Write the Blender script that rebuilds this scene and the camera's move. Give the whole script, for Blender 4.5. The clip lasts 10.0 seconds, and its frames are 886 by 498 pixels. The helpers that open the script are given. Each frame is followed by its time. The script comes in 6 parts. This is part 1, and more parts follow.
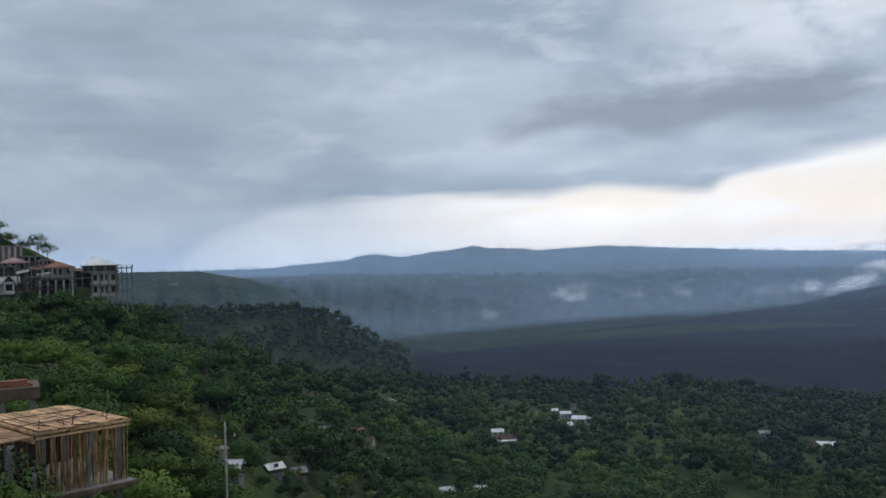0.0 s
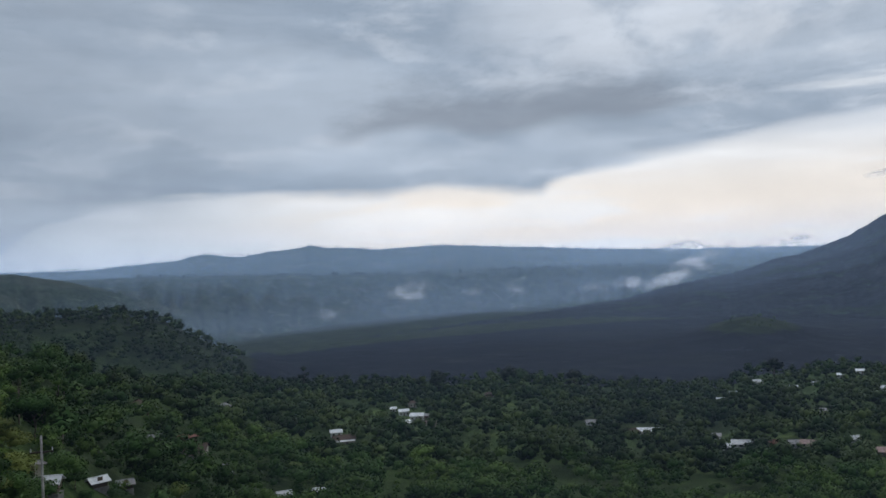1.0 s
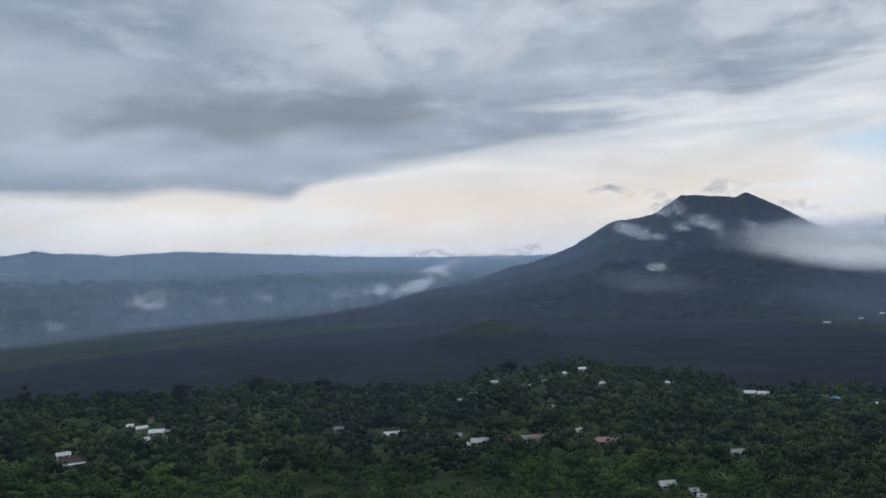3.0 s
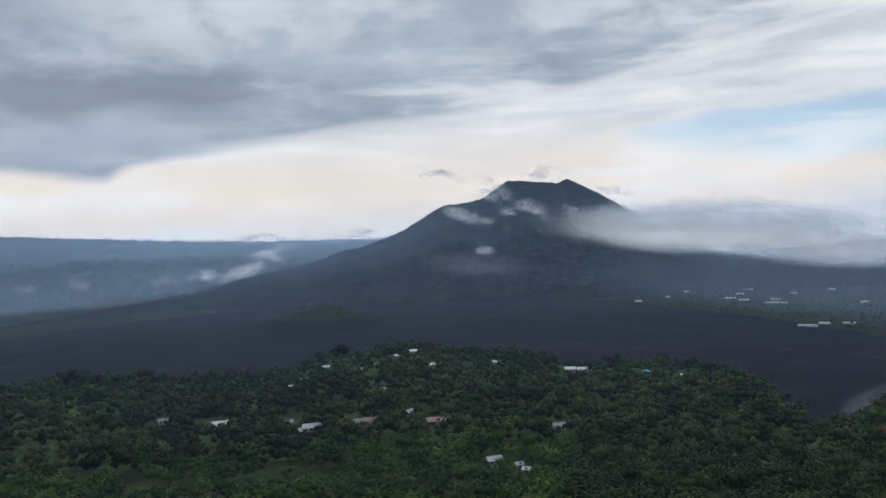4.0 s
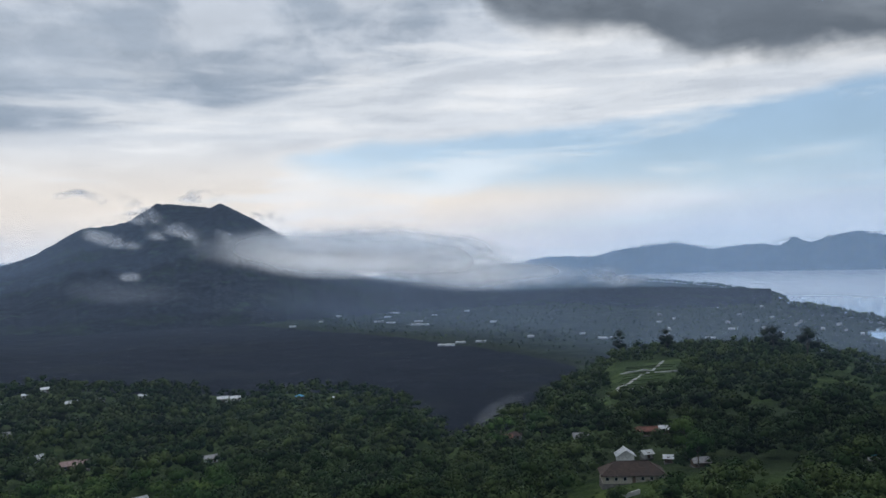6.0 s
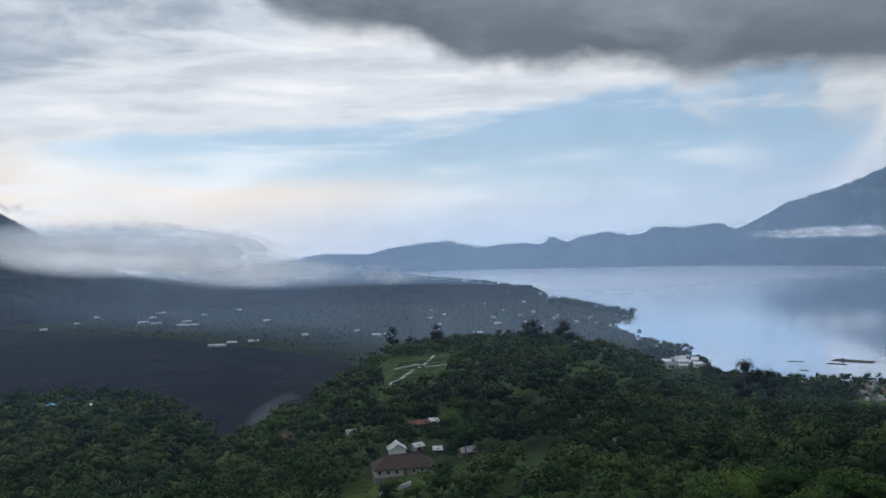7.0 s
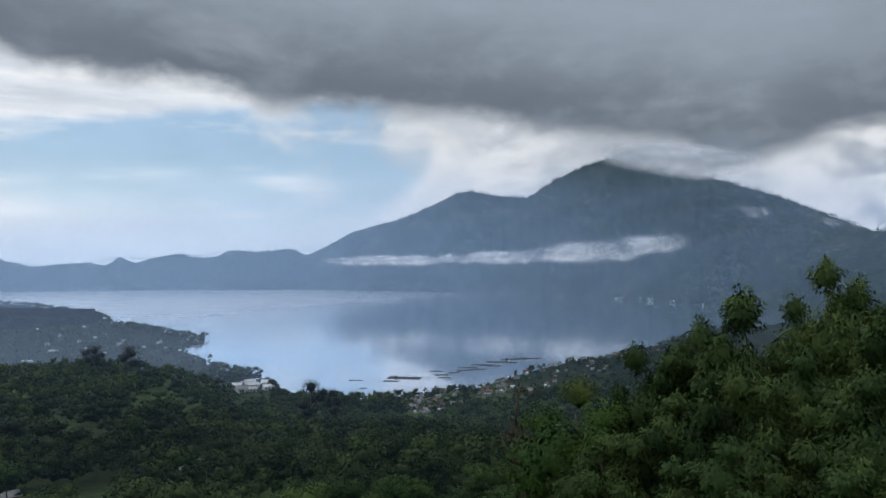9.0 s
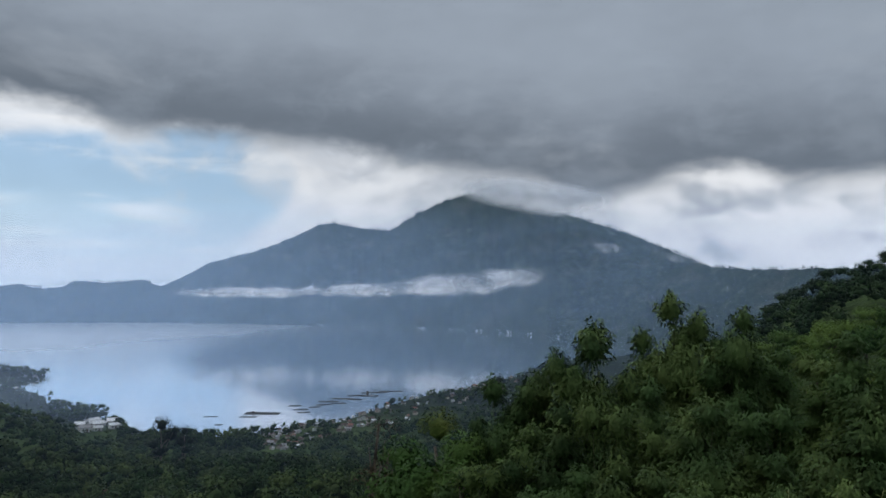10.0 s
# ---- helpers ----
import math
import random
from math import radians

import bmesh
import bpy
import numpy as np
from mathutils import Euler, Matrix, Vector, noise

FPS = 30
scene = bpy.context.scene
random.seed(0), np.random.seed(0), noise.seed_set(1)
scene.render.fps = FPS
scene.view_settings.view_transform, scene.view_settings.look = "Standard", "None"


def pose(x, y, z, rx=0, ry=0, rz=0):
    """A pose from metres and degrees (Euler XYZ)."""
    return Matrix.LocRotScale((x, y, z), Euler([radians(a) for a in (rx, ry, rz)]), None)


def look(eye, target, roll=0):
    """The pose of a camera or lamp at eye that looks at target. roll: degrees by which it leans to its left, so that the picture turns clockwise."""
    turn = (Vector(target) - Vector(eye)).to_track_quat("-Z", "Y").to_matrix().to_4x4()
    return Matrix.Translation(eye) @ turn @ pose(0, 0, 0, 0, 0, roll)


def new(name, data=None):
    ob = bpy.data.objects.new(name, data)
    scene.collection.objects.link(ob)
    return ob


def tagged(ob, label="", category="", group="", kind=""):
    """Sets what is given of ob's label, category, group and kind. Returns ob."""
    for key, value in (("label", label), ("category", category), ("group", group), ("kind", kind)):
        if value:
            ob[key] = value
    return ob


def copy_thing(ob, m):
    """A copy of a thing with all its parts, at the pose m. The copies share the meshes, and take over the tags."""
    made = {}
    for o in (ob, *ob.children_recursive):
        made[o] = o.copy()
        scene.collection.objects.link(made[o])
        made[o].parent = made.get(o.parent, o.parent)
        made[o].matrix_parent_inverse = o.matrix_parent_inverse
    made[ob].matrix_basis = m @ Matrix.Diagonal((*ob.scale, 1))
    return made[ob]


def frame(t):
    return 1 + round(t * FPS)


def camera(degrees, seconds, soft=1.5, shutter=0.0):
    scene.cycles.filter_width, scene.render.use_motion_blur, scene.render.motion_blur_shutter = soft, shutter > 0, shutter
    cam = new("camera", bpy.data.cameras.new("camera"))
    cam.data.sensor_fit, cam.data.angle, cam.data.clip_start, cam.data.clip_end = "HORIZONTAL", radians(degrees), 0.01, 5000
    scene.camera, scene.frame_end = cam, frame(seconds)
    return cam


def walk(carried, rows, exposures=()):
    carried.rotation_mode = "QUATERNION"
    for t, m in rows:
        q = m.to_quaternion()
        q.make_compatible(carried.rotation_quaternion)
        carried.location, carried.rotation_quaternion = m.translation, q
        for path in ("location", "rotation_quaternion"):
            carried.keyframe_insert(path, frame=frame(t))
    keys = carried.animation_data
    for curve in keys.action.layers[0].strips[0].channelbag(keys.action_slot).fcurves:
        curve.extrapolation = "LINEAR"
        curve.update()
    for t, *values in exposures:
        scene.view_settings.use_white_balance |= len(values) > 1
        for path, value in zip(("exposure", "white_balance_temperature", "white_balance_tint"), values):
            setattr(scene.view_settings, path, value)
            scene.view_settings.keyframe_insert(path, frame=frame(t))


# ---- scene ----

# ------------------------------------------------------------------ camera
EYE, TILT, LEAN = 185.0, 1.4, 2.1          # metres over the lake, degrees
cam = camera(55.65, 10.0, soft=1.5)
ROWS = [                                    # seconds, turn to the right, pitch, roll
    (0.0, 0.0, 0.0, 0.0), (0.5, 5.69, -0.12, 0.37), (1.0, 11.01, -0.05, 0.21), (1.5, 14.35, -0.06, -0.03),
    (2.0, 18.78, 0.12, -0.05), (3.3, 31.44, 0.21, -0.2), (3.5, 34.02, -0.1, -0.24), (4.0, 39.42, -0.61, 0.04),
    (4.5, 44.37, -0.23, 0.16), (5.0, 49.28, 0.39, 0.13), (5.5, 55.42, 0.89, 0.14), (5.7, 58.32, 1.03, 0.12),
    (6.8, 74.7, 1.12, -0.16), (7.0, 77.96, 1.01, -0.03), (7.5, 86.37, 0.68, 0.33), (8.0, 94.43, 0.81, 0.38),
    (8.5, 101.2, 1.7, -0.1), (9.0, 106.44, 2.84, -0.79), (9.5, 110.62, 4.08, -1.04), (10.0, 115.79, 5.19, -0.77),
]
ARM = 0.4                                   # the camera is held this far from the turning body
path = []
for t, turn, pitch, roll in ROWS:
    a = radians(turn)
    path.append((t, pose(0, 0, EYE, TILT, LEAN, 0) @ pose(ARM * math.sin(a), ARM * (math.cos(a) - 1), 0, 0, 0, -turn)
                 @ pose(0, 0, 0, 90 + pitch, 0, 0) @ pose(0, 0, 0, 0, 0, -roll)))
walk(cam, path, [(0.0, 0.08), (1.0, -0.05), (1.5, -0.2), (2.0, -0.18), (3.5, -0.2), (4.5, -0.06), (5.5, -0.14), (7.0, -0.05), (8.0, 0.0), (10.0, 0.0)])
scene.cycles.transparent_max_bounces = 128


# ------------------------------------------------------------------ node helpers
class Nodes:
    """Short hand for node trees."""

    def __init__(self, tree):
        self.tree = tree
        tree.nodes.clear()

    def add(self, kind, **inputs):
        n = self.tree.nodes.new(kind)
        for key, value in inputs.items():
            if key.startswith("_"):
                continue
            self.set(n, key.replace("_", " "), value)
        return n

    def set(self, n, key, value):
        sock = n.inputs[int(key[1:])] if key[0] == "i" and key[1:].isdigit() else n.inputs[key]
        if isinstance(value, bpy.types.NodeSocket):
            self.tree.links.new(value, sock)
        else:
            sock.default_value = value

    def math(self, op, a, b=0.0, c=0.0, clamp=False):
        n = self.tree.nodes.new("ShaderNodeMath")
        n.operation, n.use_clamp = op, clamp
        for i, v in enumerate((a, b, c)):
            self.set(n, "i%d" % i, v)
        return n.outputs[0]

    def smooth(self, x, lo, hi):
        n = self.tree.nodes.new("ShaderNodeMapRange")
        n.interpolation_type = "SMOOTHSTEP"
        for i, v in enumerate((x, lo, hi, 0.0, 1.0)):
            self.set(n, "i%d" % i, v)
        return n.outputs[0]

    def noise(self, vec, scale, detail=4.0, rough=0.55, dist=0.0):
        n = self.tree.nodes.new("ShaderNodeTexNoise")
        self.set(n, "Vector", vec)
        for k, v in (("Scale", scale), ("Detail", detail), ("Roughness", rough), ("Distortion", dist)):
            n.inputs[k].default_value = v
        return n.outputs["Fac"]

    def mix(self, fac, a, b, blend="MIX"):
        n = self.tree.nodes.new("ShaderNodeMix")
        n.data_type, n.blend_type = "RGBA", blend
        for s, v in ((n.inputs[0], fac), (n.inputs[6], a), (n.inputs[7], b)):
            if isinstance(v, bpy.types.NodeSocket):
                self.tree.links.new(v, s)
            else:
                s.default_value = v if not isinstance(v, tuple) else (*v, 1)[:4]
        return n.outputs[2]

    def curve(self, x, x0, x1, points, y0, y1):
        """A smooth curve of x through (x, y) points."""
        m = self.tree.nodes.new("ShaderNodeMapRange")
        for i, v in enumerate((x, x0, x1, 0.0, 1.0)):
            self.set(m, "i%d" % i, v)
        n = self.tree.nodes.new("ShaderNodeFloatCurve")
        self.tree.links.new(m.outputs[0], n.inputs["Value"])
        c = n.mapping.curves[0]
        pts = [((px - x0) / (x1 - x0), (py - y0) / (y1 - y0)) for px, py in points]
        c.points[0].location, c.points[1].location = pts[0], pts[-1]
        for q in pts[1:-1]:
            c.points.new(*q)
        n.mapping.update()
        return self.math("MULTIPLY_ADD", n.outputs[0], y1 - y0, y0)


# ------------------------------------------------------------------ sky and sun
world = bpy.data.worlds.new("sky")
scene.world = world
world.use_nodes = True
N = Nodes(world.node_tree)
co = N.add("ShaderNodeTexCoord").outputs["Generated"]
sep = N.add("ShaderNodeSeparateXYZ", Vector=co)
az = N.math("MULTIPLY", N.math("ARCTAN2", sep.outputs[0], sep.outputs[1]), 57.2958)
el = N.math("MULTIPLY", N.math("ARCSINE", sep.outputs[2]), 57.2958)
flat = N.add("ShaderNodeMapping", Vector=co, Scale=(1, 1, 2.6)).outputs[0]
streak = N.add("ShaderNodeMapping", Vector=co, Scale=(1, 1, 7.5), Rotation=(0.10, -0.13, 0)).outputs[0]
n_big = N.noise(flat, 3.0, 5, 0.55, 0.4)
n_mid = N.noise(flat, 8.0, 7, 0.55, 0.25)
n_str = N.noise(streak, 4.6, 6, 0.55, 0.35)
n_fine = N.noise(flat, 26.0, 5, 0.6)
n_puff = N.noise(N.add("ShaderNodeMapping", Vector=co, Scale=(1, 1, 1.7), Location=(3.1, 1.7, 0.4)).outputs[0], 9.0, 8, 0.56, 0.25)
warp = N.math("ADD", N.math("MULTIPLY", N.math("SUBTRACT", n_mid, 0.5), 4.0), N.math("MULTIPLY", N.math("SUBTRACT", n_fine, 0.5), 1.2))
elw = N.math("ADD", el, warp)
elm = N.math("ADD", el, N.math("MULTIPLY", warp, 0.4))
els = N.math("ADD", el, N.math("MULTIPLY", N.math("SUBTRACT", n_str, 0.5), 4.0))

sky = N.tree.nodes.new("ShaderNodeTexSky")
sky.sky_type, sky.sun_disc = "NISHITA", False
sky.sun_elevation, sky.sun_rotation, sky.altitude = radians(24), radians(35), 1400
sky.air_density, sky.dust_density, sky.ozone_density = 1.0, 1.5, 1.2
blue = N.mix(0.55, N.mix(1.0, sky.outputs[0], (0.085, 0.085, 0.085), "MULTIPLY"), (0.44, 0.65, 0.90))
# pale high cloud with warm streaks near the horizon
warm = N.math("MULTIPLY", N.smooth(el, 8.5, 2.5), N.math("MULTIPLY", N.smooth(az, -15, 12), N.smooth(az, 88, 60)))
cream = N.mix(warm, (0.74, 0.79, 0.86), (0.97, 0.89, 0.80))
cream = N.mix(N.math("MULTIPLY", N.smooth(n_str, 0.48, 0.66), 0.7), cream, (0.90, 0.92, 0.95))
cream = N.mix(N.math("MULTIPLY", N.smooth(n_str, 0.48, 0.36), N.math("MULTIPLY", N.smooth(el, 5.5, 9), 0.55)), cream, (0.56, 0.62, 0.71))
cream = N.mix(N.math("MULTIPLY", N.smooth(az, 58, 84), N.math("MULTIPLY", N.smooth(el, 3.6, 1.0), 0.8)), cream, (0.66, 0.76, 0.87))
cream = N.mix(N.math("MULTIPLY", N.smooth(az, 9, -9), 0.65), cream, (0.60, 0.66, 0.73))
# open blue between two limits
low = N.curve(az, -40, 160, [(-40, 30), (42, 30), (48, 9), (51.7, 6.4), (58.8, 4.5), (67.5, 3.9), (78, 3.2), (84, 2.4), (99, 1.6), (104, 4), (109, 12), (160, 30)], 0, 30)
top = N.curve(az, -40, 160, [(-40, 0), (42, 0), (48, 5), (51.7, 6.5), (57, 7.3), (64, 7.6), (71.4, 8.0), (82, 8.6), (91.5, 9.8), (101, 10.4), (106, 8), (110, 2), (160, 0)], 0, 30)
gap = N.math("MULTIPLY", N.smooth(N.math("SUBTRACT", N.math("ADD", N.math("MULTIPLY", els, 0.4), N.math("MULTIPLY", elm, 0.6)), low), -0.9, 1.3), N.smooth(N.math("SUBTRACT", top, elm), -0.35, 0.7))
pale_blue = N.mix(N.math("MULTIPLY", N.smooth(el, 6.5, 2.0), 0.5), blue, (0.70, 0.80, 0.90))
pale_blue = N.mix(N.math("MULTIPLY", N.smooth(n_str, 0.50, 0.70), 0.55), pale_blue, (0.84, 0.89, 0.94))
col = N.mix(gap, cream, pale_blue)
# grey deck over the left and the top
deck_low = N.curve(az, -40, 160, [(-40, -4), (-24, -3), (-18, 0.4), (-13.7, 3.0), (-10.7, 3.9), (-6.9, 4.5), (-0.7, 4.9), (6.9, 4.6), (10.7, 4.9), (15, 4.5), (17.8, 4.4), (19, 5.2), (23.5, 6.0), (31, 7.0), (38.3, 7.8), (48, 9.2), (55.5, 10.9), (68, 13.2), (80, 18), (92, 22), (160, 24)], -5, 30)
over_deck = N.math("SUBTRACT", N.math("ADD", N.math("MULTIPLY", els, 0.45), N.math("MULTIPLY", elm, 0.55)), deck_low)
deck = N.math("MAXIMUM", N.smooth(over_deck, -0.25, 0.75), N.math("MULTIPLY", N.smooth(N.math("SUBTRACT", el, deck_low), -3.4, 2.6), N.smooth(az, 3, -12)))
deck = N.math("MULTIPLY", deck, N.math("SUBTRACT", 1.0, N.math("MULTIPLY", N.math("MULTIPLY", N.smooth(az, 20, 38), N.smooth(n_str, 0.44, 0.64)), N.math("MULTIPLY", N.smooth(over_deck, 6.0, 0.8), 0.7))))
grey = N.mix(N.smooth(n_big, 0.36, 0.66), (0.31, 0.385, 0.49), (0.46, 0.54, 0.65))
grey = N.mix(N.math("MULTIPLY", N.smooth(n_mid, 0.50, 0.70), 0.55), grey, (0.58, 0.64, 0.73))
grey = N.mix(N.math("MULTIPLY", N.math("MULTIPLY", N.smooth(az, 8, 24), N.smooth(el, 10.5, 14)), N.math("MULTIPLY_ADD", N.smooth(n_puff, 0.40, 0.62), 0.75, 0.15)), grey, (0.64, 0.70, 0.79))
grey = N.mix(N.math("MULTIPLY", N.math("MULTIPLY", N.smooth(az, -4, 4), N.math("MULTIPLY", N.smooth(over_deck, 0.6, 2.0), N.smooth(el, 8.6, 7.4))), 0.45), grey, (0.50, 0.585, 0.70))
# a darker roll of cloud under the deck
roll_low = N.curve(az, 0, 40, [(0, 10), (3.6, 8.4), (7, 8.8), (11.6, 8.9), (13.8, 8.3), (17.4, 8.6), (20.6, 9.0), (24, 8.8), (28, 9.6), (34, 9.7), (40, 10)], 0, 20)
roll_top = N.curve(az, 0, 40, [(0, 9), (3.7, 9.6), (8.5, 11.2), (14.3, 11.6), (19.7, 12.0), (24.7, 11.7), (28.3, 10.5), (34, 10.0), (40, 9.6)], 0, 20)
shade = N.math("MULTIPLY", N.math("MULTIPLY", N.smooth(N.math("SUBTRACT", elm, roll_low), -0.45, 0.8), N.smooth(N.math("SUBTRACT", roll_top, elw), -1.4, 1.4)), N.math("MULTIPLY", N.smooth(az, 1, 6), N.smooth(az, 37, 26)))
grey = N.mix(N.math("MULTIPLY", shade, 0.82), grey, (0.27, 0.315, 0.385))
grey = N.mix(N.math("MULTIPLY", N.smooth(az, 6, -14), 0.45), grey, (0.29, 0.35, 0.435))
col = N.mix(deck, col, grey)
# heavy rain cloud over the lake, with paler heaps below it
dark_low = N.curve(az, -40, 160, [(-40, 40), (60, 30), (66, 16), (68, 14.8), (72, 13.8), (75, 13.5), (78.5, 12.1), (80, 11.5), (84, 11.1), (91.6, 10.7), (95.4, 9.9), (101, 9.6), (107, 9.3), (114, 8.1), (118, 7.6), (122, 7.1), (126, 5.9), (129, 6.6), (131.5, 7.3), (135, 7.6), (138.4, 6.6), (144, 7.0), (160, 6)], 0, 40)
puffed = N.math("ADD", el, N.math("ADD", N.math("MULTIPLY", N.math("SUBTRACT", n_puff, 0.5), 2.6), N.math("MULTIPLY", N.math("SUBTRACT", n_fine, 0.5), 0.9)))
over = N.math("SUBTRACT", puffed, dark_low)
heaps = N.mix(N.smooth(n_puff, 0.40, 0.60), (0.43, 0.47, 0.53), (0.73, 0.755, 0.79))
heaps = N.mix(N.math("MULTIPLY", N.smooth(az, 124, 134), N.smooth(n_mid, 0.40, 0.56)), heaps, (0.80, 0.82, 0.85))
near_heaps = N.math("MULTIPLY_ADD", N.math("SUBTRACT", n_puff, 0.5), 46.0, N.math("ADD", az, N.math("MULTIPLY", N.math("SUBTRACT", el, 5.5), 1.1)))
col = N.mix(N.math("MULTIPLY", N.math("MULTIPLY", N.smooth(near_heaps, 97, 112), 0.85), N.smooth(el, 2.0, 4.5)), col, heaps)
col = N.mix(N.math("MULTIPLY", N.smooth(az, 112, 122), 1.0), col, heaps)
slate = N.mix(N.smooth(over, 1.2, 8.5), (0.150, 0.182, 0.225), (0.30, 0.35, 0.42))
slate = N.mix(N.math("MULTIPLY", N.smooth(n_puff, 0.42, 0.68), 0.40), slate, (0.29, 0.34, 0.405))
slate = N.mix(N.math("MULTIPLY", N.smooth(n_big, 0.52, 0.66), 0.35), slate, (0.38, 0.425, 0.485))
col = N.mix(N.smooth(over, -0.7, 1.2), col, slate)
# high overhead and behind: even overcast
col = N.mix(N.smooth(el, 24, 40), col, N.mix(n_big, (0.42, 0.47, 0.54), (0.58, 0.63, 0.70)))
detail = N.math("ADD", N.math("MULTIPLY_ADD", N.math("MULTIPLY", N.math("SUBTRACT", n_str, 0.5), N.smooth(az, 95, 70)), 0.26, 0.88), N.math("ADD", N.math("MULTIPLY", n_mid, 0.24), N.math("MULTIPLY", N.math("SUBTRACT", n_fine, 0.5), 0.10)))
tone = N.add("ShaderNodeCombineXYZ", X=detail, Y=detail, Z=detail).outputs[0]
col = N.mix(N.smooth(el, -2, 1), col, N.mix(1.0, col, tone, "MULTIPLY"))
bg = N.add("ShaderNodeBackground", Color=col, Strength=1.0)
out = N.add("ShaderNodeOutputWorld", Surface=bg.outputs[0])

sun = new("sun", bpy.data.lights.new("sun", "SUN"))
sun.data.energy, sun.data.angle, sun.data.color = 0.6, radians(25), (1.0, 0.95, 0.88)
sun.matrix_basis = look((0, 0, 900), (math.sin(radians(215)) * 800, math.cos(radians(215)) * 800, 900 - 900))


# ------------------------------------------------------------------ materials
def material(name):
    m = bpy.data.materials.new(name)
    m.use_nodes = True
    return m, Nodes(m.node_tree)


def finish(N, color, rough=0.8, bump=None, strength=0.4, distance=0.1, **extra):
    p = N.add("ShaderNodeBsdfPrincipled")
    N.set(p, "Base Color", color if not isinstance(color, tuple) else (*color, 1))
    N.set(p, "Roughness", rough)
    for k, v in extra.items():
        N.set(p, k.replace("_", " "), v)
    if bump is not None:
        b = N.add("ShaderNodeBump", Strength=strength, Distance=distance, Height=bump)
        N.set(p, "Normal", b.outputs[0])
    N.add("ShaderNodeOutputMaterial", Surface=p.outputs[0])


def position(N):
    return N.add("ShaderNodeNewGeometry").outputs["Position"]


def surface(name, dark, light, scale, rough=0.75, spots=None, bump=0.05, **extra):
    """A worn plain surface: two tones at a fine and a coarse scale, and stains."""
    m, N = material(name)
    pos = N.add("ShaderNodeTexCoord").outputs["Object"]
    a, b = N.noise(pos, scale, 6, 0.65), N.noise(pos, scale * 0.13, 4, 0.55)
    c = N.mix(N.smooth(a, 0.3, 0.7), dark, light)
    c = N.mix(N.math("MULTIPLY", N.smooth(b, 0.45, 0.7), 0.6), c, spots or tuple(v * 0.55 for v in dark))
    k = N.math("MULTIPLY_ADD", N.add("ShaderNodeObjectInfo").outputs["Random"], 0.45, 0.72)
    c = N.mix(1.0, c, N.add("ShaderNodeCombineXYZ", X=k, Y=k, Z=k).outputs[0], "MULTIPLY")
    finish(N, c, rough, a, 0.5, bump, **extra)
    return m


def leaf_material(name, dark, light, tip, patch=0.03):
    m, N = material(name)
    geo = N.add("ShaderNodeNewGeometry")
    rnd = geo.outputs["Random Per Island"]
    c = N.mix(N.math("MULTIPLY_ADD", rnd, 0.30, 0.30), dark, light)
    own = N.tree.nodes.new("ShaderNodeAttribute")
    own.attribute_name = "tone"
    tree = N.math("FRACT", N.math("ADD", own.outputs["Fac"], N.add("ShaderNodeObjectInfo").outputs["Random"]))
    c = N.mix(N.math("MULTIPLY", N.smooth(tree, 0.45, 0.0), 0.8), c, tuple(v * 0.55 for v in dark))
    c = N.mix(N.math("MULTIPLY", N.smooth(tree, 0.70, 1.0), 0.65), c, tip)
    big = N.noise(geo.outputs["Position"], patch, 3, 0.6)
    c = N.mix(N.math("MULTIPLY", N.smooth(big, 0.46, 0.64), 0.6), c, tip)
    far = N.noise(geo.outputs["Position"], 0.006, 2, 0.5)
    c = N.mix(N.math("MULTIPLY", N.smooth(far, 0.42, 0.62), 0.45), c, tuple(v * 0.55 for v in dark))
    finish(N, c, 0.65, Specular_IOR_Level=0.12)
    return m


LEAF = leaf_material("leaves", (0.027, 0.072, 0.016), (0.072, 0.150, 0.028), (0.150, 0.230, 0.045), 0.05)
LEAF_FAR = leaf_material("woodland leaves", (0.015, 0.038, 0.010), (0.037, 0.076, 0.018), (0.092, 0.128, 0.032), 0.02)
LEAF_MID = leaf_material("slope wood leaves", (0.017, 0.043, 0.013), (0.043, 0.084, 0.022), (0.085, 0.120, 0.032), 0.03)
LEAF_RIM = leaf_material("rim wood leaves", (0.012, 0.034, 0.011), (0.030, 0.064, 0.020), (0.052, 0.090, 0.026), 0.02)
LEAF_FRESH = leaf_material("fresh leaves", (0.05, 0.085, 0.014), (0.12, 0.17, 0.03), (0.20, 0.23, 0.05), 0.3)
LEAF_BAMBOO = leaf_material("bamboo leaves", (0.034, 0.072, 0.022), (0.078, 0.140, 0.040), (0.14, 0.20, 0.056), 0.15)
LEAF_RUST = leaf_material("rusty leaves", (0.05, 0.04, 0.02), (0.10, 0.075, 0.04), (0.12, 0.08, 0.045), 0.3)
LEAF_DARK = leaf_material("needle leaves", (0.010, 0.020, 0.010), (0.022, 0.036, 0.016), (0.03, 0.045, 0.02), 0.05)
BARK = surface("bark", (0.07, 0.055, 0.04), (0.20, 0.17, 0.13), 6.0, 0.9)


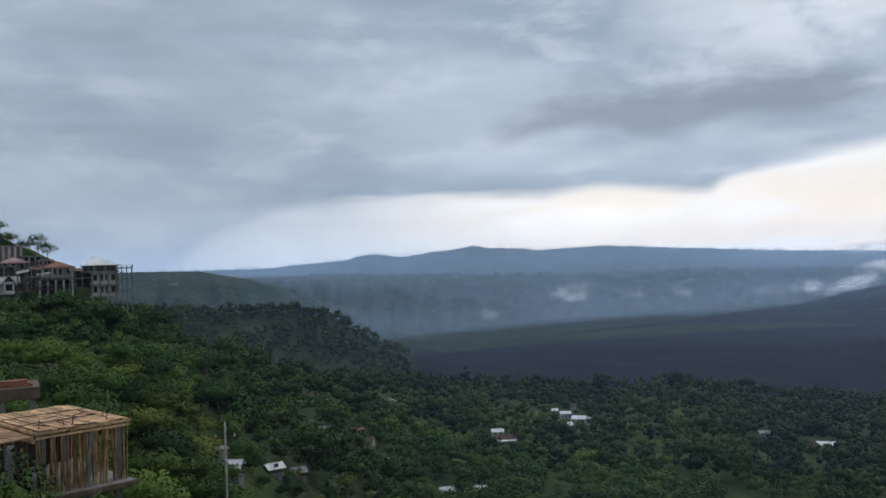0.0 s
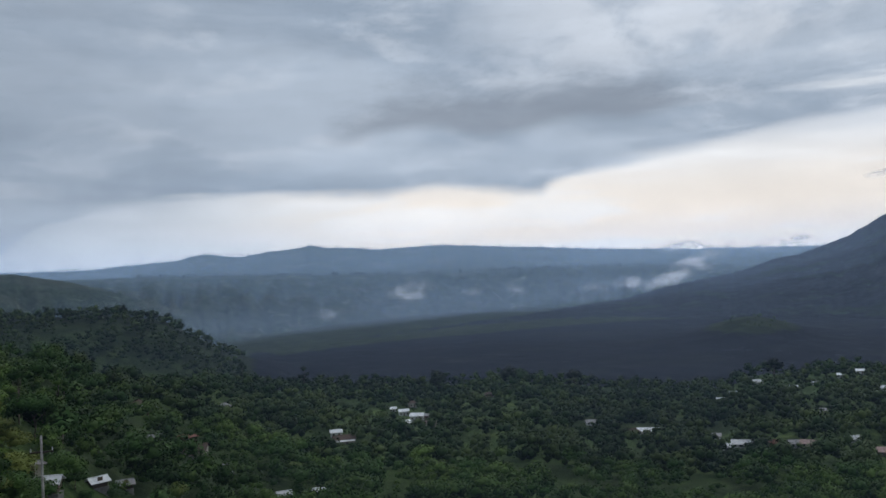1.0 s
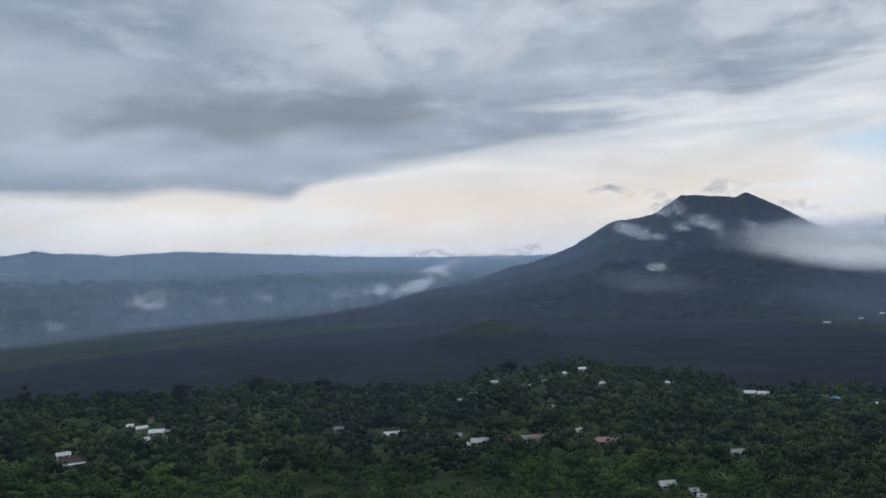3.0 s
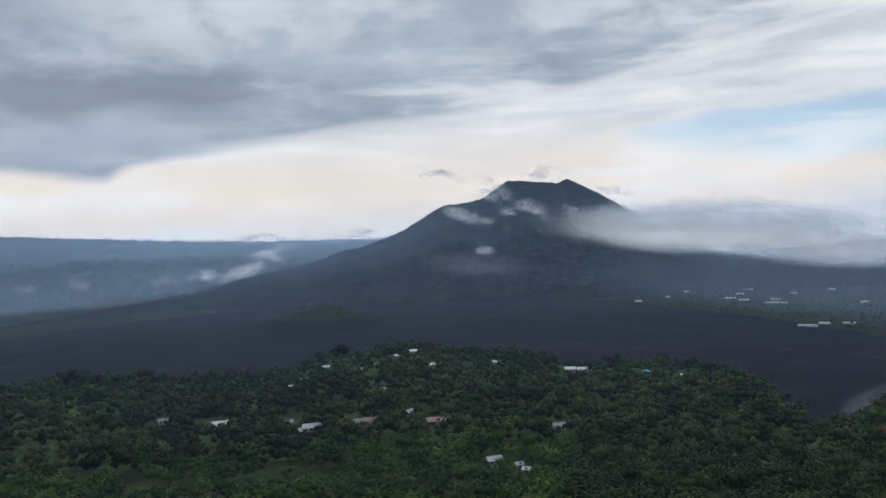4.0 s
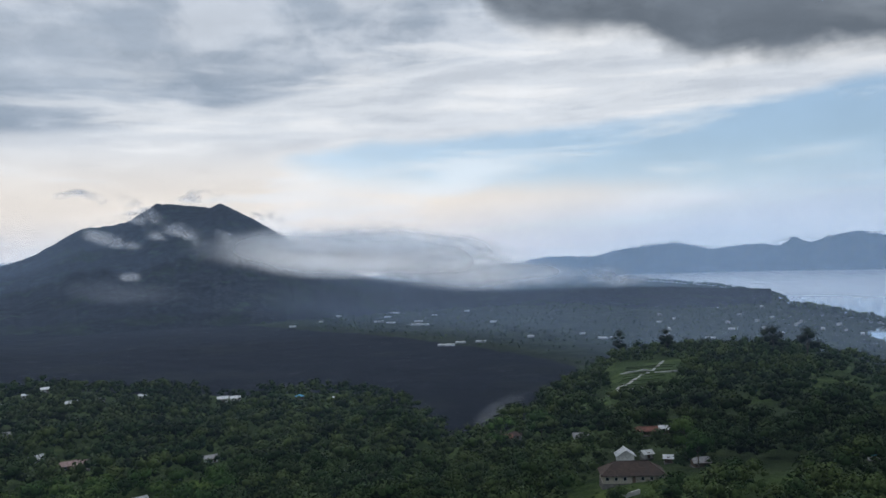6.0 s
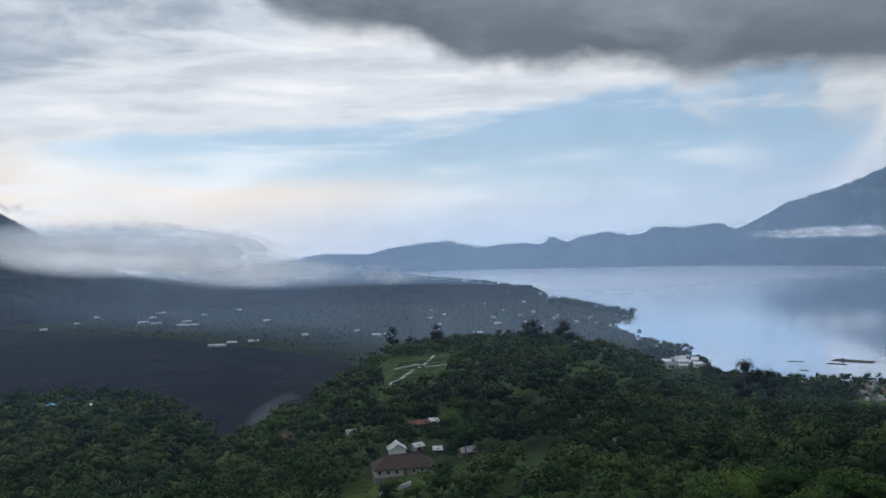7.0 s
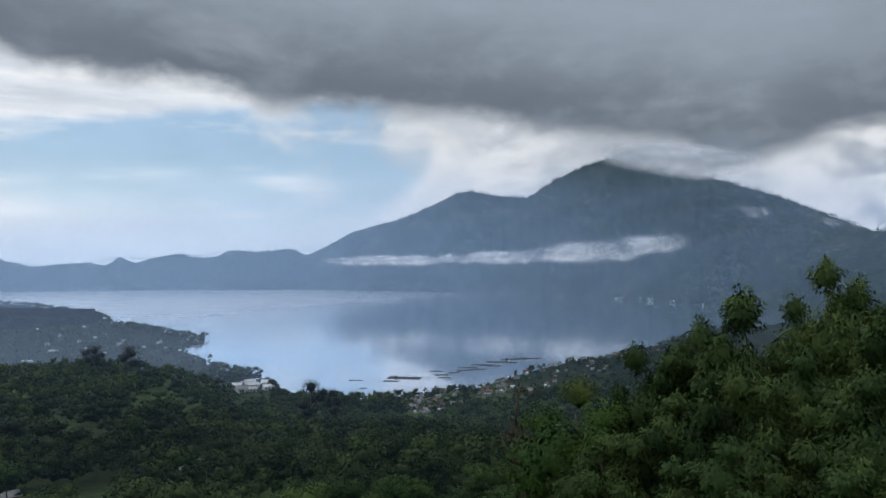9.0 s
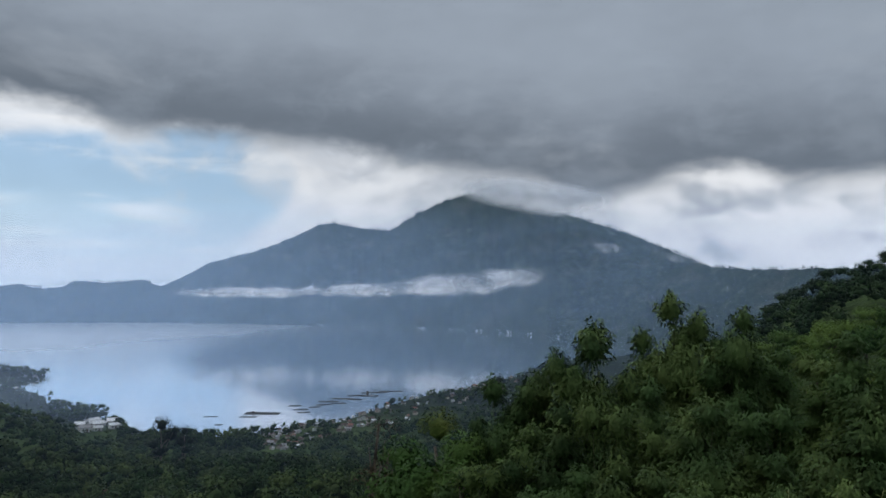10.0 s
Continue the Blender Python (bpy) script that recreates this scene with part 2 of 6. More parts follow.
def ground_material():
    m, N = material("hillside earth and scrub")
    pos = position(N)
    att = N.tree.nodes.new("ShaderNodeAttribute")
    att.attribute_name = "lava"
    lava = att.outputs["Fac"]
    a, b, c = N.noise(pos, 0.35, 6, 0.7), N.noise(pos, 0.035, 5, 0.6), N.noise(pos, 0.006, 4, 0.55)
    g = N.mix(N.smooth(a, 0.3, 0.7), (0.028, 0.052, 0.016), (0.062, 0.100, 0.028))
    g = N.mix(N.smooth(b, 0.5, 0.66), g, (0.088, 0.128, 0.036))
    g = N.mix(N.math("MULTIPLY", N.smooth(c, 0.52, 0.64), 0.6), g, (0.03, 0.045, 0.022))
    g = N.mix(N.math("MULTIPLY", N.smooth(a, 0.6, 0.75), 0.35), g, (0.11, 0.09, 0.06))
    # lava tones, with some of the haze's blue put into the colour
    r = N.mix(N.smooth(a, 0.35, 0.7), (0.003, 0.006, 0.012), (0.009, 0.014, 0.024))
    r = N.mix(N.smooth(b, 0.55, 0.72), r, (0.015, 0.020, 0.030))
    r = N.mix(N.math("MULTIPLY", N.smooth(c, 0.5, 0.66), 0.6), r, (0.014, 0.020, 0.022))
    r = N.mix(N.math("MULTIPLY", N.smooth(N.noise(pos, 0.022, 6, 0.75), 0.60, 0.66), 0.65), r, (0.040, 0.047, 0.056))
    dry = N.tree.nodes.new("ShaderNodeAttribute")
    dry.attribute_name = "plain"
    p = N.mix(N.smooth(b, 0.4, 0.62), (0.014, 0.024, 0.014), (0.026, 0.040, 0.020))
    g = N.mix(dry.outputs["Fac"], g, N.mix(N.math("MULTIPLY", N.smooth(a, 0.55, 0.7), 0.5), p, (0.040, 0.054, 0.026)))
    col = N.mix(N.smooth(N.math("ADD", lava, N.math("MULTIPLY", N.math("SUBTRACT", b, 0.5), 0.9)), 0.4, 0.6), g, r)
    finish(N, col, 0.95, N.math("ADD", a, N.math("MULTIPLY", b, 3.0)), 0.8, 1.5, Specular_IOR_Level=0.1)
    return m


def mountain_material(name, low, high, bare):
    m, N = material(name)
    pos = position(N)
    a, b = N.noise(pos, 0.05, 7, 0.7), N.noise(pos, 0.007, 5, 0.6)
    c = N.mix(N.smooth(a, 0.35, 0.68), low, high)
    c = N.mix(N.math("MULTIPLY", N.smooth(b, 0.5, 0.66), 0.7), c, bare)
    c = N.mix(N.math("MULTIPLY", N.smooth(N.noise(pos, 0.016, 6, 0.7), 0.56, 0.68), 0.55), c, tuple(v * 2.2 for v in bare))
    finish(N, c, 0.95, a, 0.9, 14.0, Specular_IOR_Level=0.1)
    return m


GROUND = ground_material()
# the two cinder tones also hold some blue of the distant haze
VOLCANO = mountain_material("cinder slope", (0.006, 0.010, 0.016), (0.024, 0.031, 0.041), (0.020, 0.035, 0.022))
FOREST_SLOPE = mountain_material("forested slope", (0.020, 0.036, 0.018), (0.045, 0.068, 0.032), (0.065, 0.075, 0.045))


def water_material():
    m, N = material("lake water")
    pos = position(N)
    n = N.noise(N.add("ShaderNodeMapping", Vector=pos, Scale=(0.05, 0.05, 1)).outputs[0], 1.0, 3, 0.5)
    big = N.noise(pos, 0.0016, 3, 0.5)
    bump = N.add("ShaderNodeBump", Strength=0.05, Distance=0.4, Height=n)
    deep = N.add("ShaderNodeBsdfDiffuse", Color=(0.05, 0.075, 0.09, 1))
    sp = N.add("ShaderNodeSeparateXYZ", Vector=pos)
    away = N.math("SQRT", N.math("ADD", N.math("MULTIPLY", sp.outputs[0], sp.outputs[0]), N.math("MULTIPLY", sp.outputs[1], sp.outputs[1])))
    away = N.math("MULTIPLY_ADD", N.math("SUBTRACT", big, 0.5), 500.0, away)
    way = N.math("MULTIPLY", N.math("ARCTAN2", sp.outputs[0], sp.outputs[1]), 57.2958)
    away = N.math("MULTIPLY_ADD", N.smooth(way, 112, 92), 1700.0, away)
    breeze = N.math("MULTIPLY", N.smooth(away, 2900, 4900), 0.22)
    gloss = N.add("ShaderNodeBsdfGlossy", Color=(0.98, 0.99, 1.0, 1), Roughness=N.math("ADD", breeze, N.math("MULTIPLY_ADD", big, 0.06, 0.06)), Normal=bump.outputs[0])
    face = N.add("ShaderNodeLayerWeight", Blend=0.94)
    mixed = N.add("ShaderNodeMixShader", Fac=face.outputs["Facing"], i1=deep.outputs[0], i2=gloss.outputs[0])
    N.add("ShaderNodeOutputMaterial", Surface=mixed.outputs[0])
    return m


WATER = water_material()


def airy(N, color):
    """Stands in for droplets: normals turned up and down gather all light from above, whichever side it comes from."""
    up, down = N.add("ShaderNodeCombineXYZ", X=0.0, Y=0.0, Z=1.0), N.add("ShaderNodeCombineXYZ", X=0.0, Y=0.0, Z=-1.0)
    d = N.add("ShaderNodeBsdfDiffuse", Color=(*color, 1), Normal=up.outputs[0])
    t = N.add("ShaderNodeBsdfTranslucent", Color=(*color, 1), Normal=down.outputs[0])
    return N.add("ShaderNodeAddShader", i0=d.outputs[0], i1=t.outputs[0]).outputs[0]


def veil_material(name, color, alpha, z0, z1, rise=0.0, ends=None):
    """A see-through sheet tinted as aerial haze: mostly clear, thinning out between two heights."""
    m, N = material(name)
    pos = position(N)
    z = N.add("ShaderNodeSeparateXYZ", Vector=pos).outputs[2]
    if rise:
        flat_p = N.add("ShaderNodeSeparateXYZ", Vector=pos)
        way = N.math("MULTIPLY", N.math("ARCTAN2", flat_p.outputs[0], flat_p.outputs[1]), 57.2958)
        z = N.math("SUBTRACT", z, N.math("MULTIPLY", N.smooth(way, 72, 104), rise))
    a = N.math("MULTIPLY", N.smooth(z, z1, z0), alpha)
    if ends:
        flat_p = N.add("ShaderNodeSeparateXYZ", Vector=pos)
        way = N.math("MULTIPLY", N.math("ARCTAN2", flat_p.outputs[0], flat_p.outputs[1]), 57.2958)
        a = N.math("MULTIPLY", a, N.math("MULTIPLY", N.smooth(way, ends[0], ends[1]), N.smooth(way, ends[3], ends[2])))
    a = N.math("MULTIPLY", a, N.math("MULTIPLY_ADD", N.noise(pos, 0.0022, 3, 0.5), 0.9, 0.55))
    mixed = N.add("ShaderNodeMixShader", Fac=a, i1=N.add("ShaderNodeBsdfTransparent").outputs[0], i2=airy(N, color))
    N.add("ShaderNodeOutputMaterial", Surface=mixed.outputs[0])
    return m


# ------------------------------------------------------------------ plan
def value_noise(x, y, seed=0):
    xi, yi = np.floor(x).astype(np.int64), np.floor(y).astype(np.int64)
    fx, fy = x - xi, y - yi
    fx, fy = fx * fx * (3 - 2 * fx), fy * fy * (3 - 2 * fy)

    def h(i, j):
        v = (i * 374761393 + j * 668265263 + seed * 974634777) & 0xFFFFFFFF
        v = ((v ^ (v >> 13)) * 1274126177) & 0xFFFFFFFF
        return ((v ^ (v >> 16)) & 0xFFFF) / 65535.0

    return (h(xi, yi) * (1 - fx) + h(xi + 1, yi) * fx) * (1 - fy) + (h(xi, yi + 1) * (1 - fx) + h(xi + 1, yi + 1) * fx) * fy


def fbm(x, y, octaves=4, seed=0, gain=0.5):
    total, amp, norm = 0.0, 1.0, 0.0
    for o in range(octaves):
        total, norm = total + amp * value_noise(x * 2 ** o + 17.3 * o, y * 2 ** o + 9.1 * o, seed + o), norm + amp
        amp *= gain
    return total / norm - 0.5


def ramp(x, lo, hi):
    u = np.clip((x - lo) / (hi - lo), 0, 1)
    return u * u * (3 - 2 * u)


def table(*pairs):
    xs, ys = [p[0] for p in pairs], [p[1] for p in pairs]
    return lambda a: np.interp(a, xs, ys)


# by bearing: the brow of the near slope (distance, degrees over the level), and where the slope comes into view
BROW_R = table((-60, 200), (-28, 235), (-21, 265), (-17, 300), (-11, 400), (-6, 560), (-1, 760), (5, 830), (28, 850), (45, 800), (56, 780), (60, 640), (62, 520), (64.5, 430), (67, 480), (71, 640), (74.5, 860), (83, 950), (93, 980), (97, 900), (106, 860), (115, 700), (124, 420), (131, 340), (145, 320), (170, 250))
BROW_E = table((-60, 2), (-28, -0.9), (-21, -1.3), (-18, -1.9), (-16.7, -3.5), (-11, -6.1), (-6.5, -6.7), (-1, -7.5), (4, -7.9), (10, -8.3), (15, -7.9), (19, -8.4), (24, -8.8), (28.5, -9.0), (31.5, -7.7), (37, -7.4), (42, -8.2), (48, -9.0), (56, -9.4), (59.6, -10.2), (61.7, -12.3), (64, -12.9), (67, -11.8), (70.7, -9.6), (74.4, -7.3), (77.6, -7.0), (83, -6.9), (88, -7.3), (91, -8.6), (93, -9.9), (96, -10.5), (100, -11.0), (106, -11.2), (113, -12.0), (119, -12.0), (124, -11), (128, -8.5), (131, -6.2), (134, -4.4), (136, -2.0), (138.4, 0.2), (141, 1.2), (144, 2.3), (170, 4))
START_R = table((-60, 30), (-28, 40), (-20, 60), (-10, 140), (0, 220), (10, 250), (55, 250), (75, 190), (90, 150), (100, 100), (116, 55), (130, 40), (145, 40), (170, 20))
START_E = table((-60, -5), (-28, -15), (-20, -15), (0, -16), (33, -17.2), (60, -17.2), (86, -18.5), (100, -18), (116, -18), (130, -17), (145, -14), (170, -4))
SHORE = table((70, 4800), (74, 4600), (76.6, 3980), (80.8, 3420), (84.4, 2850), (85.1, 2480), (87.3, 2310), (89.2, 2132), (90.9, 2050), (91.1, 1530), (92.6, 1477), (94.5, 1434), (95.0, 1370), (95.2, 1200), (96.3, 1165), (100.8, 1127), (105.4, 1168), (109.4, 1247), (111.4, 1327), (115, 1503), (120.3, 1754), (124, 2200), (132, 2700))
FAR_SHORE = table((70, 4700), (83, 4690), (90, 4590), (98, 4490), (108, 4060), (120, 3520), (124, 3200), (132, 2750))
COVES = ((89.3, 91.2, table((89.3, 1684), (90.3, 1600), (91.2, 1515)), table((89.3, 1690), (90.3, 1810), (91.2, 1960))),
         (92.2, 95.3, table((92.2, 1208), (95.3, 1195)), table((92.2, 1215), (93.7, 1277), (95.3, 1340))))  # water behind the spits
TREE = 7.0                                  # the ground lies this far under the tree tops


def slope_height(a, r):
    """Height of the ground at bearing a (degrees to the right) and distance r."""
    brow, start = BROW_R(a), START_R(a)
    eb, es = BROW_E(a), START_E(a)
    u = np.clip((1 / np.maximum(r, start) - 1 / brow) / (1 / start - 1 / brow), 0, 1)
    canopy = EYE + r * np.tan(np.radians(eb + (es - eb) * u ** 0.9))
    at_start = EYE + start * np.tan(np.radians(es))
    near = 183.3 - (183.3 - at_start) * np.clip((r - 2.5) / (start - 2.5), 0, 1) ** 0.6
    z_brow = EYE + brow * np.tan(np.radians(eb))
    floor = 12 + 5 * fbm(r * np.sin(np.radians(a)) / 220, r * np.cos(np.radians(a)) / 220, 4, 5)
    fall = ramp(r, brow, brow * 1.30 + 40)
    beyond = (z_brow - TREE) * (1 - fall) + floor * fall
    z = np.where(r < start, near - TREE * ramp(r, start * 0.3, start), np.where(r < brow, canopy - TREE, beyond))
    return z


def ridge_two(a, r):
    """The terraced spur behind the left slope."""
    crest = table((-26, 155), (-17, 135), (-10, 131), (-7.2, 115), (-4.2, 72), (-1.5, 42), (2, 8))(a)
    return np.where((a > -40) & (a < 3), crest * np.exp(-((r - 1260) / np.where(r < 1260, 270.0, 380.0)) ** 2), 0)


def ground_height(x, y):
    a, r = np.degrees(np.arctan2(x, y)), np.hypot(x, y)
    a = np.where(a < -150, a + 360, a)
    z = slope_height(a, r)
    back = 183.3 + 4 * fbm(x / 90, y / 90, 3, 3)
    z = z + (back - z) * ramp(a, 165, 195)
    z = z + (back - z) * ramp(-a, 60, 95)
    z = np.maximum(z, ridge_two(a, r))
    mound = 40 * np.exp(-(((a - 31) / 3.3) ** 2 + ((r - 1750) / 170) ** 2))
    z = z + mound + 26 * np.exp(-((a + 31) / 4.2) ** 2 - ((r - 292) / 26) ** 2)
    hill = table((-60, 204), (-30, 200.5), (-28, 198.5), (-26.5, 196), (-25, 192.5), (-23, 188), (-21.5, 183))(a)
    z = z + (np.maximum(hill, z) - z) * ramp(r, 272, 285) * (1 - ramp(r, 320, 420)) * ramp(-a, 20.5, 22)
    rough = ramp(r, 40, 160)
    z = z + rough * (5.0 * fbm(x / 38, y / 38, 4, 1) + 2.2 * fbm(x / 9, y / 9, 3, 2))
    lake = (a > 70) & (a < 134) & (r > 900)
    z = np.where(a > 70, z * (1 - 0.75 * ramp(r, 1080, 1250) * ramp(a, 70, 78) * (1 - ramp(a, 97, 101))), z)
    s = SHORE(a) + 60 * fbm(x / 70, y / 70, 3, 8)
    bank = np.where(lake, ramp(r, s - 160, s + 30), 0)
    for a0, a1, near, far in COVES:
        bank = np.where((a > a0) & (a < a1), np.maximum(bank, ramp(r, near(a) - 15, near(a) + 15) * (1 - ramp(r, far(a) - 15, far(a) + 15))), bank)
    return z * (1 - bank) + (-9) * bank - np.where(lake & (r > s), 3, 0)


def lava_amount(x, y):
    a, r = np.degrees(np.arctan2(x, y)), np.hypot(x, y)
    edge = table((-4, 2000), (0, 1750), (10, 1950), (25, 2250), (40, 2350), (48, 2200), (56, 1800), (63, 1500), (70, 1270), (73, 1150))(a)
    v = ramp(r, BROW_R(a) + 60, BROW_R(a) + 170) * (1 - ramp(r, edge - 90, edge + 90)) * ramp(a, -4, 0) * (1 - ramp(a, 70, 73.5))
    return np.clip(v - np.exp(-(((a - 31) / 3.0) ** 2 + ((r - 1750) / 150) ** 2)) * 1.2, 0, 1)


def mesh_object(name, verts, faces, mat, smooth=True, parent=None, normals=None):
    """One mesh object out of arrays of vertices and of triangles or quads."""
    verts, faces = np.asarray(verts, dtype=np.float32), np.asarray(faces, dtype=np.int32)
    me = bpy.data.meshes.new(name)
    k = faces.shape[1]
    me.vertices.add(len(verts))
    me.vertices.foreach_set("co", verts.ravel())
    me.loops.add(faces.size)
    me.loops.foreach_set("vertex_index", faces.ravel())
    me.polygons.add(len(faces))
    me.polygons.foreach_set("loop_start", np.arange(0, faces.size, k, dtype=np.int32))
    me.polygons.foreach_set("use_smooth", np.full(len(faces), smooth))
    me.update(calc_edges=True)
    me.validate()
    if normals is not None:
        me.normals_split_custom_set_from_vertices(normals)
    me.materials.append(mat)
    ob = new(name, me)
    ob.parent = parent
    return ob


def grid_faces(rows, cols):
    i = np.arange(rows - 1)[:, None] * cols + np.arange(cols - 1)[None]
    return np.stack([i, i + 1, i + cols + 1, i + cols], -1).reshape(-1, 4)


# ------------------------------------------------------------------ ground
bearing = np.concatenate([np.arange(-150, -34, 2.5), np.arange(-34, 150, 0.45), np.arange(150, 210.1, 2.5)])
reach = np.concatenate([[0.0], np.geomspace(2.0, 1300, 250), np.geomspace(1312, 4900, 90)])
AA, RR = np.meshgrid(np.radians(bearing), reach, indexing="ij")
X, Y = RR * np.sin(AA), RR * np.cos(AA)
Z = ground_height(X, Y)
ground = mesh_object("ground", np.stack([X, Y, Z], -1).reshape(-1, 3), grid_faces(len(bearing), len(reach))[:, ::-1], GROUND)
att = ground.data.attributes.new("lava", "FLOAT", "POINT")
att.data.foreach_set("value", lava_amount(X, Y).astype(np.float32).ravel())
att = ground.data.attributes.new("plain", "FLOAT", "POINT")
att.data.foreach_set("value", ramp(RR, 1000, 1250).astype(np.float32).ravel())
tagged(ground, "green scrub hillside falling to a dark lava plain", "ground", kind="structure")

# ------------------------------------------------------------------ lake
ab = np.radians(np.arange(66, 136, 1.0))
rb = np.linspace(1000, 4950, 24)
A2, R2 = np.meshgrid(ab, rb, indexing="ij")
lake = mesh_object("water", np.stack([R2 * np.sin(A2), R2 * np.cos(A2), 0 * A2], -1).reshape(-1, 3), grid_faces(len(ab), len(rb))[:, ::-1], WATER)
tagged(lake, "calm grey-blue crater lake mirroring the cloudy sky", "water", kind="structure")


# ------------------------------------------------------------------ mountains
def mountain(name, a0, a1, step, crest_e, crest_r, foot_r, foot_z, mat, power=1.3, gully=0.10, seed=0, jag=4.0, label="", rows=70):
    """A mountain side that climbs from its foot to a crest seen at given degrees over the level, and falls behind it."""
    a = np.arange(a0, a1 + step / 2, step)
    u = np.concatenate([np.linspace(0, 1, rows), np.linspace(1.03, 1.25, 8)])
    A, U = np.meshgrid(a, u, indexing="ij")
    F, C = foot_r(A), crest_r(A)
    R = F + (C - F) * U
    x, y = R * np.sin(np.radians(A)), R * np.cos(np.radians(A))
    top = EYE + C * np.tan(np.radians(crest_e(A)))
    base = foot_z - 14
    rise = np.where(U <= 1, np.abs(np.minimum(U, 1)) ** power, 1 - (U - 1) * 2.2)
    g = np.abs(fbm(A * 1.1 + seed, U * 1.5, 4, seed)) + 0.5 * np.abs(fbm(x / 160, y / 160, 4, seed + 3))
    carve = np.sin(np.pi * np.clip(U, 0, 1)) * gully * (top - base) * (g - 0.15) * 2.2
    crag = jag * fbm(A * 5.0, U * 3, 4, seed + 7) * ramp(U, 0.3, 1.0) * np.where(U > 1, 0.4, 1)
    z = base + (np.maximum(top, base + 1) - base) * rise - carve + crag
    ob = mesh_object(name, np.stack([x, y, z], -1).reshape(-1, 3), grid_faces(len(a), len(u))[:, ::-1], mat)
    return tagged(ob, label, name.replace("_", " "), kind="structure")


mountain("far_rim", -60, 50, 0.25, table((-60, 0.2), (-21, 0.5), (-11.6, 0.5), (-6.7, 0.86), (-4.9, 1.22), (-2.7, 0.94), (-0.9, 1.2), (1.6, 1.42), (2.1, 1.6), (2.9, 1.36), (4.8, 1.27), (6.3, 1.09), (10.9, 1.2), (15.7, 0.88), (22.6, 0.4), (28, 0.2), (36, 0.0), (50, -0.3)),
         table((-60, 4700), (50, 4800)), table((-60, 3300), (50, 3600)), 120, FOREST_SLOPE, 1.0, 0.06, 11, 11, "forested caldera rim far off in blue haze")
mountain("inner_rim", -60, 46, 0.25, table((-60, 0.1), (-21, 0.3), (-14, -0.05), (-9, -0.1), (-3, -0.25), (4.4, -0.55), (12, -0.75), (17.4, -0.65), (25, -0.8), (33, -1.2), (46, -2.5)),
         table((-60, 3300), (46, 3500)), table((-60, 1300), (-12, 1450), (-4, 2000), (3, 2500), (12, 2900), (46, 3050)), 16, FOREST_SLOPE, 0.95, 0.55, 23, 6, "gullied forested caldera wall in blue haze")
mountain("rim_spur", -60, 0, 0.2, table((-60, 0.9), (-20.8, 0.55), (-16.3, 0.47), (-13.4, -0.1), (-10.9, -0.8), (-6.4, -2.4), (-3.4, -3.85), (-1, -4.9), (0, -5.4)),
         table((-60, 2800), (-10, 2700), (0, 2150)), table((-60, 2050), (-10, 2050), (0, 1950)), 14, FOREST_SLOPE, 0.9, 0.25, 71, 7, "dim forested spur of the caldera wall")
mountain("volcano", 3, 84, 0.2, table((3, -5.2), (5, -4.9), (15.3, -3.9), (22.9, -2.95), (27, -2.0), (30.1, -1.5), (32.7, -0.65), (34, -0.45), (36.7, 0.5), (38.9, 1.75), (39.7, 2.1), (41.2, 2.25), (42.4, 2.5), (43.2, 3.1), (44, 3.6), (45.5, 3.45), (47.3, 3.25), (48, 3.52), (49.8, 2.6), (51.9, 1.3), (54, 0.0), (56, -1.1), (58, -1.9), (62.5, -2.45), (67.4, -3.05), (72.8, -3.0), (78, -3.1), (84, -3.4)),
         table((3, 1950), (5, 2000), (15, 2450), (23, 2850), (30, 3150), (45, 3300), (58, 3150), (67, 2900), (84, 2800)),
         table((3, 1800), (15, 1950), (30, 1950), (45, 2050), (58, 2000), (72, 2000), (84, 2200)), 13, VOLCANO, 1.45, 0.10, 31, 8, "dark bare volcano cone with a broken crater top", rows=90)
mountain("lake_ridge", 50, 104, 0.2, table((50, -1.9), (58, -1.7), (64, -1.5), (67.9, -1.15), (69.8, -0.83), (72.8, -0.94), (74.8, -0.5), (78.2, -0.22), (80.5, -0.71), (83.4, -0.46), (84.6, -0.66), (85.5, -0.06), (86.3, -0.52), (87.0, -0.3), (88.9, 0.1), (90.4, -0.19), (91.5, -0.04), (92.2, 0.34), (93.7, 0.22), (96.3, 0.41), (97.2, 0.02), (98, 0.1), (104, -0.4)),
         table((64, 4900), (98, 4850), (104, 4500)), table((64, 4720), (83, 4690), (90, 4590), (98, 4490), (104, 4250)), 0, FOREST_SLOPE, 0.9, 0.22, 43, 17, "long steep ridge along the far lake shore")
mountain("lake_mountain", 94, 160, 0.2, table((94, -1.5), (96.8, -0.2), (98.2, 0.4), (100.4, 1.6), (103.9, 2.6), (106.1, 3.55), (107.3, 4.2), (108.4, 4.4), (110.3, 4.0), (112.2, 3.9), (113.0, 4.4), (114.1, 5.1), (115.8, 5.9), (117.6, 6.5), (119, 6.3), (120.3, 6.1), (124.1, 5.1), (127.9, 3.9), (131.5, 2.4), (133.6, 1.5), (136, 1.35), (139.4, 1.4), (150, 1.5), (160, 1.5)),
         table((94, 4750), (117, 4550), (128, 4200), (136, 3300), (160, 2400)), FAR_SHORE, 0, FOREST_SLOPE, 1.15, 0.14, 57, 14, "high forested mountain with its top in cloud", rows=90)


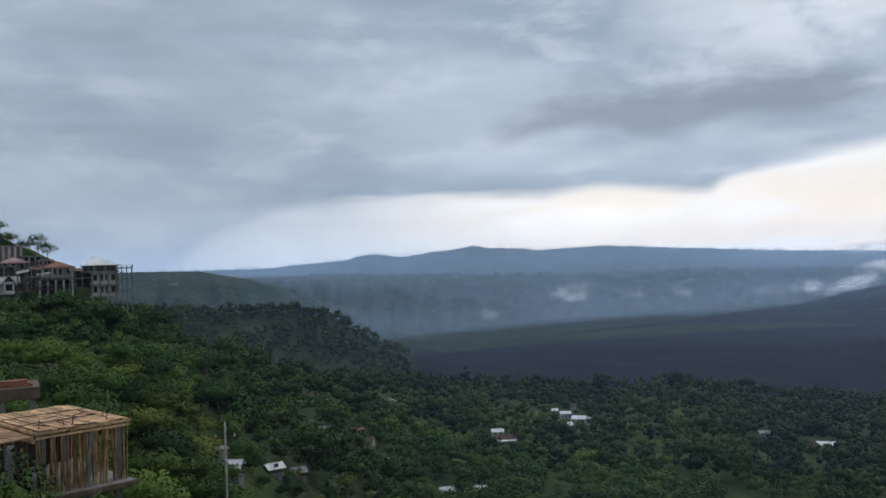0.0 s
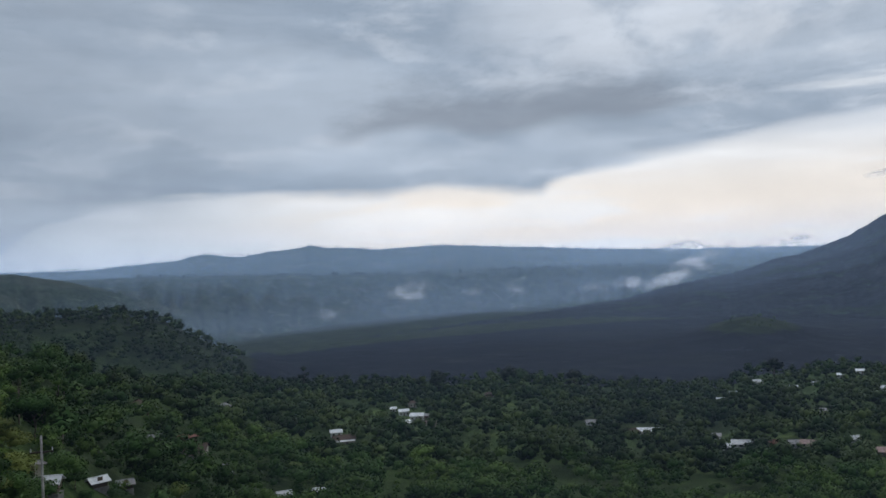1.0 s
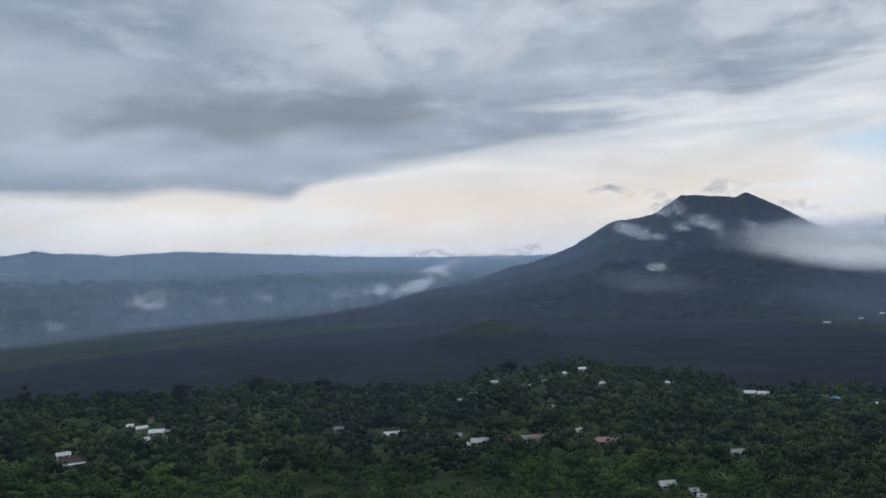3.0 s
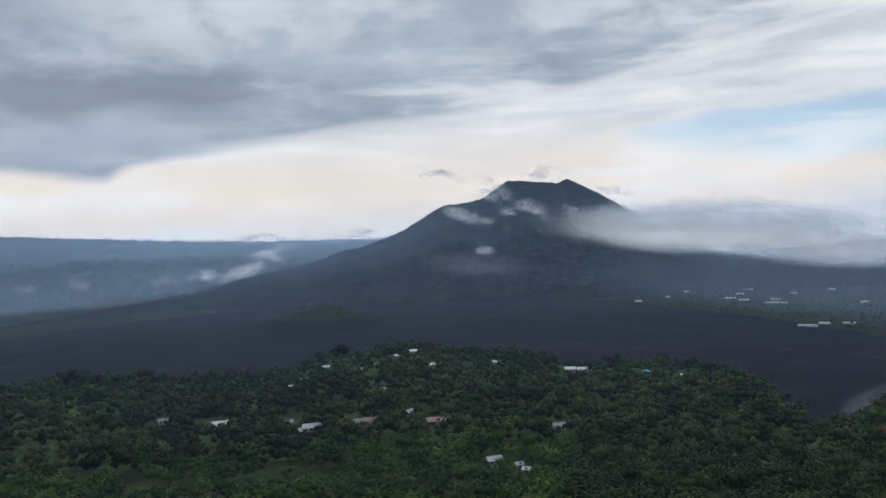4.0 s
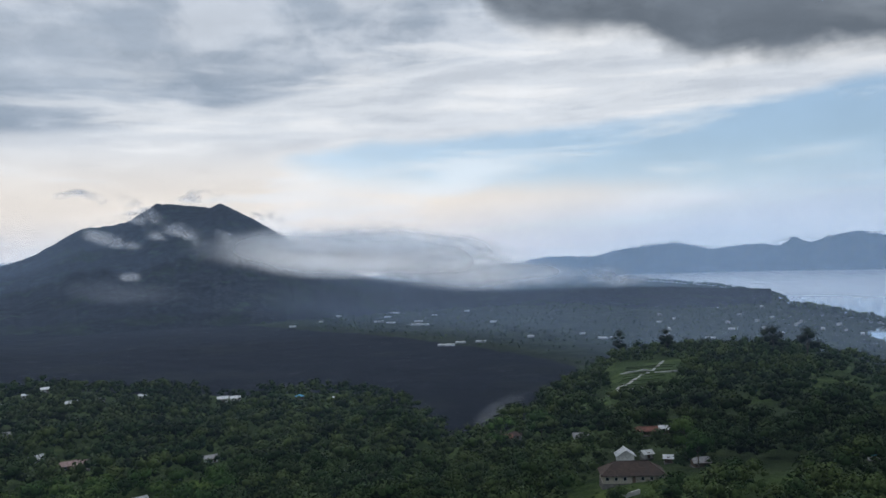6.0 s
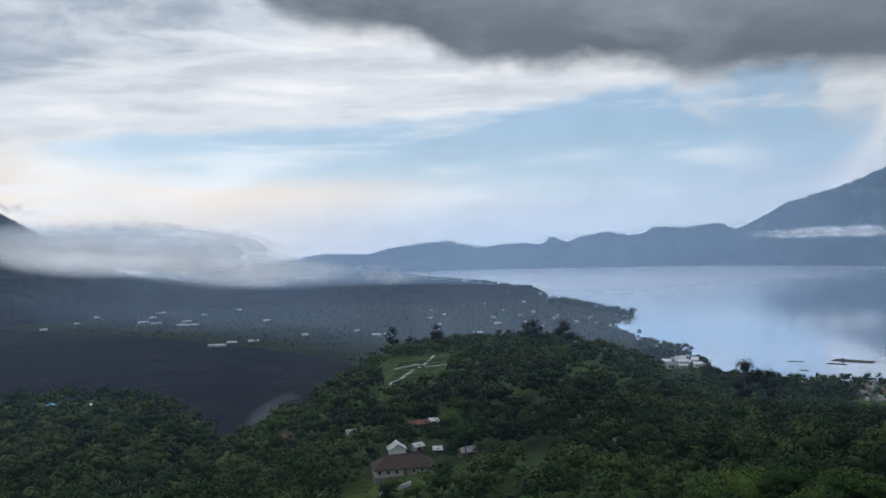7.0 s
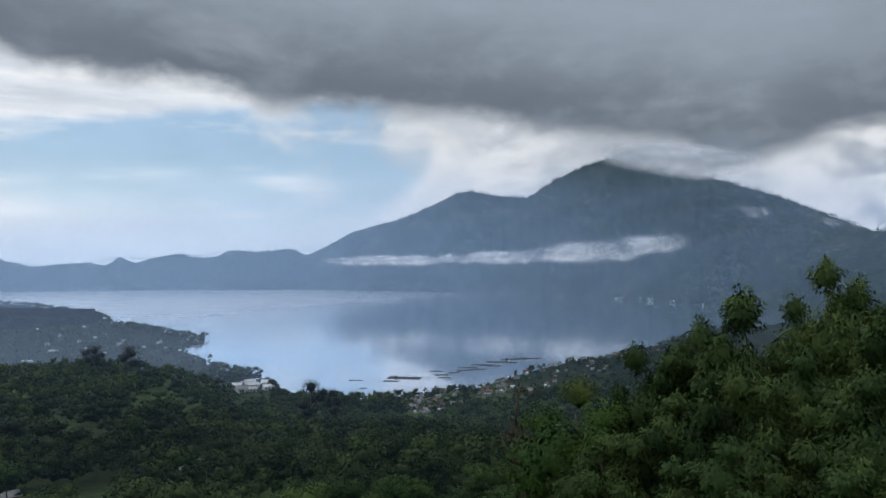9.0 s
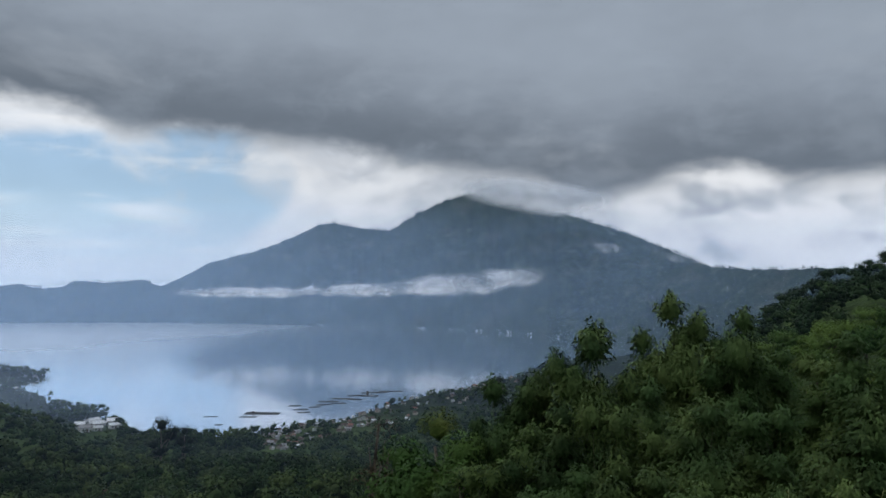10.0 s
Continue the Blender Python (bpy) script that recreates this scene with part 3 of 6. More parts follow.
# ------------------------------------------------------------------ sheets standing in for haze
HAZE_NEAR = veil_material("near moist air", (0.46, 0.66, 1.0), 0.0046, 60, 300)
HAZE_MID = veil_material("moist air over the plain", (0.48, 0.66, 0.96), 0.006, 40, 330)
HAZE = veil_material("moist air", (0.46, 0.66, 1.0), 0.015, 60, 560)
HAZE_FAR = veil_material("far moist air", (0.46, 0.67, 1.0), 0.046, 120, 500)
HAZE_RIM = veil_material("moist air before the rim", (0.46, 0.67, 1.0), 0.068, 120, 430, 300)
# tinted see-through arcs imitate the haze of distance; the near ones lift the darks
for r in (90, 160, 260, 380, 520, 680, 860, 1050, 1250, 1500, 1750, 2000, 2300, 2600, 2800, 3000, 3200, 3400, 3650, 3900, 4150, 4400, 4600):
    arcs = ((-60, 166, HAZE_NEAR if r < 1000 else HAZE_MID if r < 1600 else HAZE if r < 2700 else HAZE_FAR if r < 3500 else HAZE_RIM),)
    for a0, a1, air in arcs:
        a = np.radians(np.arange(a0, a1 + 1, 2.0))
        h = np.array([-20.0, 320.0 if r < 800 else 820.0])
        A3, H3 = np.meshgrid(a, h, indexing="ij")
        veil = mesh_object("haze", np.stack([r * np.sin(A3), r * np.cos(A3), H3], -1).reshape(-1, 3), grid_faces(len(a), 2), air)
        tagged(veil, "see-through blue sheet standing in for valley haze", "haze", group="haze over the valley", kind="stuff")


# added haze sheets behind the volcano's flank, so that its edge stands out
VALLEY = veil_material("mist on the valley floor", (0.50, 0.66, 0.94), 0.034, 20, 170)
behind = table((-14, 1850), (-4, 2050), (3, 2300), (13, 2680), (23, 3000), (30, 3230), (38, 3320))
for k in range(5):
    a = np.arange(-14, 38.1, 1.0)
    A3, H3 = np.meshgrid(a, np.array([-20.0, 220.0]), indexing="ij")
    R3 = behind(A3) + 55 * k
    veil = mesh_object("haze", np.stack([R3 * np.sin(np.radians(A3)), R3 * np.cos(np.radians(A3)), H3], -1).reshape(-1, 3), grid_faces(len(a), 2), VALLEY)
    tagged(veil, "see-through blue sheet standing in for haze behind the flank", "haze", group="haze over the valley", kind="stuff")


# added haze sheets that pale and blue the plain before the lake
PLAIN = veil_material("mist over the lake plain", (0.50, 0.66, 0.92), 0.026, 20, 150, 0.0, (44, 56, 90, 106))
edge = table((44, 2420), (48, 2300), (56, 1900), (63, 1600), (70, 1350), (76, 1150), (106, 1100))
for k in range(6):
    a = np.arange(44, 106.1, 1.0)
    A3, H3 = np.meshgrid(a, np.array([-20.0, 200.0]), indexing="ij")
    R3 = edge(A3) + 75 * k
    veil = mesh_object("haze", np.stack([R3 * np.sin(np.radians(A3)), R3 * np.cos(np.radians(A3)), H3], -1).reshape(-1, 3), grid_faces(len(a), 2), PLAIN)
    tagged(veil, "see-through blue sheet standing in for haze before the lake", "haze", group="haze over the valley", kind="stuff")


# ------------------------------------------------------------------ low clouds and steam
def cloud_material(name, color, density, ragged, scale, fill=0.75):
    """Loose cloud: dense inside, ragged and clear towards its rim."""
    m, N = material(name)
    uv = N.tree.nodes.new("ShaderNodeAttribute")
    uv.attribute_name = "spread"
    p = N.add("ShaderNodeSeparateXYZ", Vector=uv.outputs["Vector"])
    pos = position(N)
    near = N.add("ShaderNodeMapping", Vector=pos, Scale=(1, 1, 1.5)).outputs[0]
    n = N.math("ADD", N.math("MULTIPLY", N.noise(near, scale, 5, 0.50, 0.5), 0.65), N.math("MULTIPLY", N.noise(near, scale * 0.4, 4, 0.5, 0.3), 0.35))
    d = N.math("ADD", N.math("MULTIPLY", p.outputs[0], p.outputs[0]), N.math("MULTIPLY", p.outputs[1], p.outputs[1]))
    v = N.math("ADD", N.math("SUBTRACT", fill, d), N.math("MULTIPLY", N.math("SUBTRACT", n, 0.5), ragged))
    a = N.math("MULTIPLY", N.math("MULTIPLY", N.smooth(v, 0.0, 1.3), N.smooth(d, 1.0, 0.25)), density)
    mixed = N.add("ShaderNodeMixShader", Fac=a, i1=N.add("ShaderNodeBsdfTransparent").outputs[0], i2=airy(N, color))
    N.add("ShaderNodeOutputMaterial", Surface=mixed.outputs[0])
    return m


CLOUD = cloud_material("bank of cloud", (0.78, 0.82, 0.87), 0.70, 1.3, 0.0050)
STEAM = cloud_material("white steam", (0.76, 0.80, 0.87), 0.15, 11.0, 0.013, 0.2)
MIST = cloud_material("bank of white mist", (0.84, 0.87, 0.92), 0.36, 4.0, 0.011, 0.65)
THIN = cloud_material("faint veil of mist", (0.50, 0.56, 0.66), 0.05, 2.5, 0.004)
WISP = cloud_material("thin wisp of cloud", (0.60, 0.64, 0.70), 0.22, 9.0, 0.013, 0.3)


def cloud(name, a0, e0, a1, e1, thick, r, mat, layers=5, depth=40.0, label="", swell=0.0):
    """A cloud that stretches between two bearings and heights (degrees): curved layers one behind another."""
    u = np.linspace(-1, 1, 41)
    v = np.linspace(-1, 1, 17)
    U, V = np.meshgrid(u, v, indexing="ij")
    verts, faces, spread = [], [], []
    rng = np.random.default_rng(int(a0 * 100 + r) % 9973)
    for k in range(layers):
        a = a0 + (a1 - a0) * (U + 1) / 2 + rng.normal(0, 0.02) * (a1 - a0)
        w = thick * (1 + swell * U)
        e = e0 + (e1 - e0) * (U + 1) / 2 + V * w + rng.normal(0, 0.05) * thick
        rr = r + (k - layers / 2) * depth - (1 - U ** 2) * (1 - V ** 2) * depth * 1.5 + depth * 1.2 * fbm(U * 3 + k, V * 2, 3, k)
        z = EYE + rr * np.tan(np.radians(e))
        faces.append(grid_faces(len(u), len(v)) + k * U.size)
        verts.append(np.stack([rr * np.sin(np.radians(a)), rr * np.cos(np.radians(a)), z], -1).reshape(-1, 3))
        spread.append(np.stack([U, V, 0 * U], -1).reshape(-1, 3))
    ob = mesh_object(name, np.concatenate(verts), np.concatenate(faces), mat)
    at = ob.data.attributes.new("spread", "FLOAT_VECTOR", "POINT")
    at.data.foreach_set("vector", np.concatenate(spread).astype(np.float32).ravel())
    return tagged(ob, label, "cloud", kind="stuff")


LOW = "low white cloud lying against the volcano's flank"
cloud("cloud_bank", 44.5, 0.7, 71.5, -1.5, 2.1, 2350, CLOUD, 6, 60, LOW, -0.25)
cloud("cloud_bank", 49.0, 0.55, 71.0, -0.9, 2.1, 2500, CLOUD, 5, 60, LOW, -0.3)
cloud("cloud_bank", 54.0, -0.9, 74.0, -2.3, 1.7, 2300, CLOUD, 5, 40, LOW)
cloud("cloud_bank", 66.0, -2.0, 78.0, -2.6, 0.9, 2350, WISP, 5, 40, LOW)
for a0, e0, a1, e1, th in ((37.6, 4.1, 40.2, 4.4, 0.35), (38.8, 4.5, 41.6, 3.6, 0.4), (41.2, 4.0, 43.4, 3.6, 0.75), (44.6, 4.0, 48.6, 3.9, 0.7), (49.6, 2.9, 52.8, 2.2, 0.6), (41.0, 3.0, 45.0, 2.6, 0.8)):
    cloud("cloud_puff", a0, e0, a1, e1, th, 3150, WISP, 6, 30, "torn grey cloud drifting round the crater", 0.2)
for a0, e0, a1, e1, th in ((38.6, 2.0, 43.4, 0.8, 0.62), (41.2, -1.05, 43.4, -1.1, 0.42), (45.0, 0.9, 52.0, 1.6, 0.8), (42.0, 1.9, 48.0, 1.6, 0.8), (37.0, -1.6, 47.0, -2.4, 1.3)):
    cloud("cloud_wisp", a0, e0, a1, e1, th, 2450 if th != 0.42 else 2300, WISP if th < 1 else THIN, 6, 25, "thin mist clinging to the dark slope")
for a0, e0, a1, e1, th in ((22.0, -1.9, 24.6, -1.7, 0.6), (23.0, -2.4, 30.4, -0.1, 0.85), (25.0, -1.6, 29.5, -0.3, 0.8), (26.4, -0.7, 30.0, -0.1, 0.6)):
    cloud("steam", a0, e0, a1, e1, th, 2950, STEAM, 5, 25, "white steam rising behind the volcano's flank", 0.25)
for a0, e0, a1, e1, th in ((6.6, -1.9, 10.6, -1.75, 0.75), (11.8, -1.8, 14.4, -2.1, 0.55), (15.0, -1.7, 17.2, -2.3, 0.6), (-6.4, -3.0, -1.4, -3.8, 0.75), (-3.6, -3.2, -1.2, -3.0, 0.5), (1.6, -2.8, 4.0, -3.3, 0.5), (20.0, -2.0, 22.4, -2.2, 0.5)):
    cloud("steam", a0, e0, a1, e1, th, 1800 if a0 < 0 else 2450, STEAM, 4, 22, "small patch of white mist on the forested wall")
for a0, e0, a1, e1, th in ((24.5, 0.35, 32.0, 0.30, 0.5), (30.0, 0.2, 37.0, 0.35, 0.6)):
    cloud("cloud_row", a0, e0, a1, e1, th, 4450, WISP, 4, 30, "row of low grey cloud on the far rim")
STRIP = "long strip of white mist along the mountain's foot"
cloud("mist_strip", 96.0, -0.42, 111.0, -0.30, 0.5, 3420, MIST, 6, 30, STRIP, 0.1)
cloud("mist_strip", 103.0, -0.35, 117.5, 0.05, 0.62, 3400, MIST, 6, 30, STRIP, 0.3)
cloud("mist_strip", 110.0, -0.2, 123.4, 0.75, 1.05, 3360, MIST, 7, 30, STRIP, 0.35)
cloud("mist_strip", 117.0, 0.1, 124.2, 1.3, 0.9, 3330, MIST, 4, 30, STRIP)
cloud("summit_cloud", 115.5, 7.0, 129.0, 5.6, 1.6, 4050, CLOUD, 6, 40, "grey cloud cap hiding the mountain top")
for a0, e0, a1, e1, th in ((125.0, 3.1, 128.4, 2.6, 0.5), (129.5, 2.4, 134.0, 1.75, 0.4)):
    cloud("steam", a0, e0, a1, e1, th, 3300, STEAM, 5, 22, "small patch of white mist on the forested slope")
for a0, e0, a1, e1, th, rr in ((63.5, -12.0, 68.5, -10.0, 0.9, 660), (57.0, -11.6, 61.0, -11.4, 0.5, 600)):
    cloud("smoke", a0, e0, a1, e1, th, rr, cloud_material("thin smoke", (0.8, 0.85, 0.9), 0.045, 3.0, 0.03), 4, 12, "thin blue smoke over the trees")


# ------------------------------------------------------------------ shapes
class Shape:
    """Boxes, bars and sheets gathered into one mesh."""

    def __init__(self):
        self.v, self.f = [], []

    def add(self, verts, faces):
        n = len(self.v)
        self.v += [tuple(p) for p in verts]
        self.f += [tuple(i + n for i in f) for f in faces]
        return self

    def box(self, x0, x1, y0, y1, z0, z1, b=0.0):
        if b <= 0:
            self.add([(x0, y0, z0), (x1, y0, z0), (x1, y1, z0), (x0, y1, z0), (x0, y0, z1), (x1, y0, z1), (x1, y1, z1), (x0, y1, z1)],
                     [(3, 2, 1, 0), (4, 5, 6, 7), (0, 1, 5, 4), (1, 2, 6, 5), (2, 3, 7, 6), (3, 0, 4, 7)])
        else:
            ring = lambda z, k: [(x0 + k, y0 + k, z), (x1 - k, y0 + k, z), (x1 - k, y1 - k, z), (x0 + k, y1 - k, z)]
            pts = ring(z0, b) + ring(z0 + b, 0) + ring(z1 - b, 0) + ring(z1, b)
            fs = [(3, 2, 1, 0), (12, 13, 14, 15)] + [(4 * j + i, 4 * j + (i + 1) % 4, 4 * j + 4 + (i + 1) % 4, 4 * j + 4 + i) for j in range(3) for i in range(4)]
            self.add(pts, fs)
        return self

    def bar(self, p, q, r0, r1=None, n=6):
        p, q = Vector(p), Vector(q)
        r1 = r0 if r1 is None else r1
        d = (q - p).normalized()
        a = d.orthogonal().normalized()
        b = d.cross(a)
        pts = [c + (a * math.cos(2 * math.pi * i / n) + b * math.sin(2 * math.pi * i / n)) * r for c, r in ((p, r0), (q, r1)) for i in range(n)]
        self.add(pts, [(i, (i + 1) % n, n + (i + 1) % n, n + i) for i in range(n)] + [tuple(range(n))[::-1], tuple(range(n, 2 * n))])
        return self

    def slab(self, corners, t):
        """A sheet with the thickness t under its corners."""
        c = [Vector(p) for p in corners]
        low = [p - Vector((0, 0, t)) for p in c]
        k = len(c)
        self.add(c + low, [tuple(range(k)), tuple(range(2 * k - 1, k - 1, -1))] + [(i, k + i, k + (i + 1) % k, (i + 1) % k) for i in range(k)])
        return self


def part(name, shape, mat, parent=None, label="", smooth=False):
    me = bpy.data.meshes.new(name)
    me.from_pydata(shape.v, [], shape.f)
    me.materials.append(mat)
    if smooth:
        me.polygons.foreach_set("use_smooth", [True] * len(me.polygons))
    ob = new(name, me)
    ob.parent = parent
    return tagged(ob, label)


def thing(name, x, y, z, turn, label, category, group=""):
    ob = new(name)
    ob.matrix_basis = pose(x, y, z, 0, 0, turn)
    return tagged(ob, label, category, group)


def spot(a, r):
    x, y = r * math.sin(radians(a)), r * math.cos(radians(a))
    return x, y, float(ground_height(np.array([x]), np.array([y]))[0])


WHITE = surface("weathered white paint", (0.55, 0.55, 0.53), (0.78, 0.78, 0.76), 1.2, 0.8, (0.42, 0.41, 0.38))
CREAM_WALL = surface("cream render", (0.48, 0.43, 0.34), (0.66, 0.60, 0.50), 1.0, 0.85, (0.3, 0.27, 0.22))
BROWN_WALL = surface("brown boards", (0.10, 0.07, 0.05), (0.20, 0.14, 0.10), 2.0, 0.85)
ZINC = surface("pale metal sheet", (0.60, 0.63, 0.66), (0.86, 0.88, 0.90), 0.6, 0.5, (0.40, 0.38, 0.36))
ZINC_OLD = surface("grey rusted metal sheet", (0.20, 0.20, 0.21), (0.40, 0.40, 0.41), 0.8, 0.6, (0.17, 0.10, 0.07))
TILE_BROWN = surface("brown roof tiles", (0.055, 0.036, 0.028), (0.12, 0.075, 0.055), 1.5, 0.85, (0.06, 0.05, 0.045))
TILE_RED = surface("red roof tiles", (0.17, 0.07, 0.05), (0.30, 0.12, 0.085), 1.5, 0.8, (0.10, 0.06, 0.045))
TILE_PINK = surface("faded pink roof sheet", (0.32, 0.20, 0.18), (0.52, 0.38, 0.36), 0.9, 0.75, (0.22, 0.12, 0.10))
CYAN = surface("bright blue sheet", (0.10, 0.42, 0.62), (0.16, 0.58, 0.82), 0.8, 0.5, (0.08, 0.30, 0.45))
CONCRETE = surface("raw concrete", (0.17, 0.16, 0.15), (0.32, 0.31, 0.29), 2.5, 0.9, (0.10, 0.095, 0.09))
TIMBER = surface("worn shuttering boards", (0.34, 0.19, 0.095), (0.86, 0.56, 0.31), 1.6, 0.85, (0.12, 0.085, 0.06))
BAMBOO_POLE = surface("dry bamboo poles", (0.22, 0.12, 0.055), (0.55, 0.34, 0.16), 2.5, 0.7, (0.08, 0.05, 0.03))
DARK_WOOD = surface("dark stained wood", (0.035, 0.027, 0.022), (0.085, 0.065, 0.05), 2.5, 0.8)
GLASS = surface("dark window glass", (0.02, 0.025, 0.03), (0.04, 0.045, 0.05), 0.5, 0.12)
BRICK = surface("stacked red bricks", (0.30, 0.12, 0.07), (0.48, 0.22, 0.14), 8.0, 0.9)
PATHWAY = surface("pale concrete path", (0.34, 0.34, 0.32), (0.55, 0.55, 0.52), 1.0, 0.9)
GRASS = surface("cut grass bank", (0.045, 0.085, 0.02), (0.09, 0.14, 0.035), 0.8, 0.9, (0.06, 0.07, 0.03))
NET = surface("weathered raft timber", (0.06, 0.06, 0.06), (0.15, 0.15, 0.14), 1.0, 0.8)
PLASTIC = surface("white greenhouse sheet", (0.50, 0.53, 0.55), (0.74, 0.77, 0.80), 0.4, 0.5, (0.35, 0.37, 0.38))


def gable_roof(w, d, z, rise, over, t=0.12, ribs=True):
    s = Shape()
    x, y = w / 2 + over, d / 2 + over
    drop = rise * over / (d / 2)
    s.slab([(-x, -y, z - drop), (x, -y, z - drop), (x, 0, z + rise), (-x, 0, z + rise)], t)
    s.slab([(-x, 0, z + rise), (x, 0, z + rise), (x, y, z - drop), (-x, y, z - drop)], t)
    s.box(-x - 0.02, x + 0.02, -0.16, 0.16, z + rise - 0.06, z + rise + 0.07, 0.03)
    if ribs:
        for i in range(int(w / 0.8)):
            xx = -w / 2 + 0.4 + i * 0.8
            for k in (-1, 1):
                s.slab([(xx - 0.05, k * y * 0.99, z - drop + 0.05), (xx + 0.05, k * y * 0.99, z - drop + 0.05), (xx + 0.05, 0, z + rise + 0.05), (xx - 0.05, 0, z + rise + 0.05)][::k], 0.08)
    return s


def hip_roof(w, d, z, rise, over, t=0.14):
    s = Shape()
    x, y = w / 2 + over, d / 2 + over
    k = max(w / 2 - d / 2, 0.1)
    z0 = z - rise * over / (d / 2)
    a, b, c, e = (-x, -y, z0), (x, -y, z0), (x, y, z0), (-x, y, z0)
    p, q = (-k, 0, z + rise), (k, 0, z + rise)
    for face in ((a, b, q, p), (b, c, q), (c, e, p, q), (e, a, p)):
        s.slab(face, t)
    s.bar(p, q, 0.14)
    for m, n in ((a, p), (e, p), (b, q), (c, q)):
        s.bar(m, n, 0.10)
    return s


def house(a, r, w, d, h, turn, wall, roof, rise=1.3, hip=False, label="", group="village houses", storeys=1, name="house", porch=False, z=None):
    """A house on the slope: plinth, walls, roof, door and windows. turn 0 faces the camera."""
    x, y, zg = spot(a, r)
    zg = zg if z is None else z
    ob = thing(name, x, y, zg, -a + turn, label, "house", group)
    part("plinth", Shape().box(-w / 2 - 0.2, w / 2 + 0.2, -d / 2 - 0.2, d / 2 + 0.2, -3.0, 0.35, 0.05), CONCRETE, ob)
    body = Shape()
    t = 0.2
    for x0, x1, y0, y1 in ((-w / 2, w / 2, -d / 2, -d / 2 + t), (-w / 2, w / 2, d / 2 - t, d / 2), (-w / 2, -w / 2 + t, -d / 2 + t, d / 2 - t), (w / 2 - t, w / 2, -d / 2 + t, d / 2 - t)):
        body.box(x0, x1, y0, y1, 0.35, h)
    if not hip:
        for k in (-1, 1):
            xx = k * (w / 2 - 0.1)
            body.add([(xx - 0.1, -d / 2, h), (xx - 0.1, d / 2, h), (xx - 0.1, 0, h + rise * 0.96), (xx + 0.1, -d / 2, h), (xx + 0.1, d / 2, h), (xx + 0.1, 0, h + rise * 0.96)],
                     [(0, 1, 2), (5, 4, 3), (0, 2, 5, 3), (1, 4, 5, 2), (0, 3, 4, 1)])
    part("wall", body, wall, ob)
    part("roof", (hip_roof if hip else gable_roof)(w, d, h, rise, 0.6), roof, ob)
    n = max(1, int(w / 2.4))
    for fl in range(storeys):
        z0 = 0.35 + fl * (h - 0.35) / storeys
        for i in range(n):
            xx = -w / 2 + (i + 0.5) * w / n
            if fl == 0 and i == n // 2:
                door = part("door", Shape().box(xx - 0.5, xx + 0.5, -d / 2 - 0.06, -d / 2 + 0.01, z0, z0 + 2.05, 0.02), BROWN_WALL, ob)
            else:
                win = part("window", Shape().box(xx - 0.55, xx + 0.55, -d / 2 - 0.05, -d / 2 + 0.01, z0 + 0.85, z0 + 2.05, 0.02), WHITE if wall is not WHITE else BROWN_WALL, ob)
                part("pane", Shape().box(xx - 0.45, xx + 0.45, -d / 2 - 0.065, -d / 2 - 0.045, z0 + 0.95, z0 + 1.95), GLASS, win)
    if porch:
        s = Shape()
        s.slab([(-w / 2, -d / 2 - 2.2, h - 0.9), (w / 2, -d / 2 - 2.2, h - 0.9), (w / 2, -d / 2 - 0.1, h - 0.25), (-w / 2, -d / 2 - 0.1, h - 0.25)], 0.08)
        part("porch_roof", s, ZINC, ob, "pale metal porch roof")
        for xx in (-w / 2 + 0.2, 0, w / 2 - 0.2):
            part("post", Shape().box(xx - 0.07, xx + 0.07, -d / 2 - 2.1, -d / 2 - 1.96, -2.0, h - 0.92), BROWN_WALL, ob)
    return ob


# the houses in the woods: bearing, distance, width, depth, wall height, turn, wall, roof, kind of roof
CLEAR = []


def village(rows, label_of):
    for a, r, w, d, h, turn, wall, roof, hip, porch in rows:
        if r > 600:
            w, d = w * 0.72, d * 0.8
        CLEAR.append((a, r, w))
        house(a, r, w, d, h, turn, wall, roof, 0.26 * d, hip, label_of[roof.name], porch=porch)


LABELS = {"pale metal sheet": "small house under a bright pale metal roof among trees", "grey rusted metal sheet": "old house with a rusted grey metal roof in trees",
          "brown roof tiles": "low house with a brown tiled roof among trees", "red roof tiles": "small hut with a bright red tiled roof",
          "faded pink roof sheet": "house with a faded pinkish roof on the slope", "bright blue sheet": "small shed under a bright blue sheet roof"}
village([
    (-16.4, 150, 6.5, 5.0, 2.6, 20, CREAM_WALL, ZINC_OLD, True, False), (-14.6, 158, 3.6, 3.2, 2.3, -15, BROWN_WALL, ZINC, False, False),
    (-11.8, 183, 3.0, 2.4, 1.7, 25, BROWN_WALL, ZINC, False, False), (-10.2, 202, 2.8, 2.4, 1.7, 10, BROWN_WALL, ZINC_OLD, False, False),
    (-8.7, 371, 5.5, 5.0, 2.8, -30, BROWN_WALL, ZINC, False, False), (-9.2, 376, 5.0, 5.0, 3.0, 12, CREAM_WALL, TILE_BROWN, True, False),
    (-3.9, 505, 6.0, 5.0, 3.0, 15, WHITE, ZINC_OLD, True, False), (-6.3, 338, 5.4, 4.6, 2.6, 25, BROWN_WALL, TILE_RED, True, False),
    (-8.9, 283, 9.5, 4.5, 2.5, 12, BROWN_WALL, ZINC_OLD, False, False), (-6.1, 297, 10.0, 5.5, 2.6, -14, CREAM_WALL, TILE_BROWN, False, False),
    (-3.8, 296, 3.0, 3.0, 2.8, 5, WHITE, ZINC_OLD, False, False),
], LABELS)
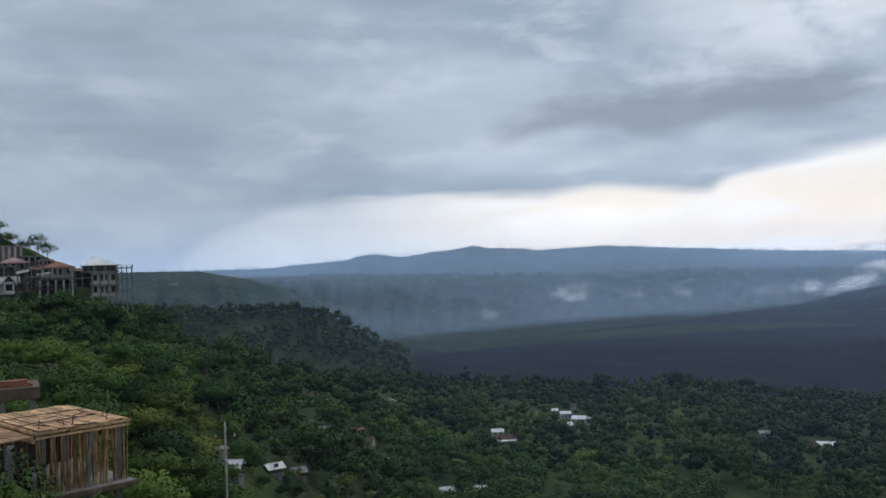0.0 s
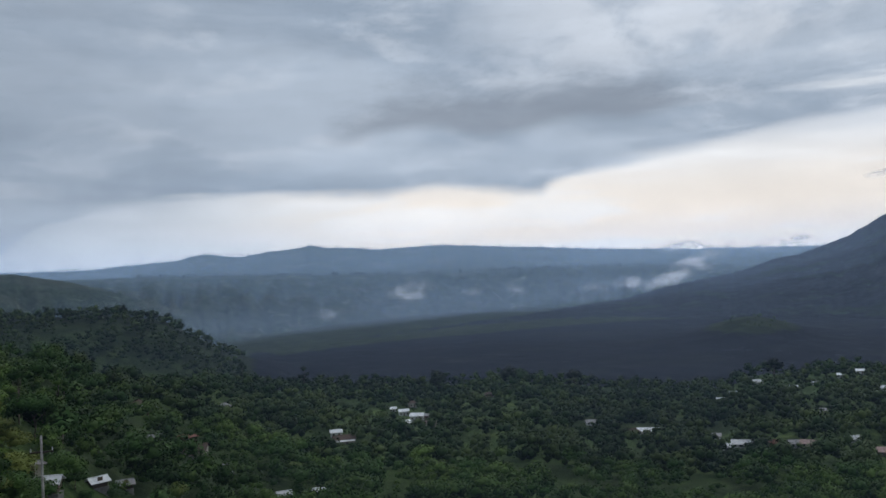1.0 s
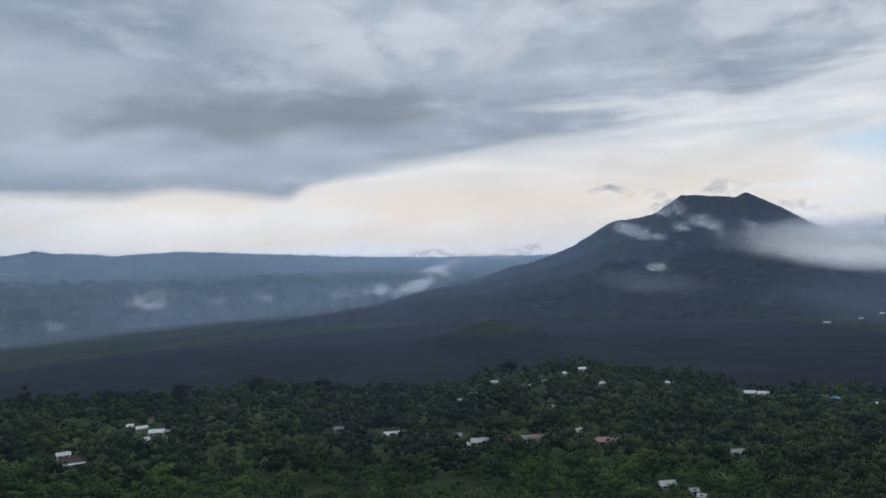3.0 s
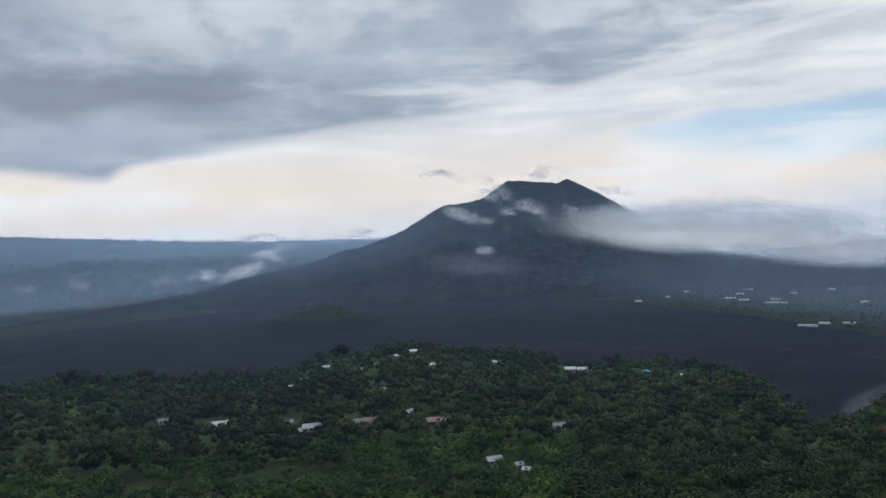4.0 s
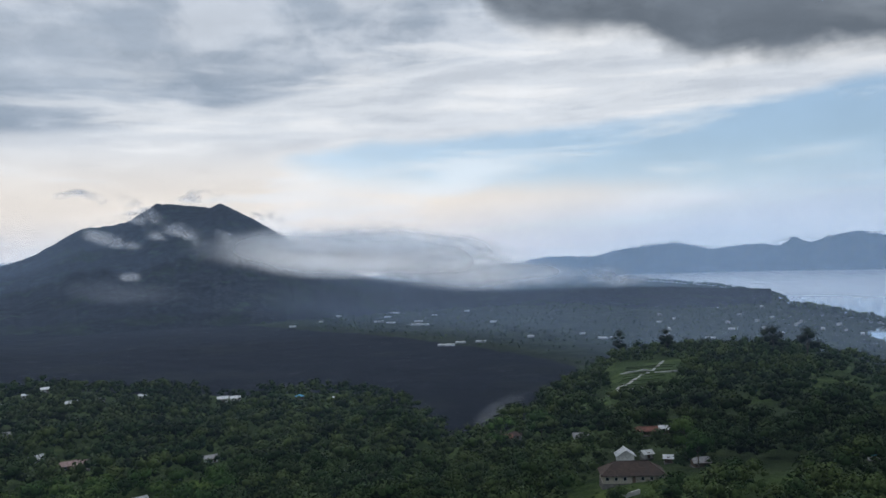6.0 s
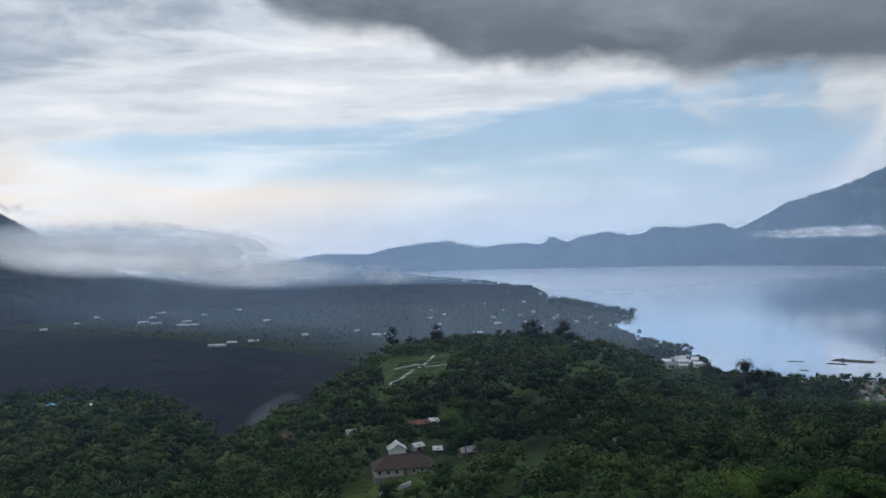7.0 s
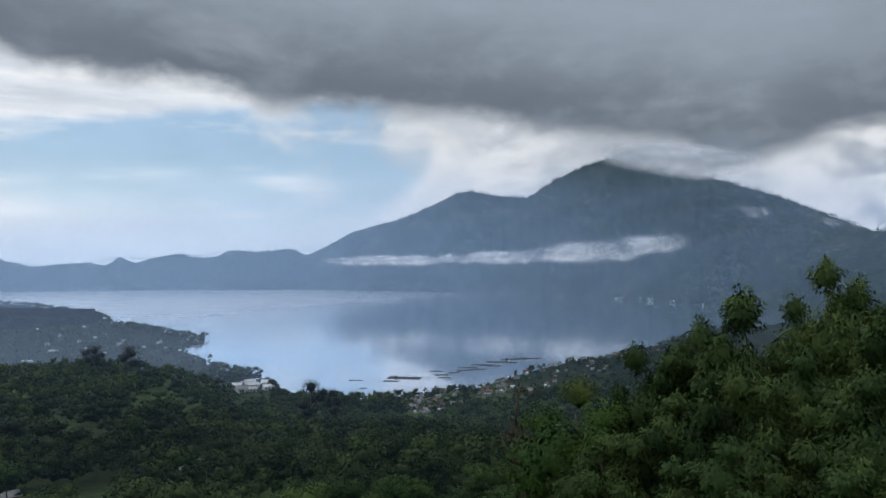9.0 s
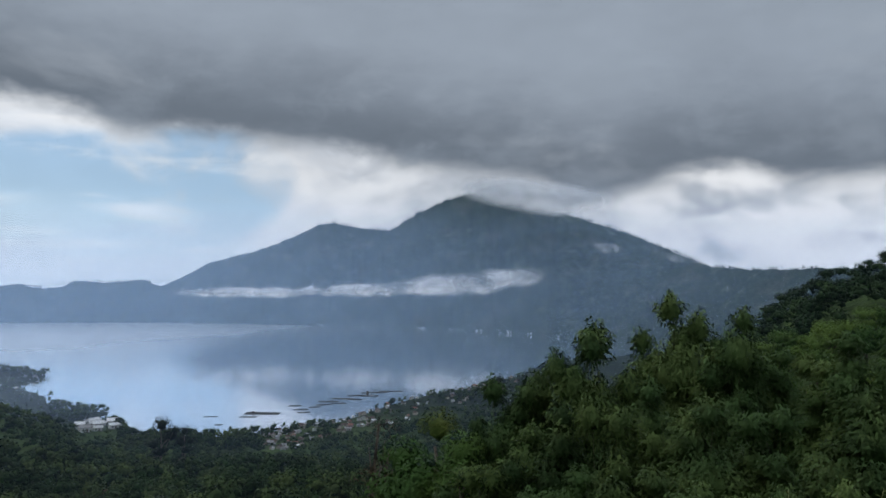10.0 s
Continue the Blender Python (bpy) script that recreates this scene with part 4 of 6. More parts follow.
village([
    (3.8, 449, 11.0, 6.5, 3.0, 6, CREAM_WALL, TILE_BROWN, False, True), (3.3, 466, 6.0, 4.0, 3.2, 4, WHITE, ZINC, False, False), (4.9, 556, 6.5, 5.0, 3.6, -20, WHITE, ZINC_OLD, False, False),
    (7.9, 626, 10.0, 6.0, 3.8, 8, WHITE, ZINC, False, False), (8.8, 592, 9.0, 6.0, 3.8, -10, WHITE, ZINC, False, False), (8.0, 553, 5.5, 5.0, 3.0, 30, CREAM_WALL, ZINC, False, False),
    (9.7, 555, 6.6, 5.0, 3.0, 0, CREAM_WALL, TILE_PINK, False, False), (8.5, 690, 8.0, 6.0, 4.0, 15, CREAM_WALL, TILE_BROWN, True, False), (7.2, 640, 6.0, 5.0, 2.8, 5, WHITE, ZINC, False, False),
    (9.4, 610, 5.0, 5.0, 2.6, -15, BROWN_WALL, ZINC_OLD, False, False), (12.8, 742, 13.0, 7.0, 3.4, 5, BROWN_WALL, TILE_BROWN, True, False), (13.8, 738, 12.0, 7.0, 3.2, -8, BROWN_WALL, TILE_BROWN, True, False),
    (20.6, 557, 8.0, 5.0, 2.8, 8, WHITE, ZINC_OLD, False, False), (24.2, 523, 12.0, 6.0, 3.0, 4, CREAM_WALL, ZINC, False, False), (23.3, 520, 6.0, 5.0, 2.6, 4, BROWN_WALL, TILE_BROWN, True, False),
    (-0.3, 282, 4.0, 3.4, 2.4, 12, WHITE, ZINC, False, False), (2.0, 297, 3.0, 3.0, 2.4, -12, WHITE, ZINC, False, False),
], LABELS)
village([
    (28.4, 526, 7.0, 5.0, 2.8, 5, WHITE, ZINC_OLD, False, False), (30.1, 466, 10.5, 6.0, 2.9, 3, WHITE, ZINC, False, False), (29.2, 470, 5.0, 4.6, 2.6, -10, WHITE, ZINC, False, False),
    (32.0, 450, 4.6, 4.6, 2.8, 0, BROWN_WALL, TILE_RED, True, False), (33.3, 449, 7.0, 5.0, 2.8, 8, WHITE, ZINC_OLD, False, False), (34.0, 446, 6.5, 5.0, 2.8, -8, CREAM_WALL, TILE_PINK, False, False),
    (36.5, 462, 6.0, 4.6, 2.6, 25, WHITE, ZINC, False, False), (38.3, 436, 7.0, 5.5, 2.9, 5, BROWN_WALL, TILE_PINK, False, False), (39.0, 429, 7.0, 5.5, 2.9, -5, CREAM_WALL, TILE_PINK, False, False),
    (28.9, 790, 10.0, 6.0, 3.0, 5, WHITE, ZINC, False, False), (28.2, 780, 6.0, 5.0, 3.0, 5, CREAM_WALL, TILE_BROWN, False, False), (29.7, 800, 9.0, 6.0, 3.4, -12, WHITE, ZINC, False, False),
    (31.2, 800, 11.0, 6.5, 3.6, 14, WHITE, ZINC, False, False), (33.3, 733, 8.0, 5.0, 3.0, 0, WHITE, ZINC, False, False), (34.5, 763, 6.0, 5.0, 3.0, 10, WHITE, ZINC, False, False),
    (36.0, 800, 7.0, 5.0, 3.0, 0, WHITE, ZINC, False, False), (37.1, 815, 9.0, 6.0, 3.2, 5, WHITE, ZINC, False, False), (38.6, 722, 14.0, 6.5, 3.2, 3, WHITE, ZINC, False, False),
    (38.9, 620, 7.0, 5.0, 2.8, -5, WHITE, ZINC_OLD, False, False), (42.7, 800, 8.0, 6.0, 3.4, 10, WHITE, ZINC, False, False), (47.7, 795, 13.0, 8.0, 3.8, 3, WHITE, ZINC, False, False),
], LABELS)
village([
    (48.5, 793, 12.0, 8.0, 3.4, 3, WHITE, ZINC, False, False), (52.7, 790, 9.0, 6.0, 3.2, 20, BROWN_WALL, CYAN, True, False), (55.1, 785, 7.0, 5.0, 2.8, 3, WHITE, ZINC, False, False),
    (42.3, 333, 5.5, 4.2, 2.4, 20, WHITE, ZINC, False, False), (44.0, 330, 2.6, 2.4, 2.0, 20, WHITE, ZINC, False, False), (44.5, 322, 2.4, 2.4, 2.0, -10, WHITE, ZINC, False, False),
    (46.8, 437, 6.0, 4.6, 2.5, 15, WHITE, ZINC_OLD, False, False), (35.0, 576, 5.0, 4.0, 2.6, 5, WHITE, ZINC_OLD, False, False), (40.3, 760, 6.0, 5.0, 2.8, 5, WHITE, ZINC_OLD, False, False),
    (66.6, 440, 6.0, 5.0, 3.0, 5, CREAM_WALL, TILE_RED, False, False), (67.2, 446, 6.5, 5.0, 3.0, -5, WHITE, TILE_BROWN, True, False), (71.6, 397, 6.5, 4.0, 2.4, 5, WHITE, ZINC_OLD, False, False),
    (76.0, 362, 9.0, 4.5, 2.4, 12, BROWN_WALL, TILE_RED, False, False), (77.4, 364, 8.0, 4.0, 2.4, 12, BROWN_WALL, ZINC, False, False), (75.9, 303, 3.2, 3.0, 2.2, 30, WHITE, ZINC, False, False),
    (77.3, 294, 2.6, 2.6, 2.2, 0, BROWN_WALL, ZINC, False, False), (79.3, 287, 5.0, 4.0, 2.2, 20, BROWN_WALL, ZINC_OLD, False, False),
    (93.8, 383, 8.5, 5.0, 4.6, 10, BROWN_WALL, TILE_RED, False, False), (89.5, 300, 3.2, 2.6, 2.4, 10, WHITE, CYAN, False, False), (101.7, 672, 6.5, 5.0, 2.8, 0, WHITE, ZINC, False, False),
], LABELS)
# the large family house with its white gabled shrine behind
CLEAR.extend([(74.8, 272, 26), (74.5, 296, 10), (74.2, 200, 17)])
house(74.9, 270, 19.0, 9.0, 3.2, 8, CREAM_WALL, TILE_BROWN, 3.0, True, "wide house under a brown hipped tile roof", "", name="large_house")
house(74.5, 291, 5.0, 5.5, 5.4, 98, WHITE, ZINC, 1.8, False, "tall white gabled building behind the wide house", "", 2, "gabled_house")


# ------------------------------------------------------------------ left hillside: terraces of buildings
def storey_building(name, a, r, w, d, z0, z1, floors, wall, roof, label, windows, flat=False, legs=9.0):
    x, y, _ = spot(a, r)
    ob = thing(name, x, y, z0, -a, label, "building", "buildings on the rim")
    h = z1 - z0
    part("wall", Shape().box(-w / 2, w / 2, -d / 2, d / 2, 0.25, h), wall, ob)
    for k in range(floors + 1):
        zz = h * k / floors
        part("floor_slab", Shape().box(-w / 2 - 0.7, w / 2 + 0.7, -d / 2 - 1.1, d / 2 + 0.3, zz - 0.05, zz + 0.22, 0.03), CONCRETE, ob)
    for k in range(floors):
        for i in range(windows):
            xx = -w / 2 + (i + 0.5) * w / windows
            zz = h * k / floors + h / floors * 0.36
            hh = h / floors * 0.5
            ww = min(0.5, w / windows * 0.32)
            win = part("window", Shape().box(xx - ww, xx + ww, -d / 2 - 0.06, -d / 2 + 0.01, zz, zz + hh, 0.02), DARK_WOOD, ob)
            part("pane", Shape().box(xx - ww * 0.8, xx + ww * 0.8, -d / 2 - 0.08, -d / 2 - 0.055, zz + 0.1, zz + hh - 0.1), GLASS, win)
        for xx in np.linspace(-w / 2 - 0.5, w / 2 + 0.5, max(3, windows)):
            part("rail_post", Shape().bar((xx, -d / 2 - 1.0, h * k / floors + 0.2), (xx, -d / 2 - 1.0, h * k / floors + 1.1), 0.05), CONCRETE, ob)
        part("handrail", Shape().bar((-w / 2 - 0.6, -d / 2 - 1.0, h * k / floors + 1.1), (w / 2 + 0.6, -d / 2 - 1.0, h * k / floors + 1.1), 0.05), CONCRETE, ob)
    for xx in np.linspace(-w / 2, w / 2, 4):
        for yy in (-d / 2 - 0.6, d / 2):
            part("pillar", Shape().box(xx - 0.22, xx + 0.22, yy - 0.22, yy + 0.22, -legs, h if yy < 0 else 0.0), WHITE if name in ("pavilion", "lower_terrace") else CONCRETE, ob)
    if roof is not None:
        part("roof", hip_roof(w, d + 1.5, h + 0.2, d * 0.26, 0.8) if not flat else gable_roof(w, d + 1.5, h + 0.2, d * 0.30, 0.7), roof, ob)
    return ob


def row_at(X):
    return -24.2 + math.degrees(X / 255)


storey_building("restaurant", row_at(9.9), 257, 6.2, 5.0, 180.9, 187.6, 2, WHITE, None, "white two-storey restaurant on pillars over the slope", 4)
# a solid dark box imitates the shade of the open storey under the roof
ob = storey_building("roof_terrace", row_at(8.8), 262, 9.0, 5.0, 187.9, 189.6, 1, DARK_WOOD, None, "dark open roof terrace under a bright metal roof", 6, True, 0.0)
tilt = Shape()
tilt.slab([(-4.6, -3.6, 2.0), (5.4, -3.6, 1.9), (-0.9, 0.8, 4.4), (-2.0, 0.8, 4.4)], 0.12)
tilt.slab([(5.4, -3.6, 1.9), (5.4, 3.2, 1.9), (-0.9, 0.8, 4.4)], 0.12)
tilt.slab([(-4.6, 3.2, 2.0), (-4.6, -3.6, 2.0), (-2.0, 0.8, 4.4)], 0.12)
part("roof", tilt, ZINC, ob, "bright metal roof")
storey_building("upper_deck", row_at(-8.2), 270, 4.6, 3.0, 190.4, 193.0, 1, DARK_WOOD, None, "dark open deck stepping down the hill", 3, legs=5.0)
storey_building("upper_deck", row_at(-5.0), 269, 3.2, 3.0, 189.6, 191.8, 1, DARK_WOOD, None, "dark open deck stepping down the hill", 2, legs=5.0)
storey_building("timber_terrace", row_at(5.0), 268, 17.0, 4.0, 183.6, 189.0, 2, DARK_WOOD, None, "long dark timber terrace on concrete pillars", 7)
storey_building("timber_terrace", row_at(-8.2), 267, 8.0, 4.0, 183.0, 189.2, 2, BROWN_WALL, TILE_BROWN, "old timber terrace building with a brown roof", 4)
storey_building("pavilion", row_at(-2.0), 263, 7.6, 5.0, 186.6, 189.6, 1, CREAM_WALL, TILE_RED, "open terrace house with a brown hipped roof", 4)
storey_building("lower_terrace", row_at(-3.5), 259, 6.0, 4.0, 181.0, 186.0, 2, DARK_WOOD, None, "dark half-built terrace below the pavilion", 3)
ob = storey_building("guest_house", row_at(-16.6), 258, 9.4, 6.0, 182.4, 185.4, 1, WHITE, ZINC_OLD, "white guest house with a grey gabled roof", 5, True)
for x0 in (-2.9, 2.6):
    front = part("dormer", Shape().box(x0 - 1.3, x0 + 1.3, -4.6, -2.0, 0.25, 3.6), WHITE, ob, "white gabled bay")
    part("dormer_gable", Shape().add([(x0 - 1.3, -4.6, 3.6), (x0 + 1.3, -4.6, 3.6), (x0, -4.6, 5.2), (x0 - 1.3, -2.0, 3.6), (x0 + 1.3, -2.0, 3.6), (x0, -2.0, 5.2)], [(0, 1, 2), (5, 4, 3), (0, 3, 4, 1), (1, 4, 5, 2), (2, 5, 3, 0)]), DARK_WOOD, front)
    peak = Shape()
    peak.slab([(x0 - 1.7, -4.9, 3.2), (x0, -4.9, 5.4), (x0, -1.5, 5.4), (x0 - 1.7, -1.5, 3.2)], 0.12)
    peak.slab([(x0, -4.9, 5.4), (x0 + 1.7, -4.9, 3.2), (x0 + 1.7, -1.5, 3.2), (x0, -1.5, 5.4)], 0.12)
    part("dormer_roof", peak, ZINC, front)
    part("window", Shape().box(x0 - 0.8, x0 + 0.8, -4.66, -4.59, 1.2, 2.9, 0.02), GLASS, front)
storey_building("upper_house", row_at(-12.8), 268, 6.2, 5.0, 188.6, 191.4, 1, CREAM_WALL, TILE_PINK, "small upper house with a faded brown roof", 3)
storey_building("upper_terrace", row_at(-16.5), 264, 8.5, 4.0, 187.4, 190.2, 1, DARK_WOOD, None, "dark open terrace with concrete decks", 5)
storey_building("deck", row_at(-17.0), 255, 9.5, 5.0, 178.4, 181.2, 1, DARK_WOOD, None, "dark lower deck with concrete slabs", 5)
for k, (X0, z0, w0, roof) in enumerate(((-5.6, 185.6, 3.4, ZINC_OLD), (-7.4, 187.6, 2.8, TILE_BROWN), (-10.6, 186.4, 3.2, ZINC_OLD), (2.6, 186.9, 3.6, TILE_BROWN))):
    sx, sy, _ = spot(row_at(X0), 255)
    ob = thing("lean_to", sx, sy, z0, -row_at(X0), "ramshackle timber lean-to between the terraces", "shed", "sheds on the rim")
    part("roof", Shape().slab([(-w0 / 2, -1.6, 1.6), (w0 / 2, -1.6, 2.2 - 0.9 * (k % 2)), (w0 / 2, 1.4, 2.8 - 0.9 * (k % 2)), (-w0 / 2, 1.4, 2.3)], 0.1), roof, ob)
    for xx in (-w0 / 2 + 0.2, 0.0, w0 / 2 - 0.2):
        part("post", Shape().bar((xx, -1.4, -3.6), (xx + 0.1, -1.4, 1.5), 0.11), CONCRETE if k % 2 else DARK_WOOD, ob)
    part("brace", Shape().bar((-w0 / 2, -1.45, -2.4), (w0 / 2, -1.45, 0.6), 0.1), DARK_WOOD, ob)
    part("deck", Shape().box(-w0 / 2 - 0.4, w0 / 2 + 0.4, -1.9, 1.4, -0.9, -0.7), CONCRETE, ob)
# bare concrete frame beside the restaurant
fx, fy, _ = spot(row_at(15.2), 260)
ob = thing("concrete_frame", fx, fy, 179.0, -row_at(15.2), "bare concrete frame with open decks on thin pillars", "building", "buildings on the rim")
for zz in (3.4, 6.6, 9.7):
    part("floor_slab", Shape().box(-2.4, 2.4, -2.4, 2.4, zz, zz + 0.3, 0.03), CONCRETE, ob)
for xx in (-2.1, -0.7, 0.7, 2.1):
    for yy in (-2.1, 2.1):
        part("pillar", Shape().box(xx - 0.14, xx + 0.14, yy - 0.14, yy + 0.14, -9, 10.6), CONCRETE, ob)
for xx in np.linspace(-2.3, 2.3, 7):
    part("rail_post", Shape().bar((xx, -2.3, 10.0), (xx, -2.3, 10.8), 0.04), CONCRETE, ob)
part("handrail", Shape().bar((-2.3, -2.3, 10.8), (2.3, -2.3, 10.8), 0.04), CONCRETE, ob)
wx, wy, _ = spot(row_at(-15.6), 272)
ob = thing("retaining_wall", wx, wy, 193.2, -row_at(-15.6), "dark ribbed retaining wall under a grassy bank", "wall")
part("wall", Shape().box(-9, 5.5, -0.3, 0.3, -5, 3.0, 0.05), CONCRETE, ob)
for i in range(19):
    part("rib", Shape().box(-8.8 + i * 0.76, -8.5 + i * 0.76, -0.42, -0.29, -4, 2.9), DARK_WOOD if i % 2 else CREAM_WALL, ob)
part("coping", Shape().box(-9.3, 5.8, -0.6, 0.5, 3.0, 3.25, 0.04), CONCRETE, ob)


# ------------------------------------------------------------------ left foreground: house under construction
rng = random.Random(4)
cx, cy = -20.5, 43.9
ob = thing("unfinished_house", cx, cy, 175.0, -44.4, "unfinished concrete storey with timber shuttering propped on bamboo", "building")
for x0 in (-3.4, 0.0, 3.3):
    for y0 in (-1.9, 1.8):
        part("column", Shape().box(x0 - 0.17, x0 + 0.17, y0 - 0.17, y0 + 0.17, -6.5, 2.85, 0.02), CONCRETE, ob)
part("floor_slab", Shape().box(-3.9, 4.0, -2.5, 2.4, -0.28, 0.0, 0.03), CONCRETE, ob)
for k in range(14):
    y0 = -2.15 + k * 0.315
    cut = [-3.75, -1.3 + rng.uniform(-0.6, 0.6), 1.4 + rng.uniform(-0.6, 0.6), 3.8 + rng.uniform(-0.15, 0.3)]
    for p0, p1 in zip(cut, cut[1:]):
        lift = rng.uniform(0, 0.05)
        part("plank", Shape().box(p0, p1 - 0.03, y0 + rng.uniform(0, 0.02), y0 + 0.27, 3.02 + lift, 3.06 + lift), TIMBER, ob)
for y0 in (-2.2, -0.7, 0.8, 2.1):
    part("beam", Shape().box(-3.8, 3.75, y0, y0 + 0.12, 2.80, 2.98), TIMBER, ob)
for x0 in np.linspace(-3.7, 3.7, 9):
    part("joist", Shape().box(x0 - 0.05, x0 + 0.05, -2.25, 2.3, 2.68, 2.79), TIMBER, ob)
part("edge_board", Shape().box(3.80, 3.84, -2.2, 2.3, 2.9, 3.02), TIMBER, ob)
part("edge_board", Shape().box(-3.8, 3.8, -2.26, -2.22, 2.9, 3.02), TIMBER, ob)
for k in range(64):
    x0 = rng.choice((3.6, 3.6, 3.6, 2.6, 1.0)) + rng.uniform(-0.15, 0.15)
    y0 = -2.1 + 4.3 * ((k * 0.618) % 1)
    part("prop", Shape().bar((x0, y0, 0), (x0 + rng.uniform(-0.18, 0.18), y0 + rng.uniform(-0.18, 0.18), 2.7), rng.uniform(0.030, 0.050), n=5), BAMBOO_POLE, ob)
for k in range(14):
    x0, y0 = rng.uniform(-0.4, 3.4), rng.uniform(-1.5, 1.5)
    part("reinforcing_rod", Shape().bar((x0, y0, 3.09), (x0 + rng.uniform(-1.3, 1.3), y0 + rng.uniform(-0.8, 0.8), 3.14), rng.uniform(0.015, 0.03), n=5), DARK_WOOD, ob)
part("leaning_column", Shape().bar((3.75, 0.0, -0.9), (3.55, 0.35, 2.7), 0.13, n=6), CONCRETE, ob)
# an added dark panel imitates the black shade behind the props
part("back_wall", Shape().box(-3.7, -3.5, -2.3, 2.2, 0.0, 2.7), DARK_WOOD, ob, "dark panel standing in for the shade inside")
for y0 in (-2.0, -0.4, 1.3):
    part("upright_rod", Shape().bar((3.3, y0, 3.0), (3.32, y0 + 0.05, 3.55), 0.025, n=5), DARK_WOOD, ob)
for x0 in (-1.2, 1.5):
    part("joint_gap", Shape().box(x0, x0 + 0.07, -2.2, 2.2, 3.115, 3.14), DARK_WOOD, ob, "dark joint in the boards")
part("edge_beam", Shape().box(3.9, 4.1, -2.5, 2.4, -0.35, -0.05, 0.03), BROWN_WALL, ob)
# lower wing
for k in range(11):
    x0 = -1.6 + k * 0.5
    part("plank", Shape().box(x0, x0 + 0.24, -7.5, -2.35, 2.75, 2.83), TIMBER, ob)
for y0 in (-2.5, -4.0, -5.6, -7.2):
    part("beam", Shape().box(-1.8, 3.9, y0, y0 + 0.12, 2.55, 2.74), TIMBER, ob)
for k in range(26):
    x0, y0 = rng.choice((3.6, 2.6, 1.2)) + rng.uniform(-0.2, 0.2), rng.uniform(-7.2, -2.4)
    part("prop", Shape().bar((x0, y0, -0.3), (x0 + rng.uniform(-0.15, 0.15), y0 + rng.uniform(-0.15, 0.15), 2.55), rng.uniform(0.028, 0.046), n=5), BAMBOO_POLE, ob)
for y0 in (-3.4, -6.6):
    part("column", Shape().box(3.3, 3.62, y0 - 0.16, y0 + 0.16, -6, 2.55, 0.02), CONCRETE, ob)
part("floor_slab", Shape().box(-1.8, 4.0, -7.6, -2.52, -0.55, -0.3, 0.03), CONCRETE, ob)
# second slab behind with stacked bricks
bx, by, _ = spot(-27.2, 72)
ob = thing("unfinished_terrace", bx, by, 177.4, 27.2, "dark concrete terrace slab on pillars", "building")
part("slab", Shape().box(-3.4, 1.7, -2.2, 2.5, -0.9, 0.0, 0.04), BROWN_WALL, ob)
for x0 in (-2.8, -0.8, 1.2):
    part("pillar", Shape().box(x0 - 0.2, x0 + 0.2, -1.9, -1.5, -9, -0.9), CONCRETE, ob)
ob = thing("brick_stack", bx, by, 177.4, 27.2, "stack of red bricks on the terrace slab", "bricks")
one = None
for k in range(3):
    for i in range(10 - k):
        for j in range(2):
            b = new("brick", one.data) if one else part("brick", Shape().box(-0.13, 0.13, -0.2, 0.2, 0.0, 0.16, 0.012), BRICK, None)
            one = one or b
            b.parent = ob
            b.matrix_basis = pose(-1.4 + i * 0.28 + k * 0.1, -1.3 + j * 0.42, 0.005 + k * 0.165, 0, 0, rng.uniform(-5, 5))
# the power pole on the slope
px, py, pz = spot(-14.85, 76)
ob = thing("power_pole", px, py, pz, 10, "grey concrete power pole with a cross arm", "pole")
part("pole", Shape().bar((0, 0, -1), (0, 0, 172.4 - pz), 0.15, 0.09, 10), CONCRETE, ob, smooth=True)
part("cross_arm", Shape().box(-0.9, 0.9, -0.06, 0.06, 171.0 - pz, 171.12 - pz), DARK_WOOD, ob)
for x0 in (-0.8, 0.0, 0.8):
    part("insulator", Shape().bar((x0, 0, 171.12 - pz), (x0, 0, 171.4 - pz), 0.05), WHITE, ob)


# ------------------------------------------------------------------ lake shore
rng = random.Random(9)
small = {}
for key, wall, roof, label in (("white", WHITE, ZINC, "small white lakeside house with a pale metal roof"), ("brown", CREAM_WALL, TILE_BROWN, "small lakeside house with a brown roof"),
                               ("grey", WHITE, ZINC_OLD, "small lakeside house with a grey metal roof"), ("red", CREAM_WALL, TILE_RED, "small lakeside house with a reddish roof")):
    ob = thing("lakeside_house", 0, 0, -60, 0, label, "house", "lakeside village")
    part("wall", Shape().box(-3.2, 3.2, -2.4, 2.4, -2.5, 3.2), wall, ob)
    part("roof", gable_roof(6.4, 4.8, 3.2, 1.3, 0.5, ribs=False), roof, ob)
    part("window", Shape().box(-2.0, -0.9, -2.46, -2.39, 1.1, 2.2), GLASS, ob)
    part("door", Shape().box(0.4, 1.4, -2.46, -2.39, 0.1, 2.1), BROWN_WALL, ob)
    small[key] = [ob, False]


def put_small(key, a, r, turn, scale=1.0, z=None):
    ob, used = small[key]
    x, y, zg = spot(a, r)
    m = pose(x, y, zg if z is None else z, 0, 0, -a + turn) @ Matrix.Scale(scale, 4)
    CLEAR.append((a, r, 7))
    if not used:
        ob.matrix_basis, small[key][1] = m, True
        return ob
    dup = copy_thing(ob, pose(0, 0, 0))
    dup.matrix_basis = m
    return dup


